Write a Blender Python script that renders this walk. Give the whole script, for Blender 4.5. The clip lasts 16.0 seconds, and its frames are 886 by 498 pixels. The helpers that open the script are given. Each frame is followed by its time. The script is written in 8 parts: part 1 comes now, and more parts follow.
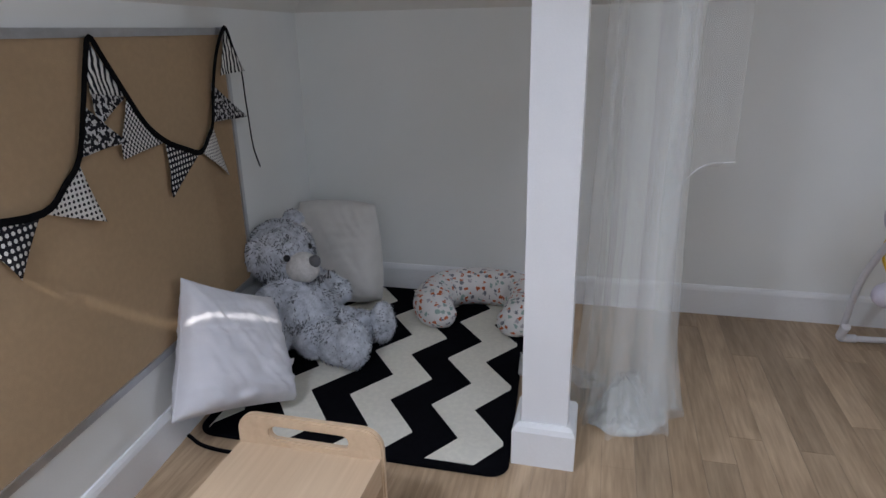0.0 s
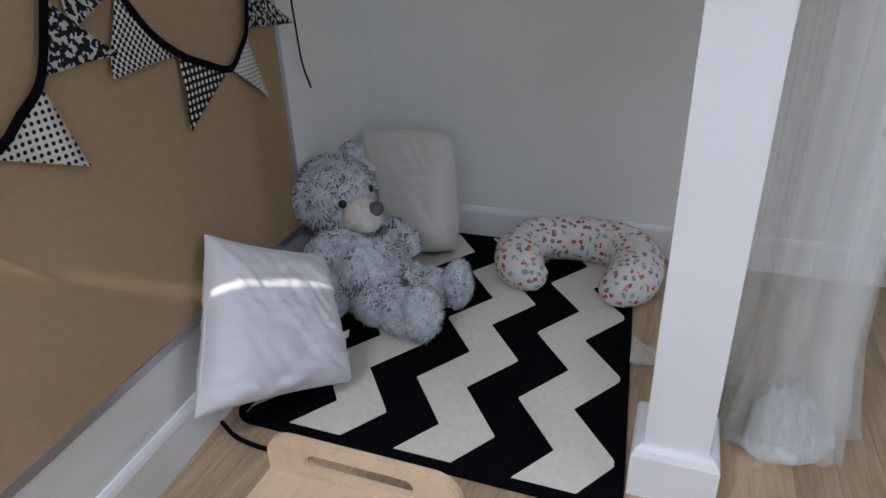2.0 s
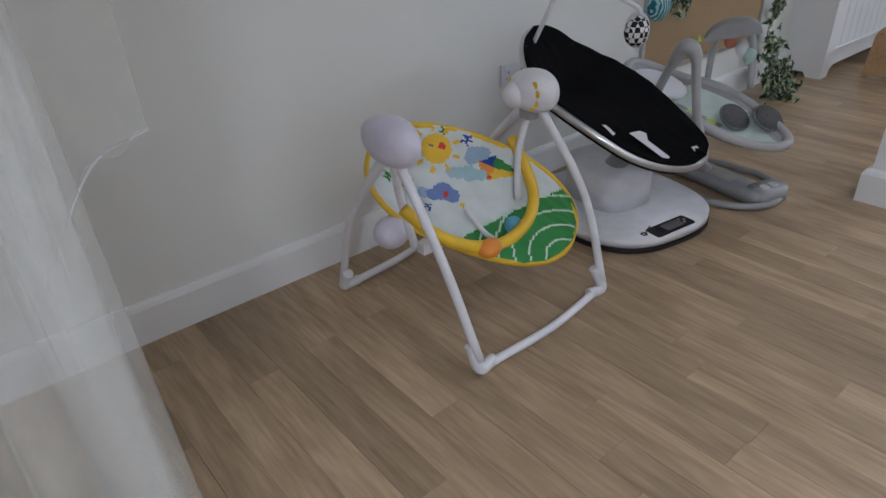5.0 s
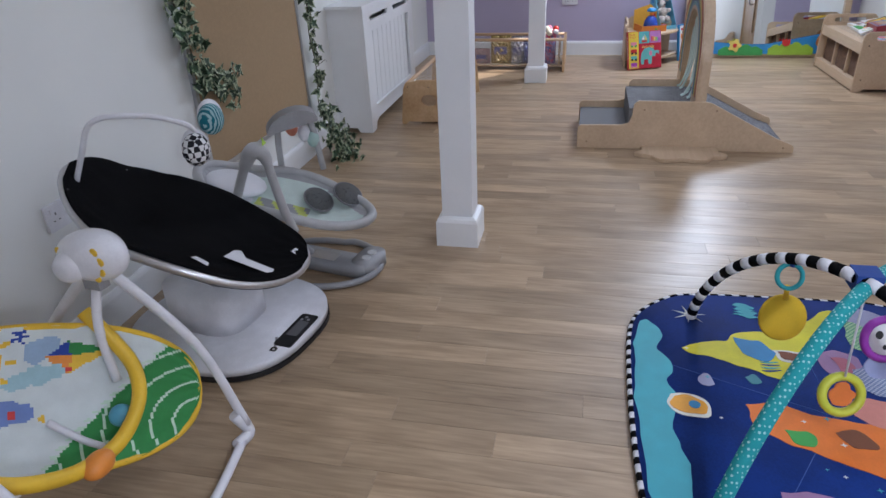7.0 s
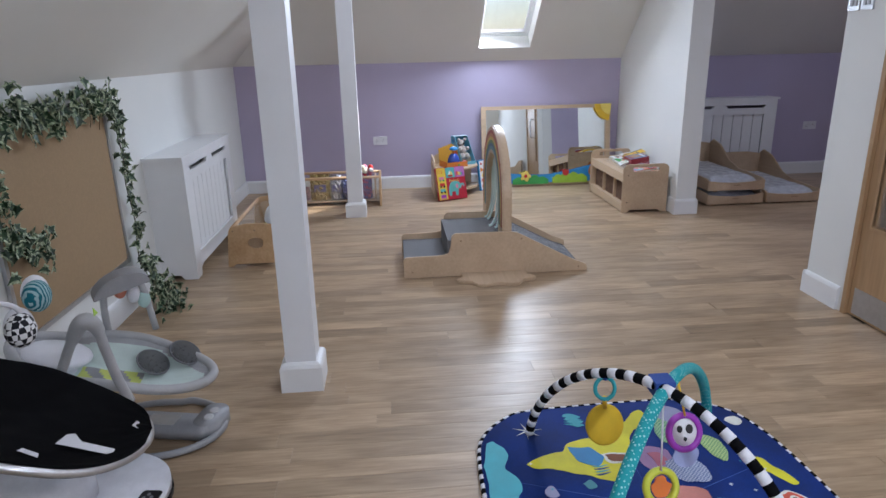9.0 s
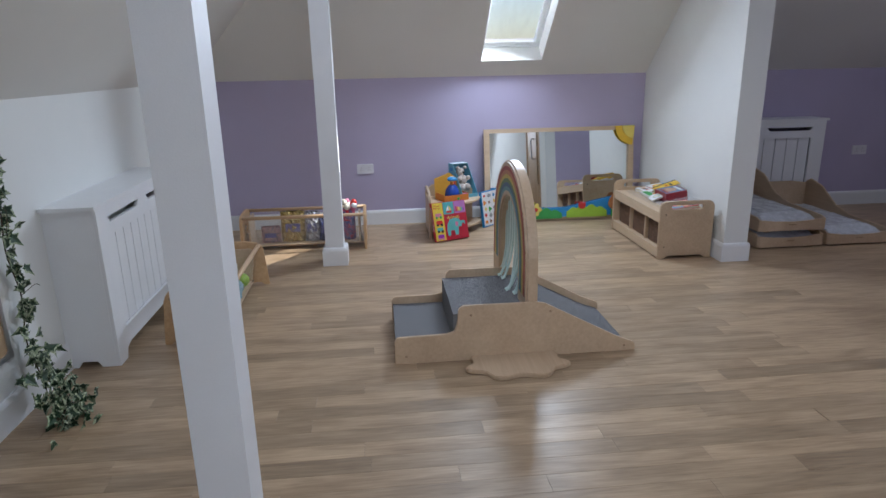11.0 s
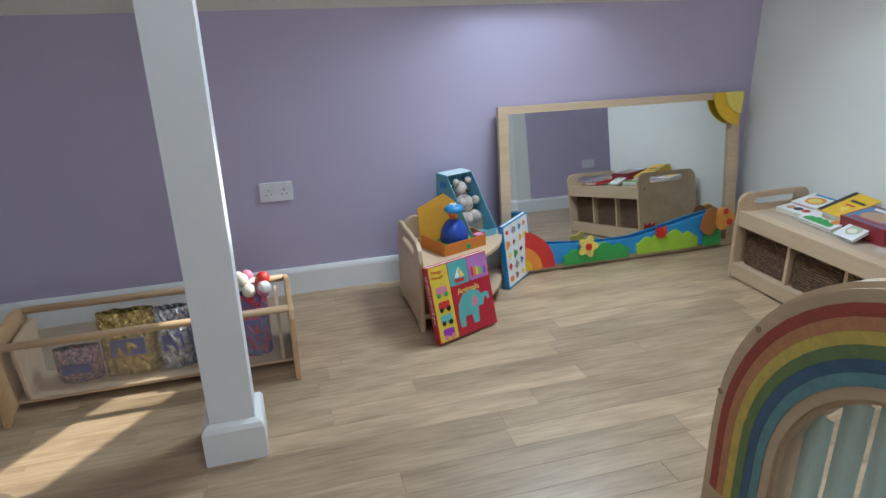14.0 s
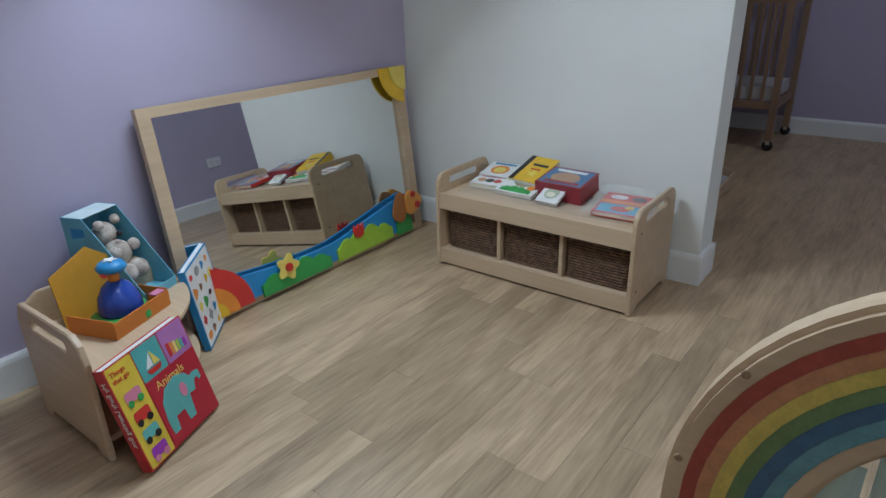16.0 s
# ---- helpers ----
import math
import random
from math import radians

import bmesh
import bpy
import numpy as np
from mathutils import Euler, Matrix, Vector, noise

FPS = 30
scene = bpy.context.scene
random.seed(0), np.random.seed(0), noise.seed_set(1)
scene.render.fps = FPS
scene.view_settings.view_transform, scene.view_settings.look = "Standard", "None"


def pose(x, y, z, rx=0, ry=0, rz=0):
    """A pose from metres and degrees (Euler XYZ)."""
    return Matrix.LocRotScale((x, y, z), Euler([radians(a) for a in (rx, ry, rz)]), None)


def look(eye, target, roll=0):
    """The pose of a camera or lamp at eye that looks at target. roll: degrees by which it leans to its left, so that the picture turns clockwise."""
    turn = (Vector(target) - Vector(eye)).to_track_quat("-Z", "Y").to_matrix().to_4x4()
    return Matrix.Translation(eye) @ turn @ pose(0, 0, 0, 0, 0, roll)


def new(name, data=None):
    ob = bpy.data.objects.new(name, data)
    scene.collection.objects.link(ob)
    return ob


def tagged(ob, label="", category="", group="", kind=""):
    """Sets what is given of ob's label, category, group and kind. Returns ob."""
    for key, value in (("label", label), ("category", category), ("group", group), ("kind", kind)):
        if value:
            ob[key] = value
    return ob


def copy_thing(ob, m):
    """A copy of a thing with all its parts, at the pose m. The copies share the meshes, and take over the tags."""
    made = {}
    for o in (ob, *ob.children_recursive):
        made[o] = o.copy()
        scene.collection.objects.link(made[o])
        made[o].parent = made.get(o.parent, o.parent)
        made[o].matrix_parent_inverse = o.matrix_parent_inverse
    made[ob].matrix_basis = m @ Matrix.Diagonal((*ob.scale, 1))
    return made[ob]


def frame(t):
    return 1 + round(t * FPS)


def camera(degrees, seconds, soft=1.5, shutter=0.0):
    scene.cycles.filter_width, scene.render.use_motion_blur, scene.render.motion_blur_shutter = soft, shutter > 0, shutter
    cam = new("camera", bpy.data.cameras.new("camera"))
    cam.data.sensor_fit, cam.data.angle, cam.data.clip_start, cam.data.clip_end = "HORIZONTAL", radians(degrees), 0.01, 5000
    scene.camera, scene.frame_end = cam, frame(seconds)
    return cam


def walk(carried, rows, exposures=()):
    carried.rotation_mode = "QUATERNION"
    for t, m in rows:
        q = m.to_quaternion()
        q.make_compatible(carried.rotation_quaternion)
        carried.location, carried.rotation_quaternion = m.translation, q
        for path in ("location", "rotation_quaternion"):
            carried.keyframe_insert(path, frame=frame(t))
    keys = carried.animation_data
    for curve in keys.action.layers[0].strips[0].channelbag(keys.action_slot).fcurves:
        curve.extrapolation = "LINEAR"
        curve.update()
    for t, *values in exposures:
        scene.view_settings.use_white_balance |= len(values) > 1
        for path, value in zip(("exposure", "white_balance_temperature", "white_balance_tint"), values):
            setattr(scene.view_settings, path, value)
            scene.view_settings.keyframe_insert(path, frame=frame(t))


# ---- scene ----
cam = camera(69.80, 16.0)
# seconds, eye x y z, heading, tilt, lean to the right
ROWS = [
    (0, 0.009, 0.154, 1.201, 14.41, -19.02, 1.11),
    (0.5, -0.033, 0.289, 1.173, 19.09, -22.52, 1.09),
    (1, -0.086, 0.406, 1.143, 22.50, -24.28, 1.26),
    (1.5, -0.149, 0.513, 1.120, 23.79, -25.01, 1.61),
    (2, -0.184, 0.610, 1.114, 21.25, -25.92, 2.07),
    (2.5, -0.186, 0.686, 1.106, 10.79, -26.42, 1.73),
    (3, -0.114, 0.807, 1.144, 2.19, -27.99, 2.47),
    (3.5, -0.045, 0.938, 1.154, -6.21, -28.64, 2.27),
    (4, 0.046, 1.020, 1.152, -12.18, -28.59, 2.73),
    (4.5, 0.108, 1.115, 1.160, -24.02, -29.68, 3.12),
    (5, 0.144, 1.201, 1.129, -38.91, -30.12, 2.71),
    (5.2, 0.170, 1.210, 1.118, -43.38, -29.96, 3.26),
    (7.3, 0.374, 1.350, 1.288, -81.76, -26.52, 2.07),
    (7.5, 0.358, 1.373, 1.305, -84.73, -25.63, 1.89),
    (8, 0.331, 1.393, 1.328, -89.83, -22.68, 1.78),
    (8.5, 0.283, 1.381, 1.369, -92.51, -19.68, 1.47),
    (9, 0.272, 1.378, 1.390, -94.39, -17.30, 1.27),
    (9.2, 0.277, 1.379, 1.397, -95.13, -16.59, 1.24),
    (11.5, 1.810, 1.357, 1.392, -95.62, -16.30, 1.10),
    (12, 2.328, 1.300, 1.380, -95.52, -16.71, 1.19),
    (12.5, 2.836, 1.354, 1.362, -95.32, -17.24, 1.31),
    (13, 3.368, 1.398, 1.335, -95.12, -17.92, 1.24),
    (13.5, 3.838, 1.486, 1.273, -97.83, -19.54, 1.40),
    (14, 4.074, 1.539, 1.263, -105.88, -20.54, 1.43),
    (14.5, 4.299, 1.630, 1.216, -117.15, -20.84, 1.68),
    (15, 4.497, 1.618, 1.222, -125.94, -21.60, 1.27),
    (15.5, 4.627, 1.547, 1.227, -134.27, -22.19, 1.84),
    (16, 4.794, 1.518, 1.198, -142.24, -22.70, 1.48),
]
EXPOSURES = [(0.0, 0.0, 6350, 14), (0.5, -0.08, 6350, 14), (1.0, 0.17, 6350, 14), (1.5, 0.17, 6300, 14), (2.0, 0.17, 6300, 13), (2.5, 0.08, 6300, 13), (3.5, 0.0, 6400, 13), (4.0, -0.05, 6450, 12), (4.5, -0.16, 6450, 12), (5.0, 0.03, 6550, 12), (7.5, 0.25, 6150, 16), (9.0, 0.28, 6250, 14), (11.5, 0.02, 6200, 11), (12.5, 0.10, 6200, 9), (13.5, 0.18, 6400, 5), (14.0, 0.09, 6350, 5), (14.5, -0.2, 6350, 5), (15.0, -0.24, 6250, 5), (16.0, -0.27, 6250, 5)]
walk(cam, [(t, pose(x, y, z, 90 + pitch, 0, yaw) @ pose(0, 0, 0, 0, 0, -lean)) for t, x, y, z, yaw, pitch, lean in ROWS], EXPOSURES)

# ---- world, sun, skylights ----
SUN_WAY = Vector((-0.42, 1.85, -1.75)).normalized()
world = bpy.data.worlds.new("sky")
scene.world = world
world.use_nodes = True
wn = world.node_tree.nodes
sky = wn.new("ShaderNodeTexSky")
sky.sky_type, sky.sun_disc = "NISHITA", False
sky.sun_elevation = math.asin(-SUN_WAY.z)
sky.sun_rotation = math.atan2(-SUN_WAY.x, -SUN_WAY.y)
world.node_tree.links.new(sky.outputs[0], wn["Background"].inputs[0])
wn["Background"].inputs[1].default_value = 0.12

sun_data = bpy.data.lights.new("sun", "SUN")
sun_data.energy, sun_data.angle, sun_data.color = 5.0, radians(0.5), (1.0, 0.95, 0.86)
sun = new("sun", sun_data)
sun.matrix_world = look((0, 0, 6), Vector((0, 0, 6)) + SUN_WAY)


# area lamp: sky light in the east skylight, added fill in the unseen openings
def sky_or_fill_lamp(m, w, h, watts, colour=(0.78, 0.86, 1.0)):
    d = bpy.data.lights.new("sky_or_fill_glow", "AREA")
    d.shape, d.size, d.size_y, d.energy, d.color = "RECTANGLE", w, h, watts, colour
    o = new("sky_or_fill_glow", d)
    o.matrix_world = m
    return o


# ---- materials ----
def mat(name, colour, rough=0.5, metal=0.0, vary=0.12, scale=18.0, bump=0.05, fine=160.0, spec=0.5, second=None, spread=(0.42, 0.62), stretch=(1, 1, 1), per_object=0.0, sheen=0.0, coat=0.0):
    """Base colour broken by a coarse and a fine noise, with fine relief."""
    m = bpy.data.materials.new(name)
    m.use_nodes = True
    n, l = m.node_tree.nodes, m.node_tree.links
    b = n["Principled BSDF"]
    tc = n.new("ShaderNodeTexCoord")
    mp = n.new("ShaderNodeMapping")
    mp.inputs["Scale"].default_value = stretch
    l.new(tc.outputs["Object"], mp.inputs[0])
    a = n.new("ShaderNodeTexNoise")
    a.inputs["Scale"].default_value, a.inputs["Detail"].default_value = scale, 5
    f = n.new("ShaderNodeTexNoise")
    f.inputs["Scale"].default_value, f.inputs["Detail"].default_value = fine, 3
    for q in (a, f):
        l.new(mp.outputs[0], q.inputs["Vector"])
    ramp = n.new("ShaderNodeValToRGB")
    lo, hi = ramp.color_ramp.elements
    lo.position, hi.position = spread
    dark = second or [c * (1 - vary) for c in colour]
    lo.color, hi.color = (*dark, 1), (*colour, 1)
    mix = n.new("ShaderNodeMath")
    mix.operation = "MULTIPLY_ADD"
    mix.inputs[1].default_value, mix.inputs[2].default_value = 0.3, 0.0
    l.new(f.outputs["Fac"], mix.inputs[0])
    add = n.new("ShaderNodeMath")
    add.operation = "MULTIPLY_ADD"
    add.inputs[1].default_value = 0.7
    l.new(a.outputs["Fac"], add.inputs[0])
    l.new(mix.outputs[0], add.inputs[2])
    l.new(add.outputs[0], ramp.inputs[0])
    out = ramp.outputs[0]
    if per_object:
        oi = n.new("ShaderNodeObjectInfo")
        mr = n.new("ShaderNodeMapRange")
        mr.inputs["To Min"].default_value, mr.inputs["To Max"].default_value = 1 - per_object, 1 + per_object
        l.new(oi.outputs["Random"], mr.inputs[0])
        hs = n.new("ShaderNodeHueSaturation")
        l.new(mr.outputs[0], hs.inputs["Value"])
        l.new(out, hs.inputs["Color"])
        out = hs.outputs[0]
    l.new(out, b.inputs["Base Color"])
    rr = n.new("ShaderNodeMapRange")
    rr.inputs["To Min"].default_value, rr.inputs["To Max"].default_value = max(rough - 0.08, 0.02), min(rough + 0.08, 1)
    l.new(a.outputs["Fac"], rr.inputs[0])
    l.new(rr.outputs[0], b.inputs["Roughness"])
    b.inputs["Metallic"].default_value = metal
    b.inputs["Specular IOR Level"].default_value = spec
    b.inputs["Sheen Weight"].default_value = sheen
    b.inputs["Coat Weight"].default_value = coat
    if bump:
        bp = n.new("ShaderNodeBump")
        bp.inputs["Strength"].default_value, bp.inputs["Distance"].default_value = min(bump * 4, 1.0), 0.002
        l.new(f.outputs["Fac"], bp.inputs["Height"])
        l.new(bp.outputs[0], b.inputs["Normal"])
    return m


def wood_mat(name, light, dark, rough=0.45, along=1, scale=1.0, per_object=0.12, contrast=(0.35, 0.7), figure=0.35, short=1.0):
    """Long grain along one local axis, with broad figure and fine pores."""
    m = bpy.data.materials.new(name)
    m.use_nodes = True
    n, l = m.node_tree.nodes, m.node_tree.links
    b = n["Principled BSDF"]
    tc = n.new("ShaderNodeTexCoord")
    oi = n.new("ShaderNodeObjectInfo")
    off = n.new("ShaderNodeVectorMath")
    off.operation = "MULTIPLY_ADD"
    comb = n.new("ShaderNodeCombineXYZ")
    for k in range(3):
        l.new(oi.outputs["Random"], comb.inputs[k])
    off.inputs[1].default_value = (37, 53, 29)
    l.new(comb.outputs[0], off.inputs[0])
    l.new(tc.outputs["Object"], off.inputs[2])
    fig, pore = n.new("ShaderNodeTexNoise"), n.new("ShaderNodeTexNoise")
    for q, s, k in ((fig, 9.0 * scale, 0.09), (pore, 70.0 * scale, 0.035)):
        mp = n.new("ShaderNodeMapping")
        sc = [s, s, s]
        sc[along] = s * k * 1.6 * short
        mp.inputs["Scale"].default_value = sc
        l.new(off.outputs[0], mp.inputs[0])
        l.new(mp.outputs[0], q.inputs["Vector"])
        q.inputs["Scale"].default_value = 1.0
        q.inputs["Detail"].default_value = 4
        q.inputs["Distortion"].default_value = figure if q is fig else 0.3
    add = n.new("ShaderNodeMath")
    add.operation = "MULTIPLY_ADD"
    add.inputs[1].default_value = 0.45
    half = n.new("ShaderNodeMath")
    half.operation = "MULTIPLY"
    half.inputs[1].default_value = 0.55
    l.new(fig.outputs["Fac"], half.inputs[0])
    l.new(pore.outputs["Fac"], add.inputs[0])
    l.new(half.outputs[0], add.inputs[2])
    ramp = n.new("ShaderNodeValToRGB")
    lo, hi = ramp.color_ramp.elements
    lo.position, hi.position = contrast
    lo.color, hi.color = (*dark, 1), (*light, 1)
    l.new(add.outputs[0], ramp.inputs[0])
    mr = n.new("ShaderNodeMapRange")
    mr.inputs["To Min"].default_value, mr.inputs["To Max"].default_value = 1 - per_object, 1 + per_object
    l.new(oi.outputs["Random"], mr.inputs[0])
    hs = n.new("ShaderNodeHueSaturation")
    l.new(mr.outputs[0], hs.inputs["Value"])
    l.new(ramp.outputs[0], hs.inputs["Color"])
    l.new(hs.outputs[0], b.inputs["Base Color"])
    rr = n.new("ShaderNodeMapRange")
    rr.inputs["To Min"].default_value, rr.inputs["To Max"].default_value = rough + 0.1, rough - 0.08
    l.new(add.outputs[0], rr.inputs[0])
    l.new(rr.outputs[0], b.inputs["Roughness"])
    bp = n.new("ShaderNodeBump")
    bp.inputs["Strength"].default_value, bp.inputs["Distance"].default_value = 0.25, 0.001
    l.new(pore.outputs["Fac"], bp.inputs["Height"])
    l.new(bp.outputs[0], b.inputs["Normal"])
    return m


def clear_mat(name, tint, clear, rough=0.05, uneven=0.08):
    """Thin clear plastic or net: part passes straight through, the rest is a glossy or matt sheet."""
    m = bpy.data.materials.new(name)
    m.use_nodes = True
    n, l = m.node_tree.nodes, m.node_tree.links
    b = n["Principled BSDF"]
    b.inputs["Base Color"].default_value, b.inputs["Roughness"].default_value = (*tint, 1), rough
    tr, mx = n.new("ShaderNodeBsdfTransparent"), n.new("ShaderNodeMixShader")
    noise_tex = n.new("ShaderNodeTexNoise")
    noise_tex.inputs["Scale"].default_value = 9.0
    mr = n.new("ShaderNodeMapRange")
    mr.inputs["To Min"].default_value, mr.inputs["To Max"].default_value = 1 - clear - uneven, 1 - clear + uneven
    l.new(noise_tex.outputs["Fac"], mr.inputs[0])
    l.new(mr.outputs[0], mx.inputs[0])
    l.new(tr.outputs[0], mx.inputs[1])
    l.new(b.outputs[0], mx.inputs[2])
    l.new(mx.outputs[0], n["Material Output"].inputs[0])
    return m


def plain(name, colour, rough=0.5, metal=0.0, **k):
    return mat(name, colour, rough, metal, vary=k.pop("vary", 0.1), bump=k.pop("bump", 0.02), **k)


WALL = mat("white_wall_paint", (0.78, 0.79, 0.77), 0.75, vary=0.035, scale=2.2, bump=0.10, fine=420, spec=0.3)
LILAC = mat("lilac_wall_paint", (0.485, 0.435, 0.585), 0.7, vary=0.05, scale=2.0, bump=0.10, fine=420, spec=0.3)
CEIL = mat("ceiling_paint", (0.76, 0.75, 0.71), 0.85, vary=0.03, scale=1.6, bump=0.08, fine=380, spec=0.2)
GLOSS = mat("white_satin_woodwork", (0.80, 0.81, 0.82), 0.38, vary=0.04, scale=5, bump=0.02, fine=120)
POSTM = mat("white_post_paint", (0.79, 0.80, 0.82), 0.5, vary=0.04, scale=4, bump=0.05, fine=300)
JOINT = mat("floor_joint", (0.12, 0.09, 0.06), 0.8, vary=0.2)
PLANK = wood_mat("oak_vinyl_plank", (0.50, 0.365, 0.235), (0.21, 0.138, 0.08), 0.36, along=1, scale=1.35, per_object=0.17, contrast=(0.26, 0.70), figure=0.5, short=1.35)
BIRCH = wood_mat("birch_ply", (0.62, 0.47, 0.32), (0.50, 0.36, 0.235), 0.42, along=0, scale=0.9, per_object=0.05)
BIRCH_EDGE = wood_mat("ply_edge", (0.42, 0.29, 0.18), (0.28, 0.18, 0.11), 0.55, along=0, scale=2.5, per_object=0.05)
PINE = wood_mat("pine", (0.66, 0.46, 0.27), (0.50, 0.31, 0.16), 0.4, along=0, scale=0.8, per_object=0.06)
DOWEL = wood_mat("beech_dowel", (0.66, 0.46, 0.29), (0.54, 0.35, 0.20), 0.4, along=0, scale=1.2, per_object=0.05)
OAK = wood_mat("oak_veneer_door", (0.48, 0.31, 0.17), (0.33, 0.20, 0.10), 0.45, along=2, scale=1.0, per_object=0.04)
CRIBW = wood_mat("dark_beech", (0.34, 0.21, 0.13), (0.22, 0.13, 0.08), 0.45, along=2, scale=1.0, per_object=0.05)
CORK = mat("cork_board", (0.41, 0.29, 0.175), 0.9, vary=0.07, scale=60, bump=0.2, fine=520, spec=0.15)
ALU = mat("aluminium_trim", (0.55, 0.56, 0.58), 0.38, 0.9, vary=0.1, scale=30)
BLACK = mat("black_cloth", (0.006, 0.006, 0.007), 0.95, vary=0.3, scale=60, bump=0.2, fine=700, spec=0.08)
BLACKP = plain("black_plastic", (0.015, 0.015, 0.017), 0.3)
# near-black that paints the shade inside gaps, holes and baskets
RECESS_SHADE = plain("painted_recess_shade", (0.02, 0.02, 0.02), 0.9)
WHITEP = plain("white_plastic", (0.74, 0.74, 0.78), 0.32)
LAVP = plain("pale_lavender_plastic", (0.66, 0.63, 0.74), 0.35)
GREYP = plain("grey_plastic", (0.30, 0.30, 0.31), 0.42)
DGREYP = plain("dark_grey_plastic", (0.14, 0.14, 0.15), 0.45)
CHROME = plain("chrome", (0.75, 0.75, 0.76), 0.15, 1.0)
YELLOW = plain("yellow_paint", (0.80, 0.50, 0.03), 0.45)
PALEYEL = plain("pale_yellow_paint", (0.85, 0.68, 0.15), 0.45)
ORANGE = plain("orange_paint", (0.80, 0.27, 0.04), 0.45)
RED = plain("red_paint", (0.62, 0.035, 0.03), 0.42)
BLUE = plain("blue_paint", (0.03, 0.27, 0.60), 0.42)
GREEN = plain("green_paint", (0.05, 0.36, 0.08), 0.45)
LIME = plain("lime_paint", (0.36, 0.58, 0.05), 0.45)
TEAL = plain("teal_cloth", (0.02, 0.33, 0.36), 0.7, bump=0.1, fine=400)
PURPLE = plain("purple_plastic", (0.33, 0.04, 0.42), 0.4)
NAVY = plain("navy_cloth", (0.012, 0.055, 0.26), 0.7, bump=0.1, fine=400)
MIDBLUE = plain("mid_blue_cloth", (0.04, 0.25, 0.50), 0.7, bump=0.1, fine=400)
PINK = plain("pink_print", (0.66, 0.22, 0.34), 0.55)
CREAM = plain("cream_print", (0.80, 0.75, 0.62), 0.6)
WHITE = plain("white_print", (0.80, 0.80, 0.80), 0.55)
CLOTHW = mat("white_cotton", (0.74, 0.74, 0.78), 0.85, vary=0.06, scale=9, bump=0.12, fine=600, spec=0.2, sheen=0.2)
CLOTHG = mat("oatmeal_cotton", (0.69, 0.67, 0.64), 0.9, vary=0.08, scale=14, bump=0.2, fine=600, spec=0.2, sheen=0.2)
CARPET = mat("grey_carpet", (0.33, 0.33, 0.34), 0.95, second=(0.05, 0.05, 0.055), scale=165, fine=420, bump=0.25, spec=0.1, spread=(0.43, 0.57))
RUGW = mat("cream_rug_pile", (0.83, 0.80, 0.70), 0.95, vary=0.08, scale=60, bump=0.25, fine=500, spec=0.1)
RUGB = mat("black_rug_pile", (0.005, 0.005, 0.007), 0.97, vary=0.3, scale=60, bump=0.25, fine=500, spec=0.04)
GLASS = clear_mat("window_glass", (0.9, 0.95, 1.0), 0.92, 0.03)
# opaque white for the added roof lights, stops direct sun
SUN_STOP = plain("sun_stop_white", (0.85, 0.87, 0.9), 0.4)
PERSPEX = clear_mat("clear_acrylic", (0.85, 0.88, 0.9), 0.94, 0.06, 0.03)
FILM = clear_mat("clear_film", (0.85, 0.88, 0.92), 0.78, 0.12)
NET = clear_mat("white_net", (0.88, 0.90, 0.88), 0.80, 0.9, 0.04)
NET_DENSE = clear_mat("gathered_net", (0.90, 0.92, 0.90), 0.66, 0.9, 0.10)
MIRROR = plain("mirror_silver", (0.82, 0.85, 0.85), 0.02, 1.0, vary=0.01, bump=0.0)
MIRROR.node_tree.nodes["Principled BSDF"].inputs["Roughness"].default_value = 0.02
for _l in list(MIRROR.node_tree.nodes["Principled BSDF"].inputs["Roughness"].links):
    MIRROR.node_tree.links.remove(_l)
WICKER = mat("brown_wicker", (0.25, 0.135, 0.075), 0.6, second=(0.10, 0.05, 0.028), scale=45, fine=260, bump=0.25)


# ---- mesh helpers ----
def part(name, bm, material, parent=None, label="", smooth=False, m=None):
    """Link a bmesh as one mesh object, under a thing or a part."""
    me = bpy.data.meshes.new(name)
    bmesh.ops.recalc_face_normals(bm, faces=bm.faces)
    if smooth:
        for f in bm.faces:
            f.smooth = True
    bm.to_mesh(me)
    bm.free()
    for q in (material if isinstance(material, (list, tuple)) else [material]):
        me.materials.append(q)
    o = new(name, me)
    if parent is not None:
        o.parent = parent
    if m is not None:
        o.matrix_basis = m
    if label:
        o["label"] = label
    return o


def thing(name, label, category, m=None, group="", kind=""):
    o = new(name)
    o.empty_display_size = 0.05
    if m is not None:
        o.matrix_basis = m
    return tagged(o, label, category, group, kind)


def soften(bm, w, segments=2, angle=50, geom=None):
    e = [q for q in bm.edges if len(q.link_faces) == 2 and q.calc_face_angle(0) > radians(angle)]
    if e and w:
        bmesh.ops.bevel(bm, geom=e, offset=w, segments=segments, affect="EDGES", clamp_overlap=True)


def box(bm, x0, x1, y0, y1, z0, z1, m=None, mi=0):
    v = [bm.verts.new((m @ Vector(p)) if m else p) for p in ((x0, y0, z0), (x1, y0, z0), (x1, y1, z0), (x0, y1, z0), (x0, y0, z1), (x1, y0, z1), (x1, y1, z1), (x0, y1, z1))]
    for q in ((0, 3, 2, 1), (4, 5, 6, 7), (0, 1, 5, 4), (1, 2, 6, 5), (2, 3, 7, 6), (3, 0, 4, 7)):
        bm.faces.new([v[k] for k in q]).material_index = mi
    return v


def bx(x0, x1, y0, y1, z0, z1, bevel=0.0, m=None, segments=2):
    bm = bmesh.new()
    box(bm, x0, x1, y0, y1, z0, z1, m)
    if bevel:
        soften(bm, bevel, segments)
    return bm


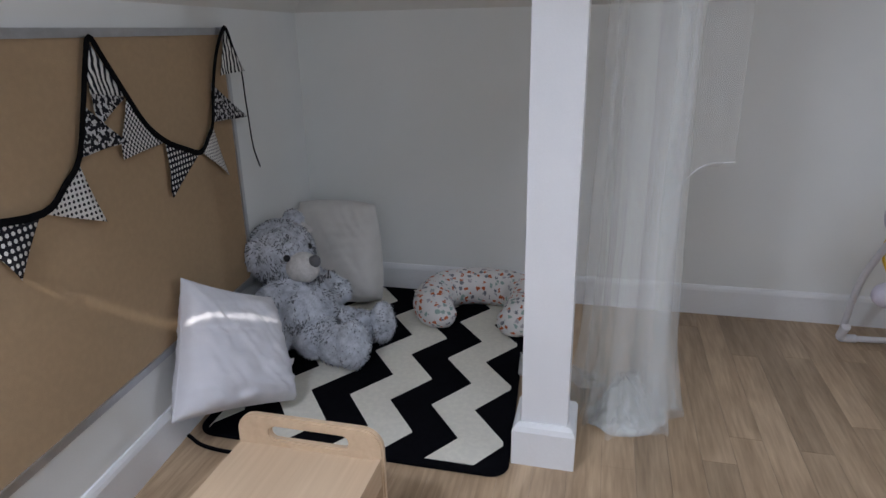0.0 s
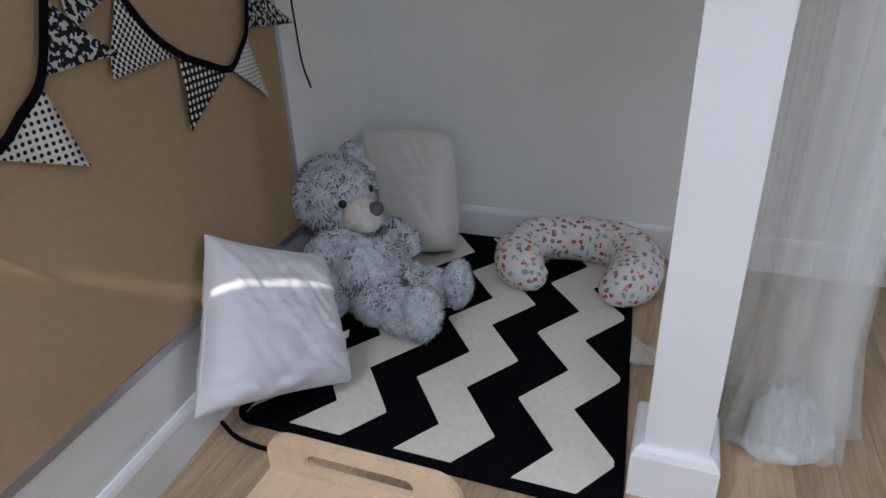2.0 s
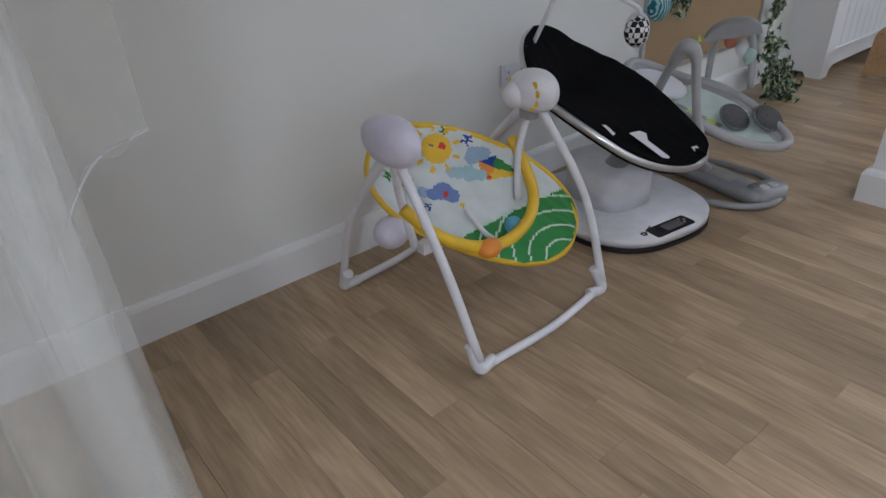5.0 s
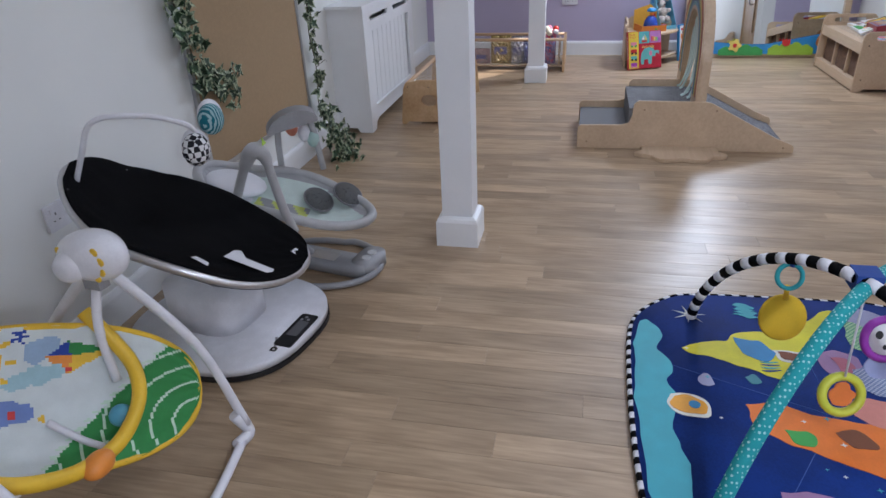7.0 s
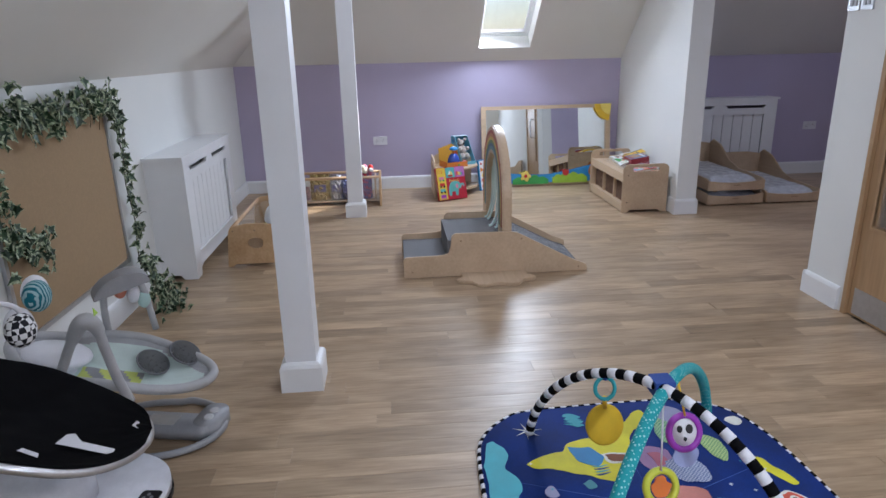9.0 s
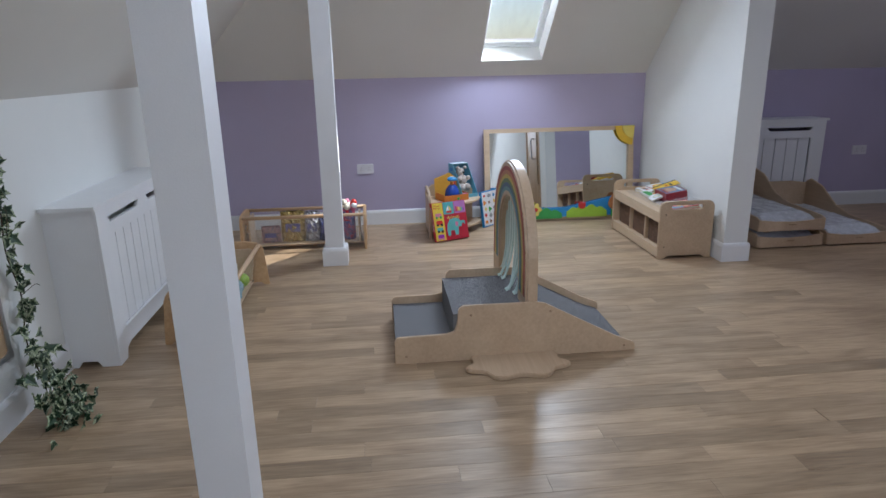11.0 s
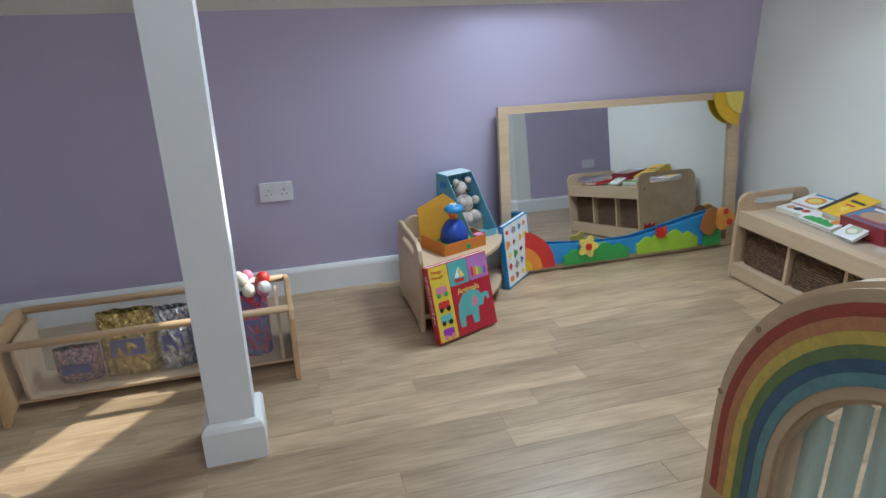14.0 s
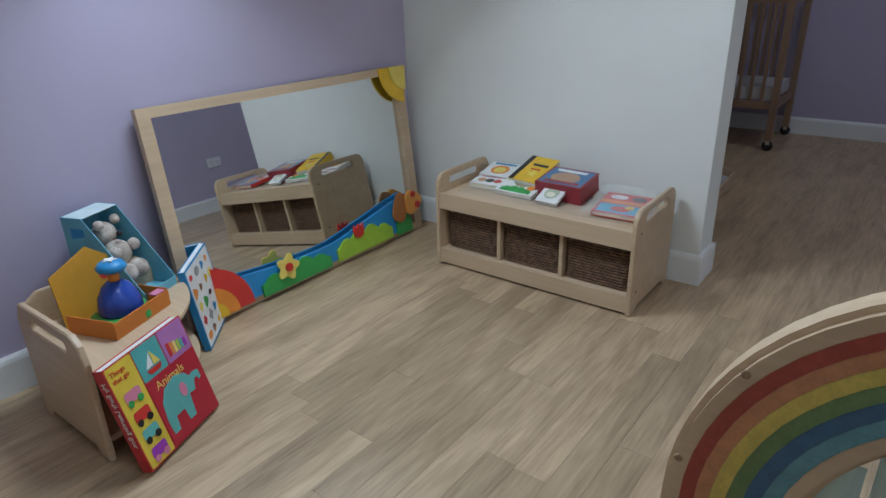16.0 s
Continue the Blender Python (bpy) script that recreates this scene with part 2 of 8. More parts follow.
def rrect(x0, x1, y0, y1, r, n=5):
    """Outline of a rectangle with round corners."""
    out = []
    for cx, cy, a in ((x1 - r, y1 - r, 0), (x0 + r, y1 - r, 90), (x0 + r, y0 + r, 180), (x1 - r, y0 + r, 270)):
        out += [(cx + r * math.cos(radians(a + 90 * k / n)), cy + r * math.sin(radians(a + 90 * k / n))) for k in range(n + 1)]
    return out


def ring(cx, cy, rx, ry, n=24):
    return [(cx + rx * math.cos(2 * math.pi * k / n), cy + ry * math.sin(2 * math.pi * k / n)) for k in range(n)]


def slab(outline, holes=(), depth=0.02, bevel=0.0, m=None, bm=None, mi=0):
    """A board cut to an outline in local x, y, with holes through it, depth thick along z; m places it."""
    b = bmesh.new()
    edges = []
    for loop in (outline, *holes):
        v = [b.verts.new((p[0], p[1], 0)) for p in loop]
        edges += [b.edges.new((v[k], v[(k + 1) % len(v)])) for k in range(len(v))]
    bmesh.ops.triangle_fill(b, use_beauty=True, use_dissolve=False, edges=edges)
    bmesh.ops.recalc_face_normals(b, faces=b.faces)
    bottom = list(b.faces)
    got = bmesh.ops.extrude_face_region(b, geom=bottom, use_keep_orig=True)
    bmesh.ops.translate(b, vec=(0, 0, depth), verts=[g for g in got["geom"] if isinstance(g, bmesh.types.BMVert)])
    bmesh.ops.recalc_face_normals(b, faces=b.faces)
    if bevel:
        soften(b, bevel, 2, 40)
    if m is not None:
        b.transform(m)
    if bm is None:
        return b
    join(bm, b, mi)
    return bm


def join(bm, other, mi=0):
    table = [bm.verts.new(v.co) for v in other.verts]
    for v, k in zip(other.verts, range(len(table))):
        v.index = k
    for f in other.faces:
        try:
            g = bm.faces.new([table[v.index] for v in f.verts])
            g.material_index, g.smooth = mi, f.smooth
        except ValueError:
            pass
    other.free()


def tube(points, r, res=10, closed=False, bm=None, mi=0, caps=True):
    """A round bar along points; r is one radius or one for each point."""
    bm = bm or bmesh.new()
    p = [Vector(q) for q in points]
    n = len(p)
    rad = r if isinstance(r, (list, tuple)) else [r] * n
    loops, side = [], None
    for k in range(n):
        a, c = p[(k - 1) % n] if (closed or k) else p[0], p[(k + 1) % n] if (closed or k < n - 1) else p[-1]
        way = (c - a).normalized()
        if side is None:
            side = way.orthogonal().normalized()
        side = (side - way * side.dot(way)).normalized()
        up = way.cross(side)
        loops.append([bm.verts.new(p[k] + (side * math.cos(2 * math.pi * j / res) + up * math.sin(2 * math.pi * j / res)) * rad[k]) for j in range(res)])
    for k in range(n if closed else n - 1):
        u, v = loops[k], loops[(k + 1) % n]
        for j in range(res):
            f = bm.faces.new((u[j], u[(j + 1) % res], v[(j + 1) % res], v[j]))
            f.smooth, f.material_index = True, mi
    if caps and not closed:
        for q in (loops[0], loops[-1]):
            bm.faces.new(q).material_index = mi
    return bm


def spline(points, n=8):
    """A smooth line through points."""
    p = [Vector(q) for q in points]
    p = [2 * p[0] - p[1], *p, 2 * p[-1] - p[-2]]
    out = []
    for k in range(1, len(p) - 2):
        a, b, c, d = p[k - 1:k + 3]
        for j in range(n):
            t = j / n
            out.append(0.5 * (2 * b + (c - a) * t + (2 * a - 5 * b + 4 * c - d) * t * t + (3 * b - a - 3 * c + d) * t ** 3))
    return out + [p[-2]]


def ball(c, rx, ry=None, rz=None, u=20, v=12, bm=None, m=None, mi=0):
    bm = bm or bmesh.new()
    ry, rz = ry or rx, rz or rx
    got = bmesh.ops.create_uvsphere(bm, u_segments=u, v_segments=v, radius=1)
    mm = Matrix.Translation(c) @ (m or Matrix.Identity(4)) @ Matrix.Diagonal((rx, ry, rz, 1))
    bmesh.ops.transform(bm, matrix=mm, verts=got["verts"])
    for q in got["verts"]:
        for f in q.link_faces:
            f.smooth, f.material_index = True, mi
    return bm


def lathe(profile, n=24, bm=None, m=None, mi=0):
    """A turned shape from (radius, height) pairs about local z."""
    b = bmesh.new()
    loops = []
    for r, z in profile:
        loops.append([b.verts.new((max(r, 1e-4) * math.cos(2 * math.pi * k / n), max(r, 1e-4) * math.sin(2 * math.pi * k / n), z)) for k in range(n)])
    for u, v in zip(loops, loops[1:]):
        for k in range(n):
            b.faces.new((u[k], u[(k + 1) % n], v[(k + 1) % n], v[k])).smooth = True
    b.faces.new(loops[0])
    b.faces.new(loops[-1])
    if m is not None:
        b.transform(m)
    if bm is None:
        return b
    join(bm, b, mi)
    return bm


def lettering(words, size, material, parent, m, name="lettering", align="LEFT"):
    """Raised print of readable words."""
    c = bpy.data.curves.new(name, "FONT")
    c.body, c.size, c.extrude, c.align_x = words, size, 0.0006, align
    t = bpy.data.objects.new(name, c)
    scene.collection.objects.link(t)
    bpy.context.view_layer.update()
    me = bpy.data.meshes.new_from_object(t)
    bpy.data.objects.remove(t)
    me.materials.clear()
    me.materials.append(material)
    o = new(name, me)
    o.parent, o.matrix_basis = parent, m
    return o


# axes for boards: x, y of the outline lie along the first two directions
def axes(origin, ux, uy):
    ux, uy = Vector(ux).normalized(), Vector(uy).normalized()
    uz = ux.cross(uy).normalized()
    m = Matrix((ux, uy, uz)).transposed().to_4x4()
    m.translation = origin
    return m


def X3(z):
    return Matrix.Translation((0, 0, z))


# ---- structure ----
XE, YN, YS, YB, XD, KNEE = 6.98, 2.914, -1.0, -4.31, 3.58, 1.285
PITCH, TOP = 0.9, 2.45


def west(y):
    return -1.207 - 0.102 * (y - 1.4)


def structure(name, bm, material, label, category):
    return tagged(part(name, bm, material), label, category, kind="structure")


def wall_run(bm, a, b, thick, z0, z1):
    """A wall whose face runs from a to b; its thickness lies to the left of that way."""
    a, b = Vector((*a, 0)), Vector((*b, 0))
    n = Vector((-(b - a).y, (b - a).x, 0)).normalized() * thick
    v = [bm.verts.new(p) for z in (z0, z1) for p in ((a.x, a.y, z), (b.x, b.y, z), (b.x + n.x, b.y + n.y, z), (a.x + n.x, a.y + n.y, z))]
    for q in ((0, 3, 2, 1), (4, 5, 6, 7), (0, 1, 5, 4), (1, 2, 6, 5), (2, 3, 7, 6), (3, 0, 4, 7)):
        bm.faces.new([v[k] for k in q])


bm = bmesh.new()
wall_run(bm, (XE + 0.15, YN), (west(YN) - 0.15, YN), -0.15, -0.02, KNEE + 0.1)
structure("wall_north", bm, WALL, "long low white painted knee wall", "wall")
bm = bmesh.new()
wall_run(bm, (west(YN), YN), (west(YS - 0.15), YS - 0.15), -0.15, -0.02, KNEE + 0.1)
structure("wall_west", bm, WALL, "low white painted knee wall behind the pin board", "wall")
bm = bmesh.new()
wall_run(bm, (XE, YB), (XE, YN), -0.15, -0.02, KNEE + 0.1)
structure("wall_east", bm, LILAC, "low lilac painted knee wall under the sloping ceiling", "wall")
bm = bmesh.new()
wall_run(bm, (XE, YB), (XD - 0.15, YB), 0.15, -0.02, TOP + 0.05)
structure("wall_bay", bm, LILAC, "lilac painted wall of the sleeping bay", "wall")
# partition that ends in a white painted pier
bm = bmesh.new()
pts = [(5.43, 0), (XE + 0.02, 0), (XE + 0.02, KNEE + 0.02), (XE - (TOP + 0.1 - KNEE) / PITCH, TOP + 0.1), (5.43, TOP + 0.1)]
slab(pts, (), 0.175, 0.0, axes((0, -1.035, 0), (1, 0, 0), (0, 0, 1)), bm)
structure("wall_partition", bm, WALL, "white painted partition beside the low bench", "wall")
# wall with the oak door, its opening cut through
DX0, DX1, DH = 2.42, 3.265, 2.06
bm = bmesh.new()
xw = west(YS) - 0.1
slab([(xw, -0.02), (DX0, -0.02), (DX0, DH), (DX1, DH), (DX1, -0.02), (XD, -0.02), (XD, TOP + 0.1), (xw, TOP + 0.1)], (), 0.15, 0.0, axes((0, YS, 0), (1, 0, 0), (0, 0, 1)), bm)
structure("wall_south", bm, WALL, "full height white painted wall with the oak door", "wall")
bm = bmesh.new()
wall_run(bm, (XD, YS - 0.15), (XD, YB), -0.15, -0.02, TOP + 0.1)
structure("wall_bay_side", bm, LILAC, "plain lilac painted side wall of the sleeping bay", "wall")


# sloping ceilings with a skylight shaft cut through, thick enough to be a roof
def ceiling_piece(name, corners, hole, label):
    """A flat sheet between four corners, with an optional rectangular hole given along its two edges as fractions; 0.18 thick."""
    a, b, c, d = [Vector(q) for q in corners]
    bm = bmesh.new()
    n = (b - a).cross(d - a).normalized()
    if n.z < 0:
        n = -n
    us, vs = ([0, hole[0], hole[1], 1], [0, hole[2], hole[3], 1]) if hole else ([0, 1], [0, 1])

    def at(u, v, lift=0.0):
        return (a * (1 - u) + b * u) * (1 - v) + (d * (1 - u) + c * u) * v + n * lift
    for i in range(len(us) - 1):
        for j in range(len(vs) - 1):
            if hole and i == 1 and j == 1:
                continue
            for lift in (0, 0.18):
                bm.faces.new([bm.verts.new(at(us[p], vs[q], lift)) for p, q in ((i, j), (i + 1, j), (i + 1, j + 1), (i, j + 1))])
    if hole:
        q = [(us[1], vs[1]), (us[2], vs[1]), (us[2], vs[2]), (us[1], vs[2])]
        for k in range(4):
            p0, p1 = q[k], q[(k + 1) % 4]
            bm.faces.new([bm.verts.new(w) for w in (at(*p0), at(*p1), at(*p1, 0.18), at(*p0, 0.18))])
    bmesh.ops.remove_doubles(bm, verts=bm.verts, dist=0.0005)
    o = part(name, bm, CEIL)
    tagged(o, label, "ceiling", kind="structure")
    return at


RUN = (TOP - KNEE) / PITCH
xw_n, xw_s = west(YN), west(YS)
NE, NW, SE, SW = (XE, YN, KNEE), (xw_n, YN, KNEE), (XE, YB - 0.1, KNEE), (xw_s, YS - 0.1, KNEE)
iNE, iNW, iSE, iSW = (XE - RUN, YN - RUN, TOP), (xw_n + RUN, YN - RUN, TOP), (XE - RUN, YB - 0.1, TOP), (xw_s + RUN, YS - 0.1, TOP)
ceiling_piece("ceiling_north", (NW, NE, iNE, iNW), None, "off-white painted sloping ceiling above the knee wall")
# unseen roof window in the west slope, its blind added with slits that shape one line of sun
wA, wN = Vector(SW), (Vector(NW) - Vector(SW)).cross(Vector(iSW) - Vector(SW)).normalized()
wX = (Vector(NW) - wA).normalized()
wM = axes(wA, wX, wN.cross(wX) if wN.cross(wX).z > 0 else -wN.cross(wX))


wOut = wN if wN.z > 0 else -wN


def on_slope(p, lift):
    """Where the sun's ray that ends at p crosses the west slope or, lifted, its blind, in the slope's own x and y."""
    p = Vector(p)
    q = p - SUN_WAY * ((p - wA - wOut * lift).dot(wN) / SUN_WAY.dot(wN))
    r = wM.inverted() @ q
    return Vector((r.x, r.y))


ray_a, ray_b = (west(1.07) + 0.024, 1.07, 0.788), (west(1.72) + 0.024, 1.72, 0.344)
s0, s1 = on_slope(ray_a, 0.186), on_slope(ray_b, 0.186)
p0, p1 = on_slope((-1.143, 1.587, 0.419), 0.186), on_slope((-0.996, 1.843, 0.339), 0.186)
h0, h1 = on_slope(ray_a, 0), on_slope(ray_b, 0)
h2, h3 = on_slope((-1.143, 1.587, 0.419), 0), on_slope((-0.996, 1.843, 0.339), 0)
sd = (s1 - s0).normalized()
sn = Vector((-sd.y, sd.x)) * 0.0125
wL = (Vector(NW) - wA).length
wH = (Vector(iSW) - wA).dot((wM.to_3x3() @ Vector((0, 1, 0))))
slit_x = [p.x for p in (s0, s1, h0, h1, p0, p1, h2, h3)]
slit_y = [p.y for p in (s0, s1, h0, h1, p0, p1, h2, h3)]
bx0, bx1, by0, by1 = min(slit_x) - 0.08, max(slit_x) + 0.08, max(0.03, min(slit_y) - 0.06), max(slit_y) + 0.2
ceiling_piece("ceiling_west", (SW, NW, iNW, iSW), (bx0 / wL, bx1 / wL, by0 / wH, by1 / wH), "off-white painted sloping ceiling over the reading corner")
o0, o1, o2, o3 = (bx0 - 0.4, by0 - 0.3), (bx1 + 0.4, by0 - 0.3), (bx1 + 0.4, by1 + 0.3), (bx0 - 0.4, by1 + 0.3)
up = 0.185 if (wM.to_3x3() @ Vector((0, 0, 1))).z > 0 else -0.185
blind = thing("window_blind", "unseen roof window blind added to cut the sun to narrow strips", "window blind", wM, kind="structure")


def gap(a, b, half):
    d = (b - a).normalized()
    w = Vector((-d.y, d.x)) * half
    return [tuple(a - w), tuple(b - w), tuple(b + w), tuple(a + w)]


# added sheet, its gaps traced back from the sun strips on board and pillow
part("blind_cloth", slab([o0, o1, o2, o3], [gap(s0, s1, 0.0125), gap(p0, p1, 0.010)], 0.002, 0, X3(up)), CLOTHW, blind)
# east slope in three lengths so that the skylight shaft is square
SKY0, SKY1 = -0.045, 0.475
VLO = (KNEE + 0.125 - KNEE) / (TOP - KNEE)
VHI = VLO + 0.78


def east_at(y, v):
    return (XE - RUN * v, y, KNEE + (TOP - KNEE) * v)


yh0, yh1 = -0.6, 1.0
ceiling_piece("ceiling_east_1", (SE, (XE, yh0, KNEE), (XE - RUN, yh0, TOP), iSE), None, "off-white painted sloping ceiling of the sleeping bay")
sky_at = ceiling_piece("ceiling_east_2", ((XE, yh0, KNEE), (XE, yh1, KNEE), (XE - RUN, yh1, TOP), (XE - RUN, yh0, TOP)), ((SKY0 - yh0) / (yh1 - yh0), (SKY1 - yh0) / (yh1 - yh0), VLO, VHI), "off-white painted sloping ceiling cut by the skylight")
ceiling_piece("ceiling_east_3", ((XE, yh1, KNEE), NE, iNE, (XE - RUN, yh1, TOP)), None, "off-white painted sloping ceiling above the lilac wall")


# unseen shafts added for fill lamps: x0, x1, y0, y1 on the level ceiling
FILL_SHAFTS = [(0.25, 1.05, -0.75, 0.25), (2.35, 3.25, 0.35, 1.35), (4.4, 5.3, 0.5, 1.5), (4.5, 5.1, -3.1, -2.4)]
FILL_WATTS = [16.5, 11.0, 10.0, 11.0]
bm = bmesh.new()
xs = sorted({-0.1, XE - RUN + 0.03, *[q for s in FILL_SHAFTS for q in s[:2]]})
ys = sorted({YB - 0.1, YN - RUN + 0.03, *[q for s in FILL_SHAFTS for q in s[2:]]})
for i in range(len(xs) - 1):
    for j in range(len(ys) - 1):
        cx, cy = (xs[i] + xs[i + 1]) / 2, (ys[j] + ys[j + 1]) / 2
        inside = any(s[0] < cx < s[1] and s[2] < cy < s[3] for s in FILL_SHAFTS)
        if not inside:
            box(bm, xs[i], xs[i + 1], ys[j], ys[j + 1], TOP, TOP + 0.12)
o = part("ceiling_flat", bm, CEIL)
tagged(o, "off-white painted level ceiling with openings added for fill lamps", "ceiling", kind="structure")
# each added opening: frame, sun-stopping pane and a fill lamp below it
for s, watts in zip(FILL_SHAFTS, FILL_WATTS):
    w = thing("window_roof", "unseen roof light added to hold a fill lamp", "window", pose((s[0] + s[1]) / 2, (s[2] + s[3]) / 2, TOP + 0.12), kind="structure")
    a, b = (s[1] - s[0]) / 2, (s[3] - s[2]) / 2
    part("window_frame", slab(rrect(-a, a, -b, b, 0.01, 2), [rrect(-a + 0.05, a - 0.05, -b + 0.05, b - 0.05, 0.01, 2)], 0.05), GLOSS, w)
    part("pane", bx(-a + 0.05, a - 0.05, -b + 0.05, b - 0.05, 0.02, 0.03), SUN_STOP, w, "added white pane that keeps the sun out")
    sky_or_fill_lamp(pose((s[0] + s[1]) / 2, (s[2] + s[3]) / 2, TOP + 0.10), 2 * a - 0.1, 2 * b - 0.1, watts)
# the skylight in the east slope: frame, inner sash and pane at the outer end of its shaft
ux = Vector((0, 1, 0))
uy = Vector((-RUN, 0, TOP - KNEE)).normalized()
org = Vector(east_at((SKY0 + SKY1) / 2, (VLO + VHI) / 2))
m_sky = axes(org, ux, uy)
if (m_sky.to_3x3() @ Vector((0, 0, 1))).z < 0:
    m_sky = axes(org, -ux, uy)
hw = (SKY1 - SKY0) / 2
hh = (VHI - VLO) * math.hypot(RUN, TOP - KNEE) / 2
sk = thing("window_1", "white framed skylight with bright sky behind it", "window", m_sky, kind="structure")
part("window_frame", slab(rrect(-hw - 0.02, hw + 0.02, -hh - 0.02, hh + 0.02, 0.01, 2), [rrect(-hw + 0.015, hw - 0.015, -hh + 0.015, hh - 0.015, 0.01, 2)], 0.06, 0.004, Matrix.Translation((0, 0, 0.15))), GLOSS, sk)
part("sash", slab(rrect(-hw + 0.017, hw - 0.017, -hh + 0.017, hh - 0.017, 0.01, 2), [rrect(-hw + 0.045, hw - 0.045, -hh + 0.045, hh - 0.045, 0.01, 2)], 0.045, 0.004, Matrix.Translation((0, 0, 0.16))), GLOSS, sk)
g = part("pane", bx(-hw + 0.045, hw - 0.045, -hh + 0.045, hh - 0.045, 0.18, 0.186), GLASS, sk)
g.visible_shadow = False
# the sky is brightest towards the sun, so its light leans the way the sun shines
sky_eye = m_sky @ Vector((0, 0, 0.10))
sky_or_fill_lamp(look(sky_eye, sky_eye - (m_sky.to_3x3() @ Vector((0, 0, 1))) + Vector((0, 0.42, 0))), 0.36, 0.70, 40.0, (0.74, 0.86, 1.0))
# fill lamp added below the unseen blind to brighten the reading corner
sky_or_fill_lamp(look(wM @ Vector(((bx0 + bx1) / 2, (by0 + by1) / 2, up * 0.7)), wM @ Vector(((bx0 + bx1) / 2, (by0 + by1) / 2, -up))), 0.35, 0.25, 40.0)


# skirting boards: a board with a rounded top edge
def skirting(name, a, b, label="white painted skirting board", h=0.132, t=0.016):
    a, b = Vector((*a, 0)), Vector((*b, 0))
    way = (b - a).normalized()
    inward = Vector((way.y, -way.x, 0))
    prof = [(0, 0), (t, 0), (t, h - 0.022), (t * 0.8, h - 0.010), (t * 0.45, h), (0, h)]
    bm = bmesh.new()
    rows = [[bm.verts.new(p + inward * u + Vector((0, 0, v))) for u, v in prof] for p in (a, b)]
    for k in range(len(prof)):
        bm.faces.new((rows[0][k], rows[0][(k + 1) % len(prof)], rows[1][(k + 1) % len(prof)], rows[1][k]))
    for q in rows:
        bm.faces.new(q)
    return structure(name, bm, GLOSS, label, "skirting board")


skirting("baseboard", (west(YN), YN), (4.30, YN))
skirting("baseboard", (5.49, YN), (XE, YN))
skirting("baseboard", (XE, YN - 0.016), (XE, -1.019))
skirting("baseboard", (XE, -1.23), (XE, YB))
skirting("baseboard", (XE - 0.016, YB), (XD, YB))
skirting("baseboard", (west(YS) + 0.0, YS), (west(YN) + 0.001, YN - 0.016), "white painted skirting board under the pin board")
skirting("baseboard", (XE - 0.016, -1.035), (5.414, -1.035))
skirting("baseboard", (5.43, -1.036), (5.43, -1.209))
skirting("baseboard", (5.414, -1.21), (XE - 0.016, -1.21))
skirting("baseboard", (XD, YS), (DX1 + 0.03, YS))
skirting("baseboard", (DX0 - 0.07, YS), (west(YS), YS))
skirting("baseboard", (XD, YB), (XD, YS + 0.016))


# posts with boxed skirting at the foot
def post(cx, cy, top):
    o = thing("post", "square white painted roof post with a skirted foot", "post", pose(cx, cy, 0), "white roof posts", "structure")
    part("shaft", bx(-0.065, 0.065, -0.065, 0.065, 0, top, 0.006), POSTM, o)
    bm = bmesh.new()
    for w, z0, z1 in ((0.0895, 0, 0.11),):
        box(bm, -w, w, -w, w, z0, z1)
    soften(bm, 0.004, 2)
    b2 = bmesh.new()
    v = [b2.verts.new((sx * w, sy * w, z)) for w, z in ((0.0895, 0.1101), (0.083, 0.124), (0.072, 0.132)) for sx, sy in ((-1, -1), (1, -1), (1, 1), (-1, 1))]
    for lev in (0, 4):
        for k in range(4):
            b2.faces.new((v[lev + k], v[lev + (k + 1) % 4], v[lev + 4 + (k + 1) % 4], v[lev + 4 + k]))
    b2.faces.new(v[8:12])
    join(bm, b2)
    part("foot_skirting", bm, GLOSS, o)
    return o


def roof_height(x, y):
    return min(TOP, KNEE + PITCH * min(XE - x, YN - y, x - west(y)))


for cx, cy in ((-0.107, 1.792), (2.836, 1.807), (5.856, 1.718)):
    post(cx, cy, roof_height(cx, cy) + 0.12)

# oak door with its frame, vision panel and long pull handle
door = thing("door_1", "closed oak veneer door with a narrow glass panel", "door", pose(DX0, YS, 0), kind="structure")
dw = DX1 - DX0
part("leaf", slab([(0.03, 0.008), (dw - 0.03, 0.008), (dw - 0.03, DH - 0.03), (0.03, DH - 0.03)], [[(dw - 0.22, 0.5), (dw - 0.10, 0.5), (dw - 0.10, 1.85), (dw - 0.22, 1.85)]], 0.044, 0.002, axes((0, -0.012, 0), (1, 0, 0), (0, 0, 1))), OAK, door)
g = part("pane", bx(dw - 0.22, dw - 0.10, -0.04, -0.034, 0.5, 1.85), GLASS, door, "clear vision panel")
part("bead", slab(rrect(dw - 0.235, dw - 0.085, 0.485, 1.865, 0.004, 2), [rrect(dw - 0.22, dw - 0.10, 0.5, 1.85, 0.004, 2)], 0.016, 0.002, axes((0, -0.006, 0), (1, 0, 0), (0, 0, 1))), OAK, door)
bm = bmesh.new()
box(bm, 0.0, 0.028, -0.15, 0.006, 0, DH)
box(bm, dw - 0.028, dw, -0.15, 0.006, 0, DH)
box(bm, 0.028, dw - 0.028, -0.15, 0.006, DH - 0.028, DH)
part("door_frame", bm, OAK, door)
part("pull_handle", tube(spline([(dw - 0.30, -0.012, 0.9), (dw - 0.30, 0.045, 0.91), (dw - 0.30, 0.05, 1.05), (dw - 0.30, 0.045, 1.19), (dw - 0.30, -0.012, 1.2)], 6), 0.011), CHROME, door, "steel pull handle")
part("kick_plate", bx(0.06, dw - 0.06, -0.012, -0.0105, 0.02, 0.16), ALU, door)
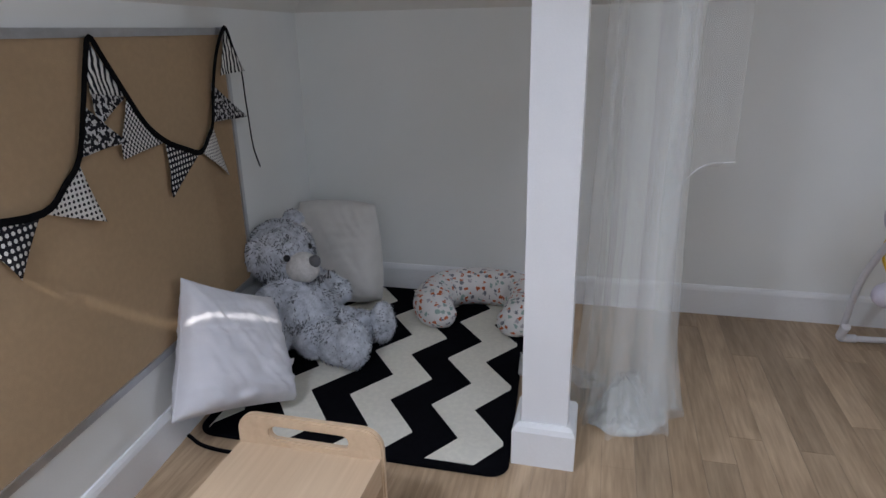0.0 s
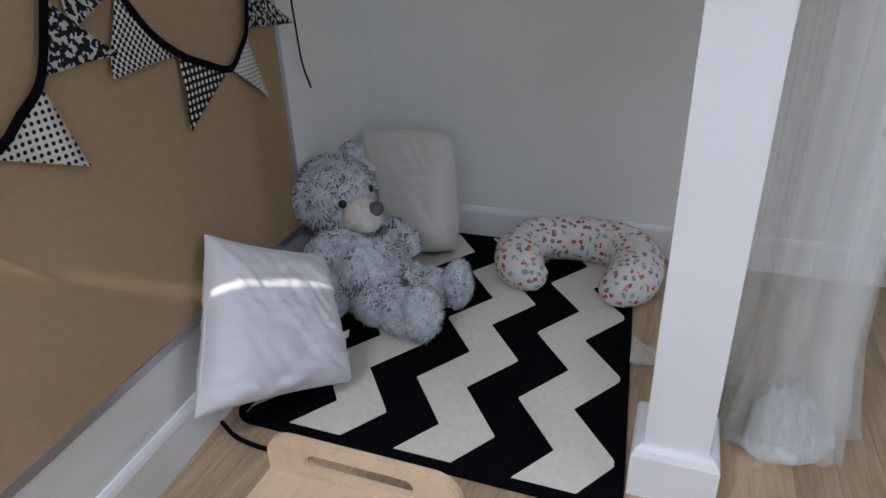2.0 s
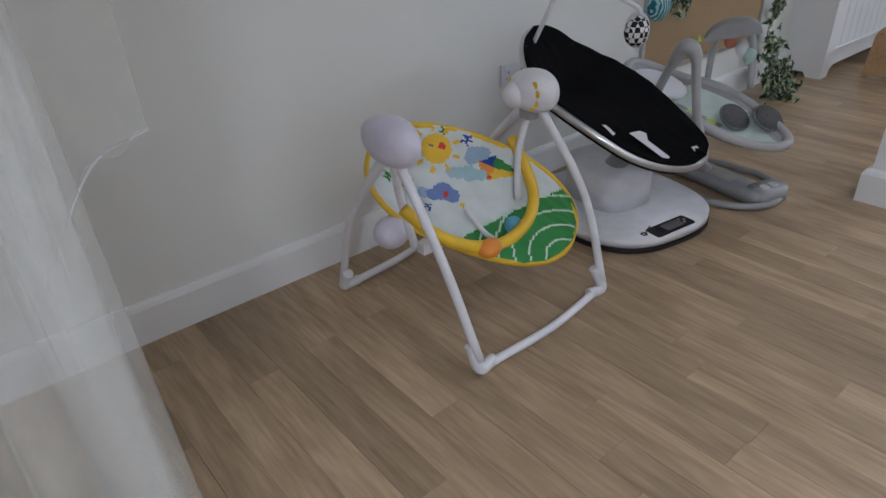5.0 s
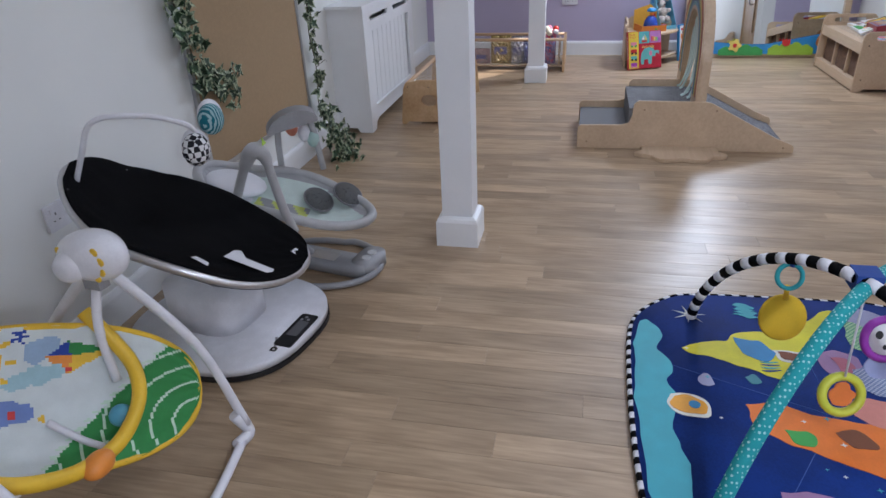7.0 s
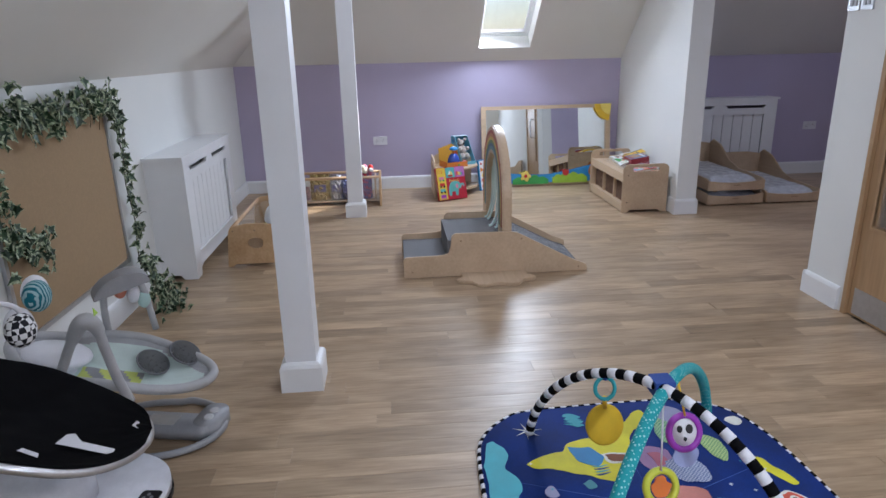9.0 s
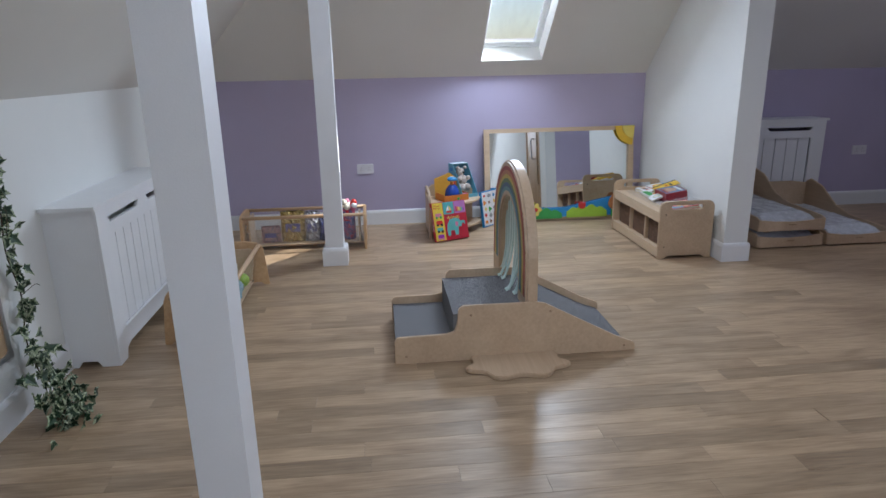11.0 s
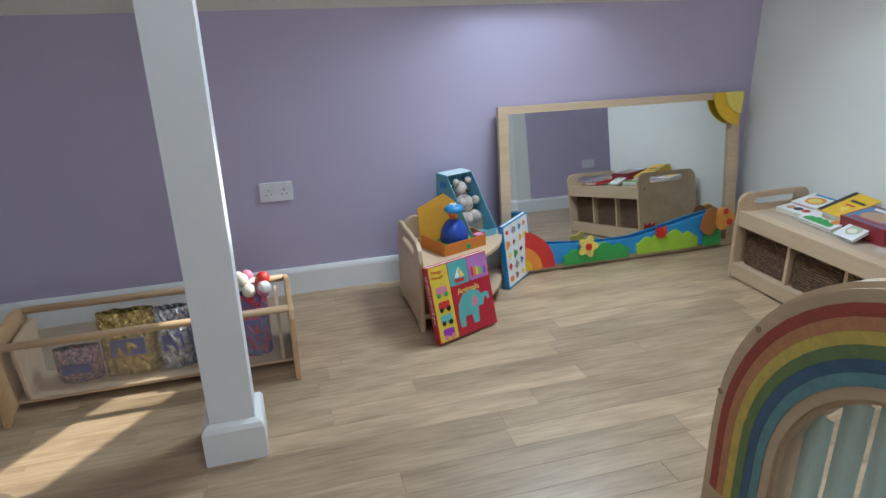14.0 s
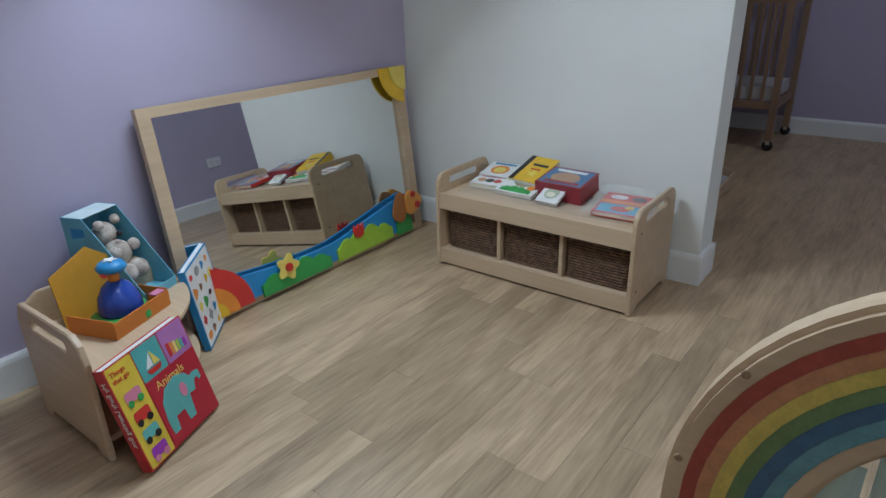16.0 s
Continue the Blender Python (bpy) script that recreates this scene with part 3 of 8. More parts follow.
# daylit corridor beyond the door
bm = bmesh.new()
box(bm, DX0 - 0.6, DX1 + 0.2, YS - 1.6, YS - 1.5, -0.02, 2.4)
structure("wall_corridor", bm, WALL, "plain pale wall of the corridor beyond the door", "wall")

# floor slab under the planks
bm = bmesh.new()
box(bm, -1.7, XE + 0.2, YB - 0.2, YN + 0.2, -0.12, -0.003)
floor = structure("floor", bm, JOINT, "light oak effect plank floor", "floor")


# ---- things: play end of the room ----
def X(p):
    return Matrix.Translation(p)


UP_XZ = lambda y: axes((0, y, 0), (1, 0, 0), (0, 0, 1))
UP_YZ = lambda x: axes((x, 0, 0), (0, 1, 0), (0, 0, 1))


def star(cx, cy, r, n=5, inner=0.45, turn=90):
    return [(cx + (r if k % 2 == 0 else r * inner) * math.cos(radians(turn + 180 * k / n)), cy + (r if k % 2 == 0 else r * inner) * math.sin(radians(turn + 180 * k / n))) for k in range(2 * n)]


def petals(cx, cy, r, n=5, deep=0.22, steps=60):
    return [(cx + r * (1 + deep * math.cos(n * a)) * math.cos(a), cy + r * (1 + deep * math.cos(n * a)) * math.sin(a)) for a in [2 * math.pi * k / steps for k in range(steps)]]


def bush(x0, x1, h, tips, base=0.0):
    """A cut-out leafy tuft: straight foot, scalloped top."""
    top = []
    n = 40
    for k in range(n + 1):
        u = k / n
        env = math.sin(math.pi * min(max(u, 0.04), 0.96)) ** 0.5
        top.append((x1 + (x0 - x1) * u, base + h * (0.35 + 0.65 * env * (0.62 + 0.38 * abs(math.sin(tips * math.pi * u))))))
    return [(x0, base), (x1, base), *top]


# radiator covers
def radiator_cover(m, length, h=0.80, d=0.222):
    o = thing("radiator_cover", "white painted radiator cover with tongue and groove panel", "radiator cover", m, "radiator covers")
    front = [(0, 0), (0.09, 0), (0.11, 0.05), (0.16, 0.065), (length - 0.16, 0.065), (length - 0.11, 0.05), (length - 0.09, 0), (length, 0), (length, h - 0.02), (0, h - 0.02)]
    holes = [rrect(0.13, length - 0.13, 0.16, h - 0.17, 0.006, 2)]
    half = length / 2
    holes += [[(0.12, h - 0.075), (0.15, h - 0.105), (half - 0.09, h - 0.105), (half - 0.06, h - 0.075)], [(half + 0.06, h - 0.075), (half + 0.09, h - 0.105), (length - 0.15, h - 0.105), (length - 0.12, h - 0.075)]]
    part("front_panel", slab(front, holes, 0.018, 0.002, UP_XZ(0.0)), GLOSS, o)
    n = 9
    w = (length - 0.26) / n
    for k in range(n):
        part("slat", bx(0.13 + w * k + 0.0035, 0.13 + w * (k + 1) - 0.0035, 0.004, 0.012, 0.155, h - 0.165, 0.002, segments=1), GLOSS, o)
    # sheet behind the slats, the gap's shade put into its colour
    part("backing", bx(0.12, length - 0.12, 0.014, 0.018, 0.1, h - 0.12), RECESS_SHADE, o, "near-black sheet coloured as the shade behind the slats")
    side = [(0.0, 0), (0.07, 0), (0.09, 0.03), (d - 0.06, 0.03), (d - 0.04, 0), (d, 0), (d, h - 0.02), (0.0, h - 0.02)]
    for x in (0.0, length - 0.018):
        part("side_panel", slab(side, (), 0.018, 0.001, X((x, 0.0, 0)) @ axes((0, 0, 0), (0, 1, 0), (0, 0, 1))), GLOSS, o)
    part("top", bx(-0.022, length + 0.022, -0.024, d, h - 0.02, h, 0.005), GLOSS, o)
    return o


radiator_cover(pose(4.30, 2.692, 0), 1.19)
rc = radiator_cover(pose(6.757, -1.42, 0, 0, 0, -90), 1.235, 0.86)
rc["label"] = "white painted radiator cover on the lilac wall"


# double sockets and switches
def socket_plate(m, gang=2, label="white double power socket", rockers=True, category="power socket", face=WHITEP):
    o = thing("power_socket" if category == "power socket" else "light_switch", label, category, m)
    part("plate", slab(rrect(-0.073, 0.073, -0.043, 0.043, 0.006, 3), (), 0.009, 0.002), face, o)
    for s in (-1, 1):
        part("rocker", bx(s * 0.034 - 0.006 + (s * 0.014), s * 0.034 + 0.006 + (s * 0.014), 0.012, 0.03, 0.009, 0.013, 0.001, segments=1), face, o)
        if rockers:
            # flat pieces on the plate, the holes' shade put into the colour
            bm = bmesh.new()
            for dx, dy, w, h in ((0, 0.010, 0.004, 0.008), (-0.011, -0.012, 0.007, 0.003), (0.011, -0.012, 0.007, 0.003)):
                box(bm, s * 0.034 + dx - w / 2, s * 0.034 + dx + w / 2, dy - h / 2, dy + h / 2, 0.0088, 0.0094)
            part("pin_holes", bm, RECESS_SHADE, o)
    return o


socket_plate(axes((XE, 1.495, 0.511), (0, -1, 0), (0, 0, 1)))
socket_plate(axes((1.915, YN, 0.478), (1, 0, 0), (0, 0, 1)))
socket_plate(axes((XE, -3.20, 0.53), (0, -1, 0), (0, 0, 1)), label="white double power socket in the sleeping bay")
socket_plate(axes((XD, -1.84, 0.45), (0, 1, 0), (0, 0, 1)), label="white double power socket on the lilac side wall")
for x in (3.535, 3.44):
    sw = thing("light_switch", "brushed grey light switch plate beside the door", "light switch", axes((x, YS, 1.585), (-1, 0, 0), (0, 0, 1)), "switches beside the door")
    part("plate", slab(rrect(-0.043, 0.043, -0.043, 0.043, 0.005, 3), (), 0.008, 0.002), ALU, sw)
    for s in (-0.014, 0.014):
        part("rocker", bx(s - 0.01, s + 0.01, -0.02, 0.02, 0.008, 0.012, 0.002, segments=1), GREYP, sw)

# toddler steps with a ramp
steps = thing("toddler_steps", "birch ply toddler steps and ramp covered in grey carpet", "climbing steps", pose(4.12, 0.742, 0))
side = [(0.595, 0), (0.595, 0.12), (0.580, 0.138), (0.345, 0.143), (0.305, 0.155), (0.29, 0.20), (0.285, 0.265), (0.262, 0.285), (-0.10, 0.283), (-0.135, 0.277), (-0.50, 0.083), (-0.592, 0.045), (-0.602, 0.03), (-0.602, 0)]
for x in (0.0, 0.560):
    part("side_panel", slab(side, (), 0.018, 0.003, axes((x, 0, 0), (0, 1, 0), (0, 0, 1))), BIRCH, steps)
for x in (-0.003,):
    for y, z in ((0.54, 0.04), (0.225, 0.235), (-0.165, 0.235), (-0.545, 0.03)):
        part("bolt_cap", lathe([(0.006, 0), (0.006, 0.002), (0.003, 0.003)], 10, None, axes((-0.0005, y, z), (0, 0, 1), (0, 1, 0))), BIRCH_EDGE, steps)
bm = bx(0.018, 0.560, 0.31, 0.588, 0.004, 0.097, 0.008)
part("lower_tread", bm, CARPET, steps, "carpeted lower step")
part("upper_tread", bx(0.018, 0.560, -0.12, 0.308, 0.004, 0.238, 0.008), CARPET, steps, "carpeted upper step")
part("ramp", slab([(-0.122, 0.004), (-0.122, 0.233), (-0.135, 0.231), (-0.50, 0.040), (-0.59, 0.008), (-0.59, 0.004)], (), 0.542, 0.004, axes((0.018, 0, 0), (0, 1, 0), (0, 0, 1))), CARPET, steps, "carpeted ramp")

# rainbow arch standing over the steps
arch = thing("rainbow_arch", "wooden rainbow arch with painted bands and hanging strips", "play arch", pose(4.570, 0.668, 0) @ Matrix.Diagonal((0.945, 1, 0.985, 1)))
CZ = 0.455


def arch_band(r0, r1, y0, y1, foot, n=28):
    a = [(r1 * math.cos(math.pi * k / n), CZ + r1 * math.sin(math.pi * k / n)) for k in range(n + 1)]
    b = [(r0 * math.cos(math.pi * k / n), CZ + r0 * math.sin(math.pi * k / n)) for k in range(n, -1, -1)]
    out = a + [(-r1, foot), (-r0, foot)] + b + [(r0, foot), (r1, foot)]
    return slab(out, (), y1 - y0, 0.010 if y1 - y0 > 0.03 else 0.0005, axes((0, y1, 0), (1, 0, 0), (0, 0, 1)))


part("body", arch_band(0.268, 0.462, -0.03, 0.03, 0.0), BIRCH, arch)
bands = [((0.40, 0.07, 0.05), "red"), ((0.58, 0.25, 0.12), "orange"), ((0.68, 0.52, 0.12), "yellow"), ((0.16, 0.25, 0.10), "green"), ((0.06, 0.14, 0.25), "blue"), ((0.14, 0.32, 0.37), "teal")]
r = 0.431
for col, nm in bands:
    for s in (1, -1):
        y0, y1 = (0.0302, 0.0316) if s > 0 else (-0.0316, -0.0302)
        part("band", arch_band(r - 0.022, r, y0, y1, 0.30), plain(nm + "_stain", col, 0.5, vary=0.18, scale=40), arch, nm + " painted band")
    r -= 0.022
for a in (35, 90, 145, 10, 170):
    for s in (1, -1):
        part("bolt_cap", lathe([(0.007, 0), (0.007, 0.0015), (0.004, 0.002)], 10, None, axes((0.447 * math.cos(radians(a)), s * 0.0302, CZ + 0.447 * math.sin(radians(a))), (1, 0, 0), (0, 0, -s))), BIRCH_EDGE, arch)
STRIP = clear_mat("mint_translucent_strip", (0.62, 0.80, 0.77), 0.22, 0.45)
for k in range(8):
    x = -0.225 + 0.0645 * k
    top = CZ + math.sqrt(max(0.268 ** 2 - x * x, 0.001)) + 0.005
    bend = 0.05 + 0.03 * math.sin(k * 1.7)
    bm = bmesh.new()
    prev = None
    for j in range(15):
        u = j / 14
        z = top + (0.252 - top) * min(u * 1.06, 1)
        y = -0.004 + bend * max(0, u - 0.45) ** 2 * 3.2
        row = [bm.verts.new((x - 0.027, y, z)), bm.verts.new((x + 0.027, y, z)), bm.verts.new((x + 0.027, y - 0.002, z)), bm.verts.new((x - 0.027, y - 0.002, z))]
        if prev:
            for q in range(4):
                bm.faces.new((prev[q], prev[(q + 1) % 4], row[(q + 1) % 4], row[q]))
        prev = row
    part("strip", bm, STRIP, arch, "translucent mint hanging strip" if k == 0 else "", True)
for x in (-0.575, 0.52):
    out = [((0.165 + 0.022 * math.cos(7 * a)) * math.cos(a) * 0.86, (0.235 + 0.022 * math.cos(7 * a)) * math.sin(a)) for a in [2 * math.pi * k / 70 for k in range(70)]]
    part("cloud_foot", slab(out, (), 0.022, 0.004, X((x if x < 0 else x - 0.06, 0.09 if x < 0 else 0.0, 0.0005)) @ Matrix.Scale(1.0 if x < 0 else 0.62, 4)), BIRCH, arch, "cloud shaped foot plate")


# see-through troughs
def trough(m, length, label):
    """Two end boards with round finger holes, two top rails, a base and clear sides."""
    o = thing("storage_trough", label, "toy trough", m, "wooden storage troughs")
    end = [(-0.20, 0), (-0.165, 0), (-0.15, 0.018), (0.15, 0.018), (0.165, 0), (0.20, 0), (0.178, 0.24), (0.165, 0.272), (0.135, 0.29), (0.06, 0.302), (-0.06, 0.302), (-0.135, 0.29), (-0.165, 0.272), (-0.178, 0.24)]
    for x in (0, length - 0.02):
        part("end_board", slab(end, [ring(0.0, 0.165, 0.052, 0.040, 22)], 0.02, 0.004, axes((x, 0, 0), (0, 1, 0), (0, 0, 1))), PINE, o)
        for y in (-0.145, 0.145):
            part("screw_plug", lathe([(0.006, 0), (0.006, 0.0015)], 10, None, axes((x - 0.0012 if x == 0 else x + 0.0202, y, 0.255), (0, 1, 0), (0, 0, 1))), BIRCH_EDGE, o)
    for y in (-0.15, 0.15):
        part("rail", tube([(0.018, y, 0.272), (length - 0.018, y, 0.272)], 0.0135, 12), DOWEL, o)
        s = 1 if y > 0 else -1
        bm = bmesh.new()
        v = [bm.verts.new(p) for p in ((0.02, s * 0.145, 0.262), (length - 0.02, s * 0.145, 0.262), (length - 0.02, s * 0.10, 0.04), (0.02, s * 0.10, 0.04), (0.02, s * 0.142, 0.262), (length - 0.02, s * 0.142, 0.262), (length - 0.02, s * 0.097, 0.04), (0.02, s * 0.097, 0.04))]
        for q in ((0, 1, 2, 3), (4, 7, 6, 5), (0, 4, 5, 1), (1, 5, 6, 2), (2, 6, 7, 3), (3, 7, 4, 0)):
            bm.faces.new([v[k] for k in q])
        part("clear_side", bm, PERSPEX, o, "clear acrylic side")
    part("base", bx(0.02, length - 0.02, -0.10, 0.10, 0.03, 0.04, 0.002), BIRCH, o)
    for x in (0.05, length - 0.062):
        part("inner_board", slab([(-0.095, 0.04), (0.095, 0.04), (0.125, 0.245), (0.10, 0.262), (-0.10, 0.262), (-0.125, 0.245)], (), 0.012, 0.002, axes((x, 0, 0), (0, 1, 0), (0, 0, 1))), BIRCH, o)
    return o


t1 = trough(pose(4.52, 2.335, 0), 0.93, "pine trough with clear sides holding baby toys")
part("burnt_mark", slab(star(0.0, 0.0, 0.012, 4, 0.3), (), 0.0006, 0, axes((-0.0008, 0.0, 0.255), (0, 1, 0), (0, 0, 1))), BIRCH_EDGE, t1)
trough(pose(6.375, 2.465, 0, 0, 0, -90), 0.97, "pine trough with clear sides full of shiny packets")


def toy(name, bm, material, label, category, m, smooth=True):
    o = part(name, bm, material, None, "", smooth)
    o.matrix_basis = m
    return tagged(o, label, category)


PALE = plain("milky_plastic", (0.72, 0.74, 0.74), 0.35)
toy("toy_jar", lathe([(0.045, 0), (0.056, 0.02), (0.058, 0.06), (0.05, 0.10), (0.038, 0.125), (0.02, 0.13)], 20), PALE, "milky white plastic toy jar", "toy", pose(5.11, 2.33, 0.155, 12, 0, 0))
toy("shape_sorter", lathe([(0.05, 0), (0.062, 0.03), (0.06, 0.07), (0.04, 0.10), (0.02, 0.105)], 18), PALE, "white rounded stacking toy", "toy", pose(4.77, 2.38, 0.11, 5, 10, 0))
bm = ball((0, 0, 0), 0.055, 0.05, 0.05)
toy("soft_ball", bm, PURPLE, "purple soft sensory ball", "ball", pose(4.93, 2.34, 0.12))
for x, y, z, rr, mm, lab in ((5.12, 2.29, 0.095, 0.052, plain("pale_blue_plastic", (0.35, 0.52, 0.60), 0.3), "pale blue see-through play ball"), (4.99, 2.27, 0.088, 0.046, plain("aqua_plastic", (0.2, 0.42, 0.55), 0.3), "aqua plastic play ball"), (5.29, 2.28, 0.086, 0.044, LIME, "lime green plastic play ball"), (4.83, 2.28, 0.084, 0.042, plain("coral_plastic", (0.72, 0.14, 0.10), 0.35), "coral red plastic play ball"), (4.70, 2.28, 0.084, 0.042, ORANGE, "small orange plastic play ball"), (5.20, 2.36, 0.095, 0.052, LIME, "bright green knobbly sensory ball"), (5.03, 2.39, 0.095, 0.052, PALE, "white knobbly rattle ball"), (4.88, 2.42, 0.082, 0.04, PALE, "small white rattle ball")):
    bm = ball((0, 0, 0), rr, u=18, v=12)
    for k in range(26):
        a, b = k * 2.4, math.acos(1 - 2 * (k + 0.5) / 26)
        d = Vector((math.cos(a) * math.sin(b), math.sin(a) * math.sin(b), math.cos(b)))
        ball(d * rr, rr * 0.1, u=6, v=4, bm=bm)
    toy("play_ball", bm, mm, lab, "ball", pose(x, y, z))

# packets in the far trough
GOLD = mat("gold_tinsel", (0.72, 0.56, 0.24), 0.25, 0.6, second=(0.28, 0.19, 0.06), scale=70, fine=200, bump=0.4)
SILVER = mat("silver_tinsel", (0.78, 0.78, 0.82), 0.22, 0.6, second=(0.25, 0.25, 0.28), scale=70, fine=200, bump=0.4)
BLUEFOIL = mat("blue_foil", (0.05, 0.10, 0.45), 0.25, 0.7, second=(0.30, 0.32, 0.40), scale=60, fine=200, bump=0.4)


def packet(y, w, h, material, label, crinkle, lean=0.0, x=6.375):
    """A crinkled bag standing in the trough, clear film over its filling."""
    o = thing("craft_packet", label, "packet", pose(x, y, 0.041, 0, lean, 0))
    rng = random.Random(round(y * 100))
    bm = bmesh.new()
    nu, nv = 12, 12
    for side in (-1, 1):
        g = []
        for i in range(nu + 1):
            row = []
            for j in range(nv + 1):
                u, v = i / nu * 2 - 1, j / nv
                fat = 0.045 * math.sqrt(max(0, 1 - u * u)) * (0.35 + 0.65 * math.sin(math.pi * min(0.15 + v * 0.85, 1)))
                row.append(bm.verts.new((side * (fat + rng.uniform(0, crinkle)), u * w / 2, v * h)))
            g.append(row)
        for i in range(nu):
            for j in range(nv):
                bm.faces.new((g[i][j], g[i + 1][j], g[i + 1][j + 1], g[i][j + 1])).smooth = False
    part("filling", bm, material, o)
    part("header_card", bx(-0.05, -0.046, -w * 0.3, w * 0.3, h * 0.35, h * 0.62, 0.001, segments=1), plain("header_print", (0.10, 0.10, 0.28), 0.4), o, "dark blue printed card")
    return o


BEADS = mat("mixed_beads", (0.60, 0.30, 0.28), 0.4, second=(0.10, 0.10, 0.14), scale=90, fine=260, bump=0.5)
packet(2.26, 0.15, 0.13, BEADS, "clear bag of mixed red and grey beads", 0.008)
packet(2.08, 0.19, 0.245, GOLD, "packet of gold tinsel", 0.014)
packet(1.93, 0.12, 0.235, SILVER, "packet of silver tinsel strands", 0.014)
packet(1.83, 0.10, 0.19, BLUEFOIL, "packet of blue and silver foil", 0.012)
packet(1.66, 0.15, 0.25, mat("pom_poms", (0.62, 0.05, 0.06), 0.8, second=(0.12, 0.14, 0.30), scale=26, fine=120, bump=0.3), "bag of red and white pom poms", 0.016)
pp = thing("pom_pom_bag", "bag of pink and white pom poms on top of the trough", "packet", pose(6.375, 1.64, 0.285))
rng = random.Random(4)
for k in range(14):
    part("pom_pom", ball((rng.uniform(-0.05, 0.05), rng.uniform(-0.06, 0.06), rng.uniform(0.01, 0.06)), 0.026, u=10, v=7), (PINK, WHITE, RED, CREAM)[k % 4], pp)


# ---- bench with three baskets ----
def low_bench(m, length, depth, label, top=0.335, h=0.425, baskets=True):
    o = thing("low_bench", label, "bench", m, "birch ply benches")
    end = [(0, 0), (0.05, 0), (0.075, 0.022), (depth - 0.075, 0.022), (depth - 0.05, 0), (depth, 0), *[(depth - 0.05 + 0.05 * math.cos(radians(a)), h - 0.05 + 0.05 * math.sin(radians(a))) for a in range(0, 91, 15)], *[(0.05 + 0.05 * math.cos(radians(a)), h - 0.05 + 0.05 * math.sin(radians(a))) for a in range(90, 181, 15)]]
    for x in (0, length - 0.02):
        part("end_panel", slab(end, [rrect(0.085, depth - 0.085, h - 0.062, h - 0.028, 0.016, 5)], 0.02, 0.004, axes((x, 0, 0), (0, 1, 0), (0, 0, 1))), BIRCH, o)
        for y, z in ((0.045, top - 0.005), (0.045, 0.09)):
            # flat disc on the panel, the hole's shade painted near-black
            part("screw_hole", lathe([(0.005, 0), (0.005, 0.001)], 8, None, axes((x - 0.0009 if x == 0 else x + 0.0201, y, z), (0, 1, 0), (0, 0, 1))), RECESS_SHADE, o)
    part("top", bx(0.02, length - 0.02, 0.022, depth - 0.012, top - 0.018, top, 0.001), BIRCH, o)
    part("front_rail", bx(0.02, length - 0.02, 0.006, 0.022, top - 0.066, top + 0.006, 0.003), BIRCH, o)
    part("bottom_shelf", bx(0.02, length - 0.02, 0.024, depth - 0.012, 0.062, 0.077, 0.001), BIRCH, o)
    part("bottom_rail", bx(0.02, length - 0.02, 0.006, 0.024, 0.010, 0.079, 0.003), BIRCH, o)
    part("back", bx(0.02, length - 0.02, depth - 0.012, depth - 0.004, 0.04, top, 0.0), BIRCH, o)
    w = (length - 0.04) / 3
    for k in (1, 2):
        part("divider", bx(0.02 + w * k - 0.008, 0.02 + w * k + 0.008, 0.03, depth - 0.012, 0.077, top - 0.018, 0.001), BIRCH, o)
    return o, w


def basket(m, w, d, h):
    """Wicker basket: walls, then weaving cords that wave in and out of upright stakes."""
    o = thing("wicker_basket", "dark brown wicker storage basket in the bench", "basket", m, "baskets in the bench")
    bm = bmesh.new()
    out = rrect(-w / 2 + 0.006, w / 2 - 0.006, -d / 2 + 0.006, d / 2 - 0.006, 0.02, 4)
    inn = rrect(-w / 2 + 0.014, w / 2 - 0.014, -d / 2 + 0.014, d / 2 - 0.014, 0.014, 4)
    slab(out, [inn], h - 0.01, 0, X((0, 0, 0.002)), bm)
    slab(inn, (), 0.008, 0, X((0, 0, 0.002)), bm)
    # inner walls and floor coloured near-black, shadow between the cords painted in
    part("lining", bm, RECESS_SHADE, o, "inner wall with its shadow painted near-black")
    courses = 15
    for c in range(courses):
        z = 0.008 + (h - 0.02) * c / (courses - 1)
        pts = []
        path = rrect(-w / 2, w / 2, -d / 2, d / 2, 0.024, 4)
        per = []
        for k in range(len(path)):
            a, b = Vector(path[k]), Vector(path[(k + 1) % len(path)])
            n = max(1, round((b - a).length / 0.009))
            per += [a + (b - a) * (j / n) for j in range(n)]
        for k, p in enumerate(per):
            s = 0.0022 * math.cos(math.pi * (k + c))
            q = p * (1 + s / max(p.length, 0.01))
            pts.append((q.x, q.y, z))
        part("weave", tube(pts, 0.0052, 5, True), WICKER, o)
    part("rim", tube([(x, y, h) for x, y in rrect(-w / 2, w / 2, -d / 2, d / 2, 0.024, 5)], 0.008, 7, True), WICKER, o)
    return o


bench, bw = low_bench(pose(6.472, -0.602, 0, 0, 0, 180), 0.928, 0.405, "birch ply bench with three wicker baskets beneath")
first = None
for k in range(3):
    mm = pose(6.472 - 0.02 - bw * (k + 0.5), -0.602 - 0.20, 0.0775)
    first = basket(mm, bw - 0.032, 0.30, 0.190) if first is None else copy_thing(first, mm)


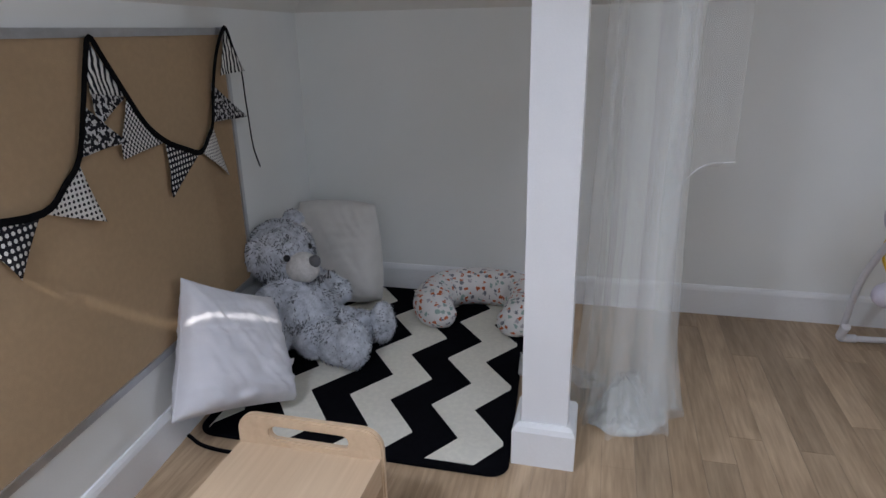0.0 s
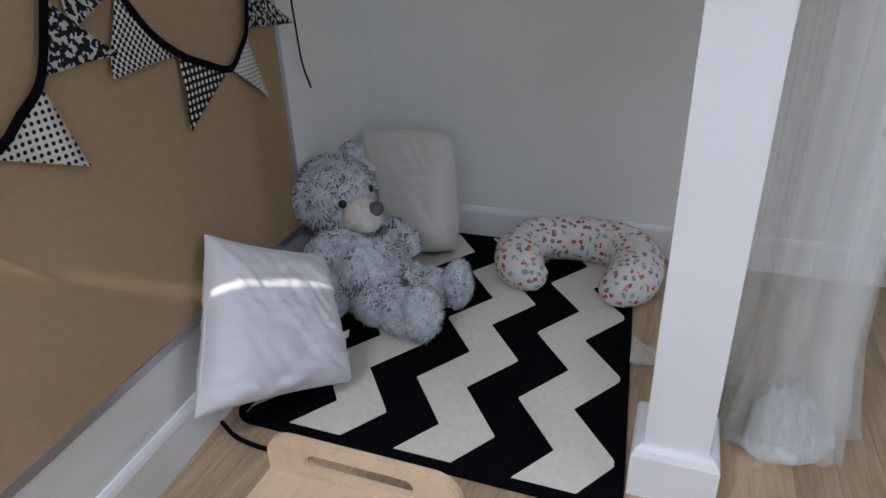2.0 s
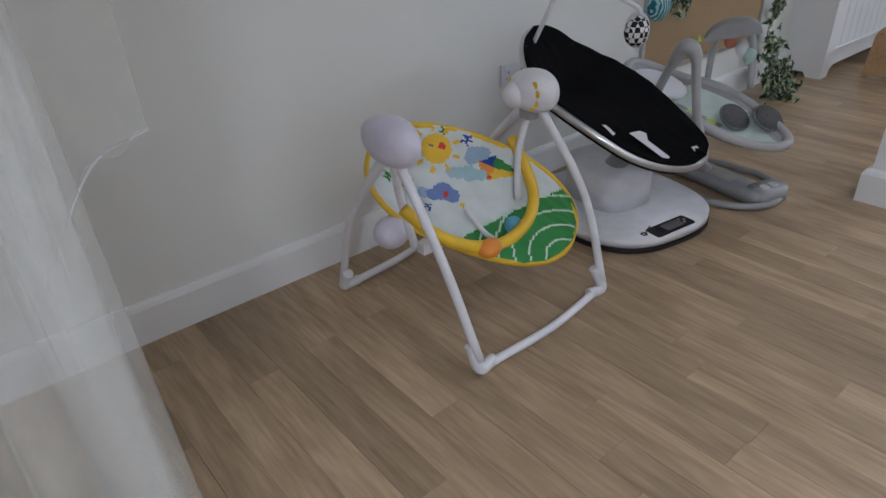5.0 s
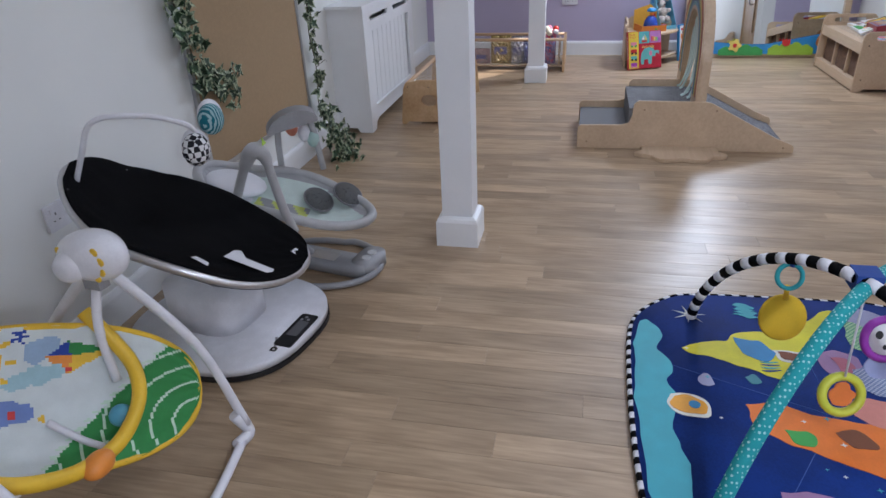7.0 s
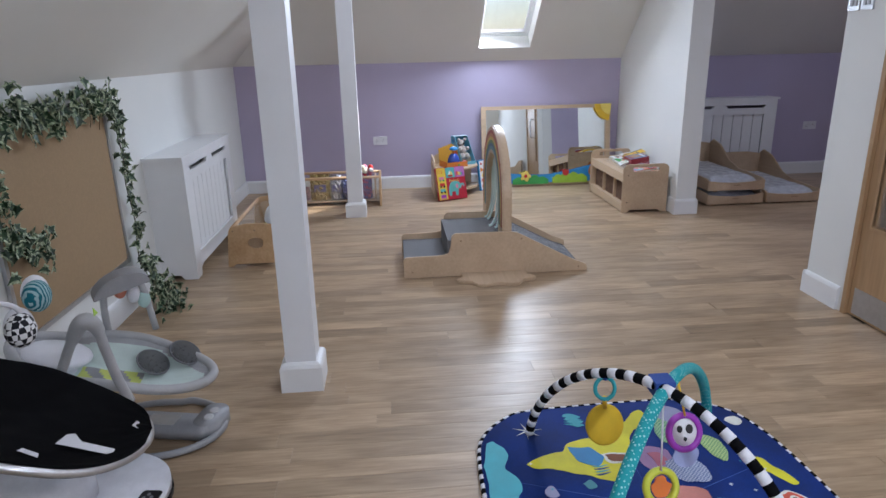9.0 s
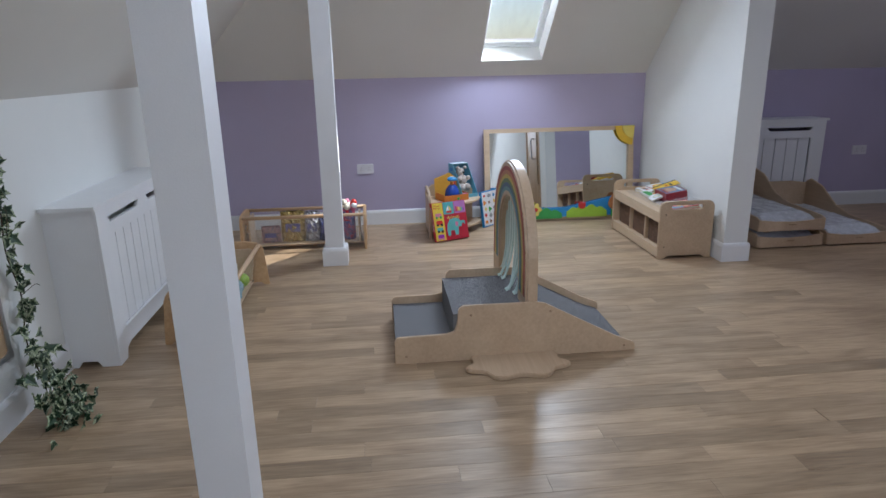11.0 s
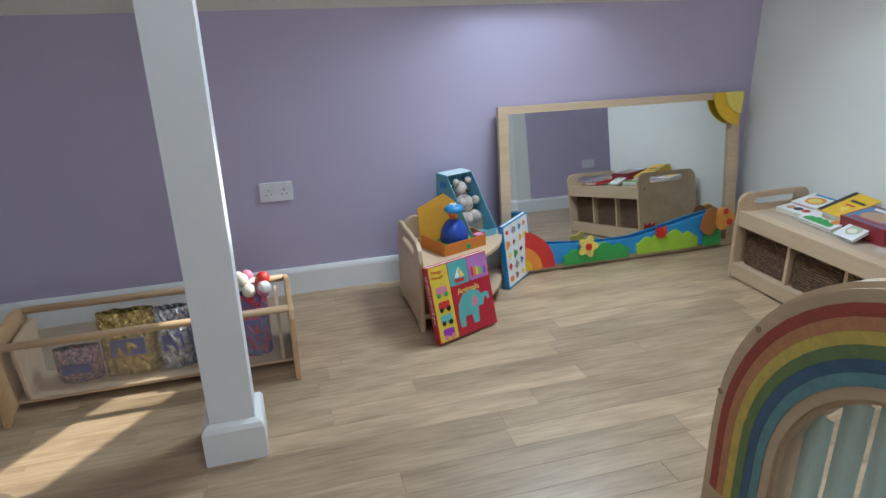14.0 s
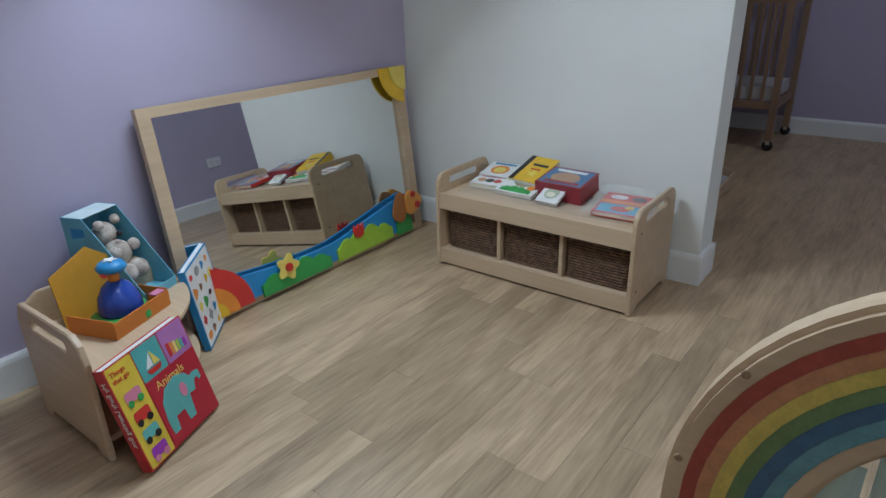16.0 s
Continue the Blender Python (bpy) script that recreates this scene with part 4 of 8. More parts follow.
def book(name, label, w, h, t, m, cover, prints=(), words=(), pages=CREAM, category="book", spine=None):
    """Boards, pages and printed shapes; its cover faces local +z, its spine lies at x = 0."""
    o = thing(name, label, category, m)
    part("page_block", bx(0.003, w - 0.003, 0.003, h - 0.003, 0.0016, t - 0.0016), pages, o)
    bm = bmesh.new()
    box(bm, 0, w, 0, h, 0, 0.002)
    box(bm, 0, w, 0, h, t - 0.002, t)
    box(bm, 0, 0.0025, 0, h, 0.002, t - 0.002)
    part("cover", bm, cover, o)
    for k, (outline, mt) in enumerate(prints):
        part("print", slab(outline, (), 0.0005 + 0.0003 * k, 0, X((0, 0, t + 0.0001))), mt, o)
    for txt, size, x, y, mt in words:
        lettering(txt, size, mt, o, pose(x, y, t + 0.0008))
    return o


TOPB = 0.336
book("picture_book", "white picture book with small round faces on the cover", 0.15, 0.15, 0.022, pose(6.40, -0.765, TOPB + 0.003, 4, 0, 186), WHITE, [(ring(0.04, 0.05, 0.02, 0.022, 14), plain("skin_print", (0.6, 0.33, 0.2), 0.5)), (ring(0.08, 0.05, 0.02, 0.022, 14), BLACKP), (ring(0.12, 0.05, 0.018, 0.02, 14), RED), ([(0.02, 0.12), (0.13, 0.12), (0.13, 0.135), (0.02, 0.135)], TEAL), ([(0.02, 0.09), (0.12, 0.09), (0.12, 0.1), (0.02, 0.1)], PINK)])
book("picture_book", "white picture book with a rainbow on the cover", 0.15, 0.15, 0.02, pose(6.41, -0.86, TOPB + 0.020, 9, 0, 184), WHITE, [(ring(0.075, 0.07, 0.045, 0.045, 18), ORANGE), (ring(0.075, 0.066, 0.03, 0.03, 18), PALEYEL), ([(0.02, 0.125), (0.13, 0.125), (0.13, 0.14), (0.02, 0.14)], MIDBLUE)])
book("mirror_book", "white board book with a round mirror and animals", 0.19, 0.20, 0.016, pose(6.255, -0.75, TOPB + 0.004, 13, 0, 178), WHITE, [(ring(0.10, 0.105, 0.052, 0.045, 22), MIRROR), (bush(0.02, 0.17, 0.05, 4, 0.01), GREEN), (ring(0.05, 0.165, 0.028, 0.02, 14), YELLOW), (ring(0.15, 0.17, 0.025, 0.018, 14), RED), (ring(0.155, 0.06, 0.018, 0.02, 12), ORANGE)])
book("boxed_book", "yellow boxed book with black spotted spine", 0.15, 0.19, 0.045, pose(6.235, -0.85, TOPB + 0.012, 20, 0, 172), YELLOW, [([(0.0, 0.0), (0.025, 0.0), (0.025, 0.19), (0.0, 0.19)], BLACKP), ([(0.05, 0.12), (0.13, 0.12), (0.13, 0.135), (0.05, 0.135)], BLACKP), (star(0.09, 0.06, 0.03), PALEYEL), ([(0.06, 0.09), (0.11, 0.09), (0.11, 0.098), (0.06, 0.098)], RED)])
DKRED, SLATE = plain("dark_red_card", (0.30, 0.03, 0.045), 0.35), plain("slate_blue_card", (0.07, 0.19, 0.36), 0.35)
tb = book("toy_box", "red and blue boxed toy with a round window", 0.215, 0.17, 0.075, pose(6.075, -0.80, TOPB + 0.002, 9, 0, 178), DKRED, [(rrect(0.010, 0.205, 0.010, 0.160, 0.008, 3), SLATE), (ring(0.105, 0.075, 0.066, 0.050, 24), plain("tan_print", (0.48, 0.30, 0.20), 0.5)), ([(0.04, 0.130), (0.17, 0.130), (0.18, 0.150), (0.03, 0.150)], WHITE), ([(0.03, 0.02), (0.19, 0.02), (0.19, 0.04), (0.03, 0.04)], DKRED)], pages=DKRED, category="toy box")
book("small_book", "small white booklet with a pale green picture", 0.10, 0.135, 0.014, pose(6.035, -0.725, TOPB + 0.004, 24, 0, 177), WHITE, [(ring(0.05, 0.06, 0.033, 0.036, 18), plain("sage_print", (0.45, 0.52, 0.38), 0.6)), (ring(0.05, 0.05, 0.02, 0.016, 14), CREAM), ([(0.02, 0.11), (0.08, 0.11), (0.08, 0.12), (0.02, 0.12)], plain("grey_print", (0.4, 0.4, 0.4), 0.6))])
bagged = book("bagged_book", "red and blue cloth book in a clear bag", 0.19, 0.20, 0.02, pose(5.775, -0.71, TOPB + 0.004, 6, 0, 184), RED, [(rrect(0.01, 0.18, 0.01, 0.09, 0.008, 3), plain("cyan_print", (0.03, 0.35, 0.55), 0.45)), ([(0.0, 0.10), (0.19, 0.10), (0.19, 0.125), (0.0, 0.125)], ORANGE), (ring(0.10, 0.05, 0.04, 0.025, 16), RED), (ring(0.06, 0.16, 0.035, 0.02, 16), WHITE), (ring(0.14, 0.16, 0.03, 0.02, 16), BLACKP), (ring(0.13, 0.07, 0.018, 0.016, 12), YELLOW)])
bm = bmesh.new()
rng = random.Random(8)
g = [[bm.verts.new((-0.03 + 0.26 * i / 9, -0.04 + 0.29 * j / 9, 0.026 + rng.uniform(0, 0.012))) for j in range(10)] for i in range(10)]
for i in range(9):
    for j in range(9):
        bm.faces.new((g[i][j], g[i + 1][j], g[i + 1][j + 1], g[i][j + 1]))
part("clear_bag", bm, FILM, bagged, "crinkled clear bag")
sheet = toy("plastic_sleeve", bx(-0.38, 0.38, -0.13, 0.13, 0, 0.002), PERSPEX, "clear plastic sleeve lying under the books", "sleeve", pose(6.02, -0.81, TOPB + 0.0005), False)

# ---- leaning garden mirror ----
mm = axes((6.862, 0.44, 0.0), (0, -1, 0), (0.098, 0, 0.83))
MW, MH = 1.372, 0.832
mirror = thing("floor_mirror", "wooden framed play mirror with painted garden cut-outs", "mirror", mm)
part("glass", bx(0.04, MW - 0.04, 0.04, MH - 0.03, 0.008, 0.012), MIRROR, mirror, "silvered mirror sheet")
part("backing", bx(0.01, MW - 0.01, 0.01, MH - 0.01, 0.0, 0.007), BIRCH_EDGE, mirror)
for x0, x1, y0, y1 in ((0, 0.05, 0, MH), (MW - 0.05, MW, 0, MH), (0.05, MW - 0.05, MH - 0.036, MH), (0.05, MW - 0.05, 0, 0.036)):
    part("frame_rail", bx(x0, x1, y0, y1, 0.0075, 0.034, 0.003), BIRCH, mirror)
blue_top = [(0.16 + 1.11 * k / 40, 0.135 + 0.022 * math.sin(2.6 + k / 40 * 5.0) + 0.055 * max(0, (k / 40 - 0.52)) / 0.48) for k in range(41)]
part("blue_wave", slab([(1.27, 0.03), (0.16, 0.03)][::-1] + blue_top[::-1], (), 0.014, 0.002, X((0, 0, 0.034))), BLUE, mirror, "blue painted wave board")
for rr, col, z in ((0.20, RED, 0.0485), (0.125, ORANGE, 0.056), (0.07, YELLOW, 0.063)):
    part("quarter_rainbow", slab([(0.075, 0.02)] + [(0.075 + rr * math.cos(radians(a)), 0.02 + rr * math.sin(radians(a))) for a in range(0, 97, 8)], (), 0.007, 0.001, X((0, 0, z))), col, mirror)
part("bush", slab(bush(0.32, 0.70, 0.10, 4.0, 0.018), (), 0.012, 0.002, X((0, 0, 0.0485))), GREEN, mirror, "green leafy cut-out")
part("bush", slab(bush(0.745, 1.12, 0.115, 4.0, 0.022), (), 0.012, 0.002, X((0, 0, 0.0485))), LIME, mirror, "lime leafy cut-out")
part("flower", slab(petals(0.455, 0.105, 0.05, 5, 0.2), (), 0.010, 0.002, X((0, 0, 0.061))), PALEYEL, mirror, "yellow flower cut-out")
part("flower_eye", slab(ring(0.455, 0.105, 0.018, 0.018, 18), (), 0.008, 0.002, X((0, 0, 0.071))), RED, mirror)
part("tulip", slab([(0.925, 0.105), (0.95, 0.095), (0.975, 0.105), (0.985, 0.13), (0.98, 0.165), (0.965, 0.148), (0.95, 0.165), (0.935, 0.148), (0.92, 0.165), (0.915, 0.13)], (), 0.010, 0.002, X((-0.065, 0, 0.061))), RED, mirror, "red tulip cut-out")
part("leaf", slab(bush(1.16, 1.27, 0.12, 1.0, 0.018), (), 0.010, 0.002, X((0, 0, 0.0485))), GREEN, mirror)
part("wing", slab([(1.19 + 0.055 * math.cos(a) * (1 + 0.25 * math.sin(2 * a)), 0.155 + 0.075 * math.sin(a)) for a in [2 * math.pi * k / 30 for k in range(30)]], (), 0.010, 0.002, X((0, 0, 0.059))), plain("brown_orange_paint", (0.45, 0.17, 0.05), 0.45), mirror)
part("wing", slab(petals(1.275, 0.165, 0.058, 3, 0.14), (), 0.012, 0.002, X((0, 0, 0.069))), plain("light_orange_paint", (0.80, 0.36, 0.07), 0.45), mirror, "orange butterfly wing cut-out")
for x, y, rr in ((1.275, 0.205, 0.016), (1.30, 0.145, 0.018)):
    part("wing_spot", slab(ring(x, y, rr, rr, 16), (), 0.006, 0.001, X((0, 0, 0.081))), RED, mirror)
for rr, col, z in ((0.175, YELLOW, 0.0345), (0.115, PALEYEL, 0.0465)):
    part("quarter_sun", slab([(MW, MH)] + [(MW + rr * math.cos(radians(a)), MH + rr * math.sin(radians(a))) for a in range(180, 271, 7)], (), 0.012, 0.002, X((0, 0, z))), col, mirror, "yellow quarter sun cut-out" if rr > 0.15 else "")

# ---- quarter round shelf unit ----
qs = thing("corner_shelf", "birch ply quarter round shelf unit with hand slots", "shelf unit", pose(6.385, 0.965, 0))
end = [(0, 0), (0.05, 0), (0.07, 0.025), (0.33, 0.025), (0.35, 0), (0.40, 0), (0.40, 0.33), (0.365, 0.385), (0.05, 0.385), (0.015, 0.36), (0.0, 0.31)]
part("side_panel", slab(end, [rrect(0.09, 0.31, 0.318, 0.35, 0.014, 4)], 0.018, 0.003, axes((0, 0.018, 0), (1, 0, 0), (0, 0, 1))), BIRCH, qs)
part("side_panel", slab([(x, z) for x, z in end], [rrect(0.09, 0.31, 0.318, 0.35, 0.014, 4)], 0.018, 0.003, axes((0.418, 0, 0), (0, -1, 0), (0, 0, 1))), BIRCH, qs)
for z in (0.058, 0.262):
    q = [(0.40, -0.0)] + [(0.40 + 0.40 * math.cos(radians(a)), -0.0 + 0.47 * math.sin(radians(a))) for a in range(180, 271, 6)]
    part("shelf", slab(q, (), 0.018, 0.003, X((0, 0, z))), BIRCH, qs)
part("shelf_leg", bx(0.12, 0.135, -0.30, -0.26, 0, 0.058, 0.002), BIRCH, qs)
# boxed dome toy
DOMEB = plain("translucent_blue_plastic", (0.03, 0.08, 0.42), 0.12)
dt = thing("boxed_toy", "orange open box with a blue dome toy inside", "toy", pose(6.62, 0.765, 0.2805, 0, 0, -69) @ Matrix.Scale(1.15, 4))
BOXO, BOXI = plain("orange_card", (0.62, 0.20, 0.03), 0.55), plain("yellow_card", (0.60, 0.30, 0.03), 0.55)
part("tray", bx(-0.10, 0.10, -0.075, 0.075, 0, 0.006), BOXO, dt)
for x0, x1, y0, y1, h in ((-0.10, 0.10, -0.075, -0.072, 0.045), (-0.10, -0.097, -0.072, 0.072, 0.05), (0.097, 0.10, -0.072, 0.072, 0.05)):
    part("box_side", bx(x0, x1, y0, y1, 0.006, h), BOXO, dt)
part("box_back", slab([(-0.10, 0), (0.10, 0), (0.10, 0.13), (0.03, 0.185), (-0.10, 0.15)], (), 0.003, 0, axes((0, 0.078, 0), (1, 0, 0), (0, 0.12, 1))), BOXI, dt, "yellow and orange printed back card")
part("badge", slab(ring(0.06, 0.10, 0.018, 0.018, 16), (), 0.001, 0, axes((0, 0.0745, 0), (1, 0, 0), (0, 0.12, 1))), RED, dt)
part("toy_base", slab(petals(0, 0, 0.068, 5, 0.1), (), 0.02, 0.006, X((0, -0.005, 0.006))), GREEN, dt, "green toy foot")
part("dome", lathe([(0.052, 0.024), (0.056, 0.035), (0.05, 0.07), (0.034, 0.098), (0.02, 0.11), (0.016, 0.112)], 24, None, X((0, -0.005, 0))), DOMEB, dt, "clear blue dome", True)
part("neck", lathe([(0.014, 0.11), (0.014, 0.14)], 14, None, X((0, -0.005, 0))), ORANGE, dt)
part("plunger", lathe([(0.01, 0.138), (0.034, 0.142), (0.038, 0.15), (0.03, 0.162), (0.012, 0.168)], 18, None, X((0, -0.005, 0))), BLUE, dt, "blue push knob", True)
part("star", slab(star(0, 0, 0.02), (), 0.003, 0, X((0, -0.005, 0.1675))), WHITE, dt)
for k in range(5):
    part("bead", ball((0.036 * math.cos(k * 1.3), -0.005 + 0.036 * math.sin(k * 1.3), 0.062), 0.012, u=8, v=6), (YELLOW, PALEYEL, WHITE)[k % 3], dt)
part("price_tag", bx(0.06, 0.095, -0.07, -0.045, 0.044, 0.047), PINK, dt)
# wedge box with a plush inside
wb_ = thing("boxed_plush", "pale blue wedge box with a white plush toy inside", "toy box", pose(6.80, 0.645, 0.2805, 0, 0, -159))
CYAN = plain("cyan_card", (0.16, 0.46, 0.60), 0.5)
prof = [(-0.13, 0), (0.13, 0), (0.13, 0.03), (-0.05, 0.27), (-0.13, 0.27)]
for y in (-0.075, 0.072):
    part("box_side", slab(prof, (), 0.003, 0, axes((0, y + 0.003, 0), (1, 0, 0), (0, 0, 1))), CYAN, wb_)
part("box_back", bx(-0.13, -0.127, -0.072, 0.072, 0, 0.27), CYAN, wb_)
part("box_floor", bx(-0.127, 0.127, -0.072, 0.072, 0, 0.003), CYAN, wb_)
part("box_front", bx(0.127, 0.13, -0.072, 0.072, 0, 0.03), CYAN, wb_)
part("box_top", bx(-0.127, -0.05, -0.072, 0.072, 0.267, 0.27), plain("pale_card", (0.62, 0.74, 0.78), 0.5), wb_, "printed lid panel")
part("side_picture", slab(ring(-0.03, 0.07, 0.04, 0.045, 18), (), 0.0008, 0, axes((0, -0.0752, 0), (1, 0, 0), (0, 0, 1))), plain("beige_print", (0.55, 0.45, 0.38), 0.6), wb_)
part("side_picture", slab([(-0.10, 0.20), (-0.05, 0.21), (-0.05, 0.235), (-0.10, 0.235)], (), 0.0008, 0, axes((0, -0.0752, 0), (1, 0, 0), (0, 0, 1))), BLUE, wb_)
PLUSH = mat("white_plush", (0.72, 0.70, 0.68), 0.95, vary=0.2, scale=60, bump=0.3, fine=300)
bm = bmesh.new()
for c, rr in (((-0.05, 0, 0.195), 0.038), ((-0.015, 0, 0.13), 0.045), ((0.04, 0.02, 0.075), 0.032), ((0.04, -0.03, 0.075), 0.032), ((-0.03, 0.035, 0.235), 0.016), ((-0.03, -0.035, 0.235), 0.016), ((0.02, 0.04, 0.15), 0.02), ((0.02, -0.045, 0.15), 0.02)):
    ball(c, rr, u=14, v=9, bm=bm)
part("plush", bm, mat("fawn_plush", (0.66, 0.60, 0.55), 0.95, second=(0.34, 0.27, 0.23), scale=24, bump=0.3, fine=300), wb_, "white plush toy")
part("plush_nose", ball((0.012, 0, 0.20), 0.010, u=8, v=6), BLACKP, wb_)
# ball under the top shelf
bb = toy("beach_ball", ball((0, 0, 0), 0.072, u=24, v=14), [BLUE], "blue and white ball on the lower shelf", "ball", pose(6.56, 0.735, 0.149))
part("stripe", slab(ring(0, 0, 0.0735, 0.0735, 30), [ring(0, 0, 0.066, 0.066, 30)], 0.02, 0.003, axes((0, 0, 0), (1, 0, 0.3), (0, 1, 0.6)) @ X((0, 0, -0.01))), WHITE, bb, "white stripe round the ball")
# big board book leaning on the shelf
REDB = plain("red_card", (0.52, 0.03, 0.04), 0.4)
YELB = plain("yellow_card_gloss", (0.74, 0.55, 0.06), 0.4)
AQUA = plain("aqua_card", (0.10, 0.42, 0.42), 0.4)
PURPC = plain("purple_card", (0.45, 0.18, 0.46), 0.4)
ux = Vector((6.392 - 6.283, 0.686 - 0.96, 0)).normalized()
lean_dir = Vector((0.078, 0.030, 0.305))
bk = axes((6.272, 0.952, 0.002), ux, lean_dir)
if (bk.to_3x3() @ Vector((0, 0, 1))).x > 0:
    bk = axes(Vector((6.272, 0.952, 0.002)) + ux * 0.3, -ux, lean_dir)
ele = [(0.115, 0.035), (0.14, 0.035), (0.145, 0.075), (0.18, 0.075), (0.185, 0.035), (0.212, 0.035), (0.22, 0.10), (0.245, 0.098), (0.255, 0.125), (0.27, 0.13), (0.272, 0.115), (0.284, 0.118), (0.282, 0.145), (0.262, 0.15), (0.245, 0.145), (0.23, 0.165), (0.19, 0.178), (0.145, 0.165), (0.12, 0.13), (0.112, 0.08)]
ab = book("board_book", "red and yellow board book box leaning on the shelf", 0.305, 0.315, 0.034, bk @ X((0, 0, 0)), REDB, [
    (rrect(0.004, 0.095, 0.004, 0.311, 0.004, 2), YELB), (rrect(0.099, 0.196, 0.212, 0.311, 0.004, 2), AQUA), (rrect(0.200, 0.301, 0.212, 0.311, 0.004, 2), PURPC), (rrect(0.099, 0.301, 0.004, 0.208, 0.012, 3), plain("deep_red_print", (0.48, 0.02, 0.04), 0.4))], (), pages=WHITE)


def on_book(outline, material, lift=0.0355):
    part("print", slab(outline, (), 0.0007, 0, X((0, 0, lift))), material, ab)


TURQ = plain("turquoise_print", (0.13, 0.45, 0.43), 0.45)
on_book(ele, TURQ)
on_book(ring(0.205, 0.125, 0.014, 0.022, 14), PINK, 0.0364)
for y, col, wheel in ((0.195, PINK, GREEN), (0.135, RED, BLACKP), (0.08, TURQ, BLACKP), (0.022, PURPLE, PINK)):
    on_book(rrect(0.022, 0.078, y, y + 0.032, 0.008, 3), col)
    on_book(ring(0.033, y - 0.002, 0.010, 0.010, 12), wheel, 0.0364)
    on_book(ring(0.068, y - 0.002, 0.011, 0.011, 12), wheel, 0.0364)
on_book([(0.12, 0.237), (0.178, 0.237), (0.168, 0.222), (0.13, 0.222)], RED)
on_book([(0.122, 0.242), (0.148, 0.242), (0.148, 0.282)], WHITE)
on_book([(0.152, 0.242), (0.176, 0.242), (0.152, 0.285)], PALEYEL)
for k in range(6):
    on_book([(0.213 + 0.013 * k, 0.228), (0.223 + 0.013 * k, 0.228), (0.223 + 0.013 * k, 0.268 - 0.003 * k), (0.213 + 0.013 * k, 0.268 - 0.003 * k)], (RED, ORANGE, PALEYEL, LIME, TURQ, PURPLE)[k])
lettering("Animals", 0.036, PALEYEL, ab, pose(0.125, 0.172, 0.0355))
lettering("Things\nthat go", 0.020, RED, ab, pose(0.012, 0.283, 0.0355))
lettering("My Early Learning Box", 0.022, WHITE, ab, axes((-0.0012, 0.300, 0.026), (0, -1, 0), (0, 0, -1)) @ pose(0.02, 0.0, 0))
# blue picture book standing beside the mirror
b2 = axes((6.680, 0.492, 0.002), (0.185, -0.205, 0.0), (0.028, 0.03, 0.31))
prn = [(rrect(0.008, 0.267, 0.008, 0.304, 0.006, 2), WHITE)]
pb = book("word_book", "blue edged picture book with small printed pictures", 0.275, 0.312, 0.024, b2, BLUE, prn, (), pages=WHITE)
rng = random.Random(12)
cols = [ORANGE, YELLOW, GREEN, RED, MIDBLUE, plain("brown_print", (0.25, 0.12, 0.06), 0.5), PALEYEL, BLACKP, GREYP]
for i in range(4):
    for j in range(5):
        cx, cy = 0.04 + 0.062 * i + rng.uniform(-0.006, 0.006), 0.04 + 0.057 * j + rng.uniform(-0.006, 0.006)
        s = rng.uniform(0.012, 0.02)
        part("print", slab(petals(cx, cy, s, rng.choice((2, 3, 4)), 0.2, 20), (), 0.0006, 0, X((0, 0, 0.0255))), cols[(i * 5 + j * 3) % 9], pb)


# ---- sleeping bay ----
def floor_bed(m, lift=0.0):
    """A low nursery bed: box sides, sloping cheeks, head board, mattress in clear film."""
    o = thing("floor_bed", "low birch ply nursery bed with a film wrapped mattress", "bed", m, "nursery floor beds")
    L, W = 1.05, 0.53
    cheek = [(0, 0.0), (L, 0.0), (L, 0.13), (L - 0.03, 0.16)]
    side = [(0.0, 0.012), (L, 0.012), (L, 0.30), (L - 0.06, 0.335), (L - 0.22, 0.30), (L - 0.42, 0.17), (L - 0.60, 0.125), (0.05, 0.115), (0.0, 0.10)]
    for y in (0.0, W - 0.016):
        part("side_board", slab(side, (), 0.016, 0.004, axes((0, y + 0.016, 0), (1, 0, 0), (0, 0, 1))), BIRCH, o)
    part("foot_board", slab([(0.016, 0.012), (W - 0.016, 0.012), (W - 0.016, 0.10), (W * 0.75, 0.086), (W / 2, 0.08), (W * 0.25, 0.086), (0.016, 0.10)], (), 0.016, 0.002, axes((0, 0, 0), (0, 1, 0), (0, 0, 1))), BIRCH, o)
    part("head_board", slab([(0.016, 0.012), (W - 0.016, 0.012), (W - 0.016, 0.29), (W * 0.7, 0.31), (W * 0.3, 0.31), (0.016, 0.29)], (), 0.016, 0.003, axes((L - 0.016, 0, 0), (0, 1, 0), (0, 0, 1))), BIRCH, o)
    for y in (0.06, W - 0.10):
        part("foot", bx(0.02, L - 0.02, y, y + 0.04, 0, 0.012), BIRCH_EDGE, o)
    bm = bmesh.new()
    rng = random.Random(2)
    nx, ny = 24, 12
    g = [[bm.verts.new((0.02 + (L - 0.045) * i / nx, 0.02 + (W - 0.04) * j / ny, 0.03 + 0.095 * min(1, 6 * min(i / nx, 1 - i / nx, j / ny, 1 - j / ny) + 0.3) + rng.uniform(-0.004, 0.004))) for j in range(ny + 1)] for i in range(nx + 1)]
    for i in range(nx):
        for j in range(ny):
            bm.faces.new((g[i][j], g[i + 1][j], g[i + 1][j + 1], g[i][j + 1]))
    part("mattress", bm, mat("film_wrapped_mattress", (0.62, 0.64, 0.68), 0.18, vary=0.2, scale=22, bump=0.3, fine=60), o, "mattress in crinkled clear film")
    part("maker_mark", bx(-0.0008, 0.0, W / 2 - 0.03, W / 2 + 0.03, 0.055, 0.062), BIRCH_EDGE, o)
    return o


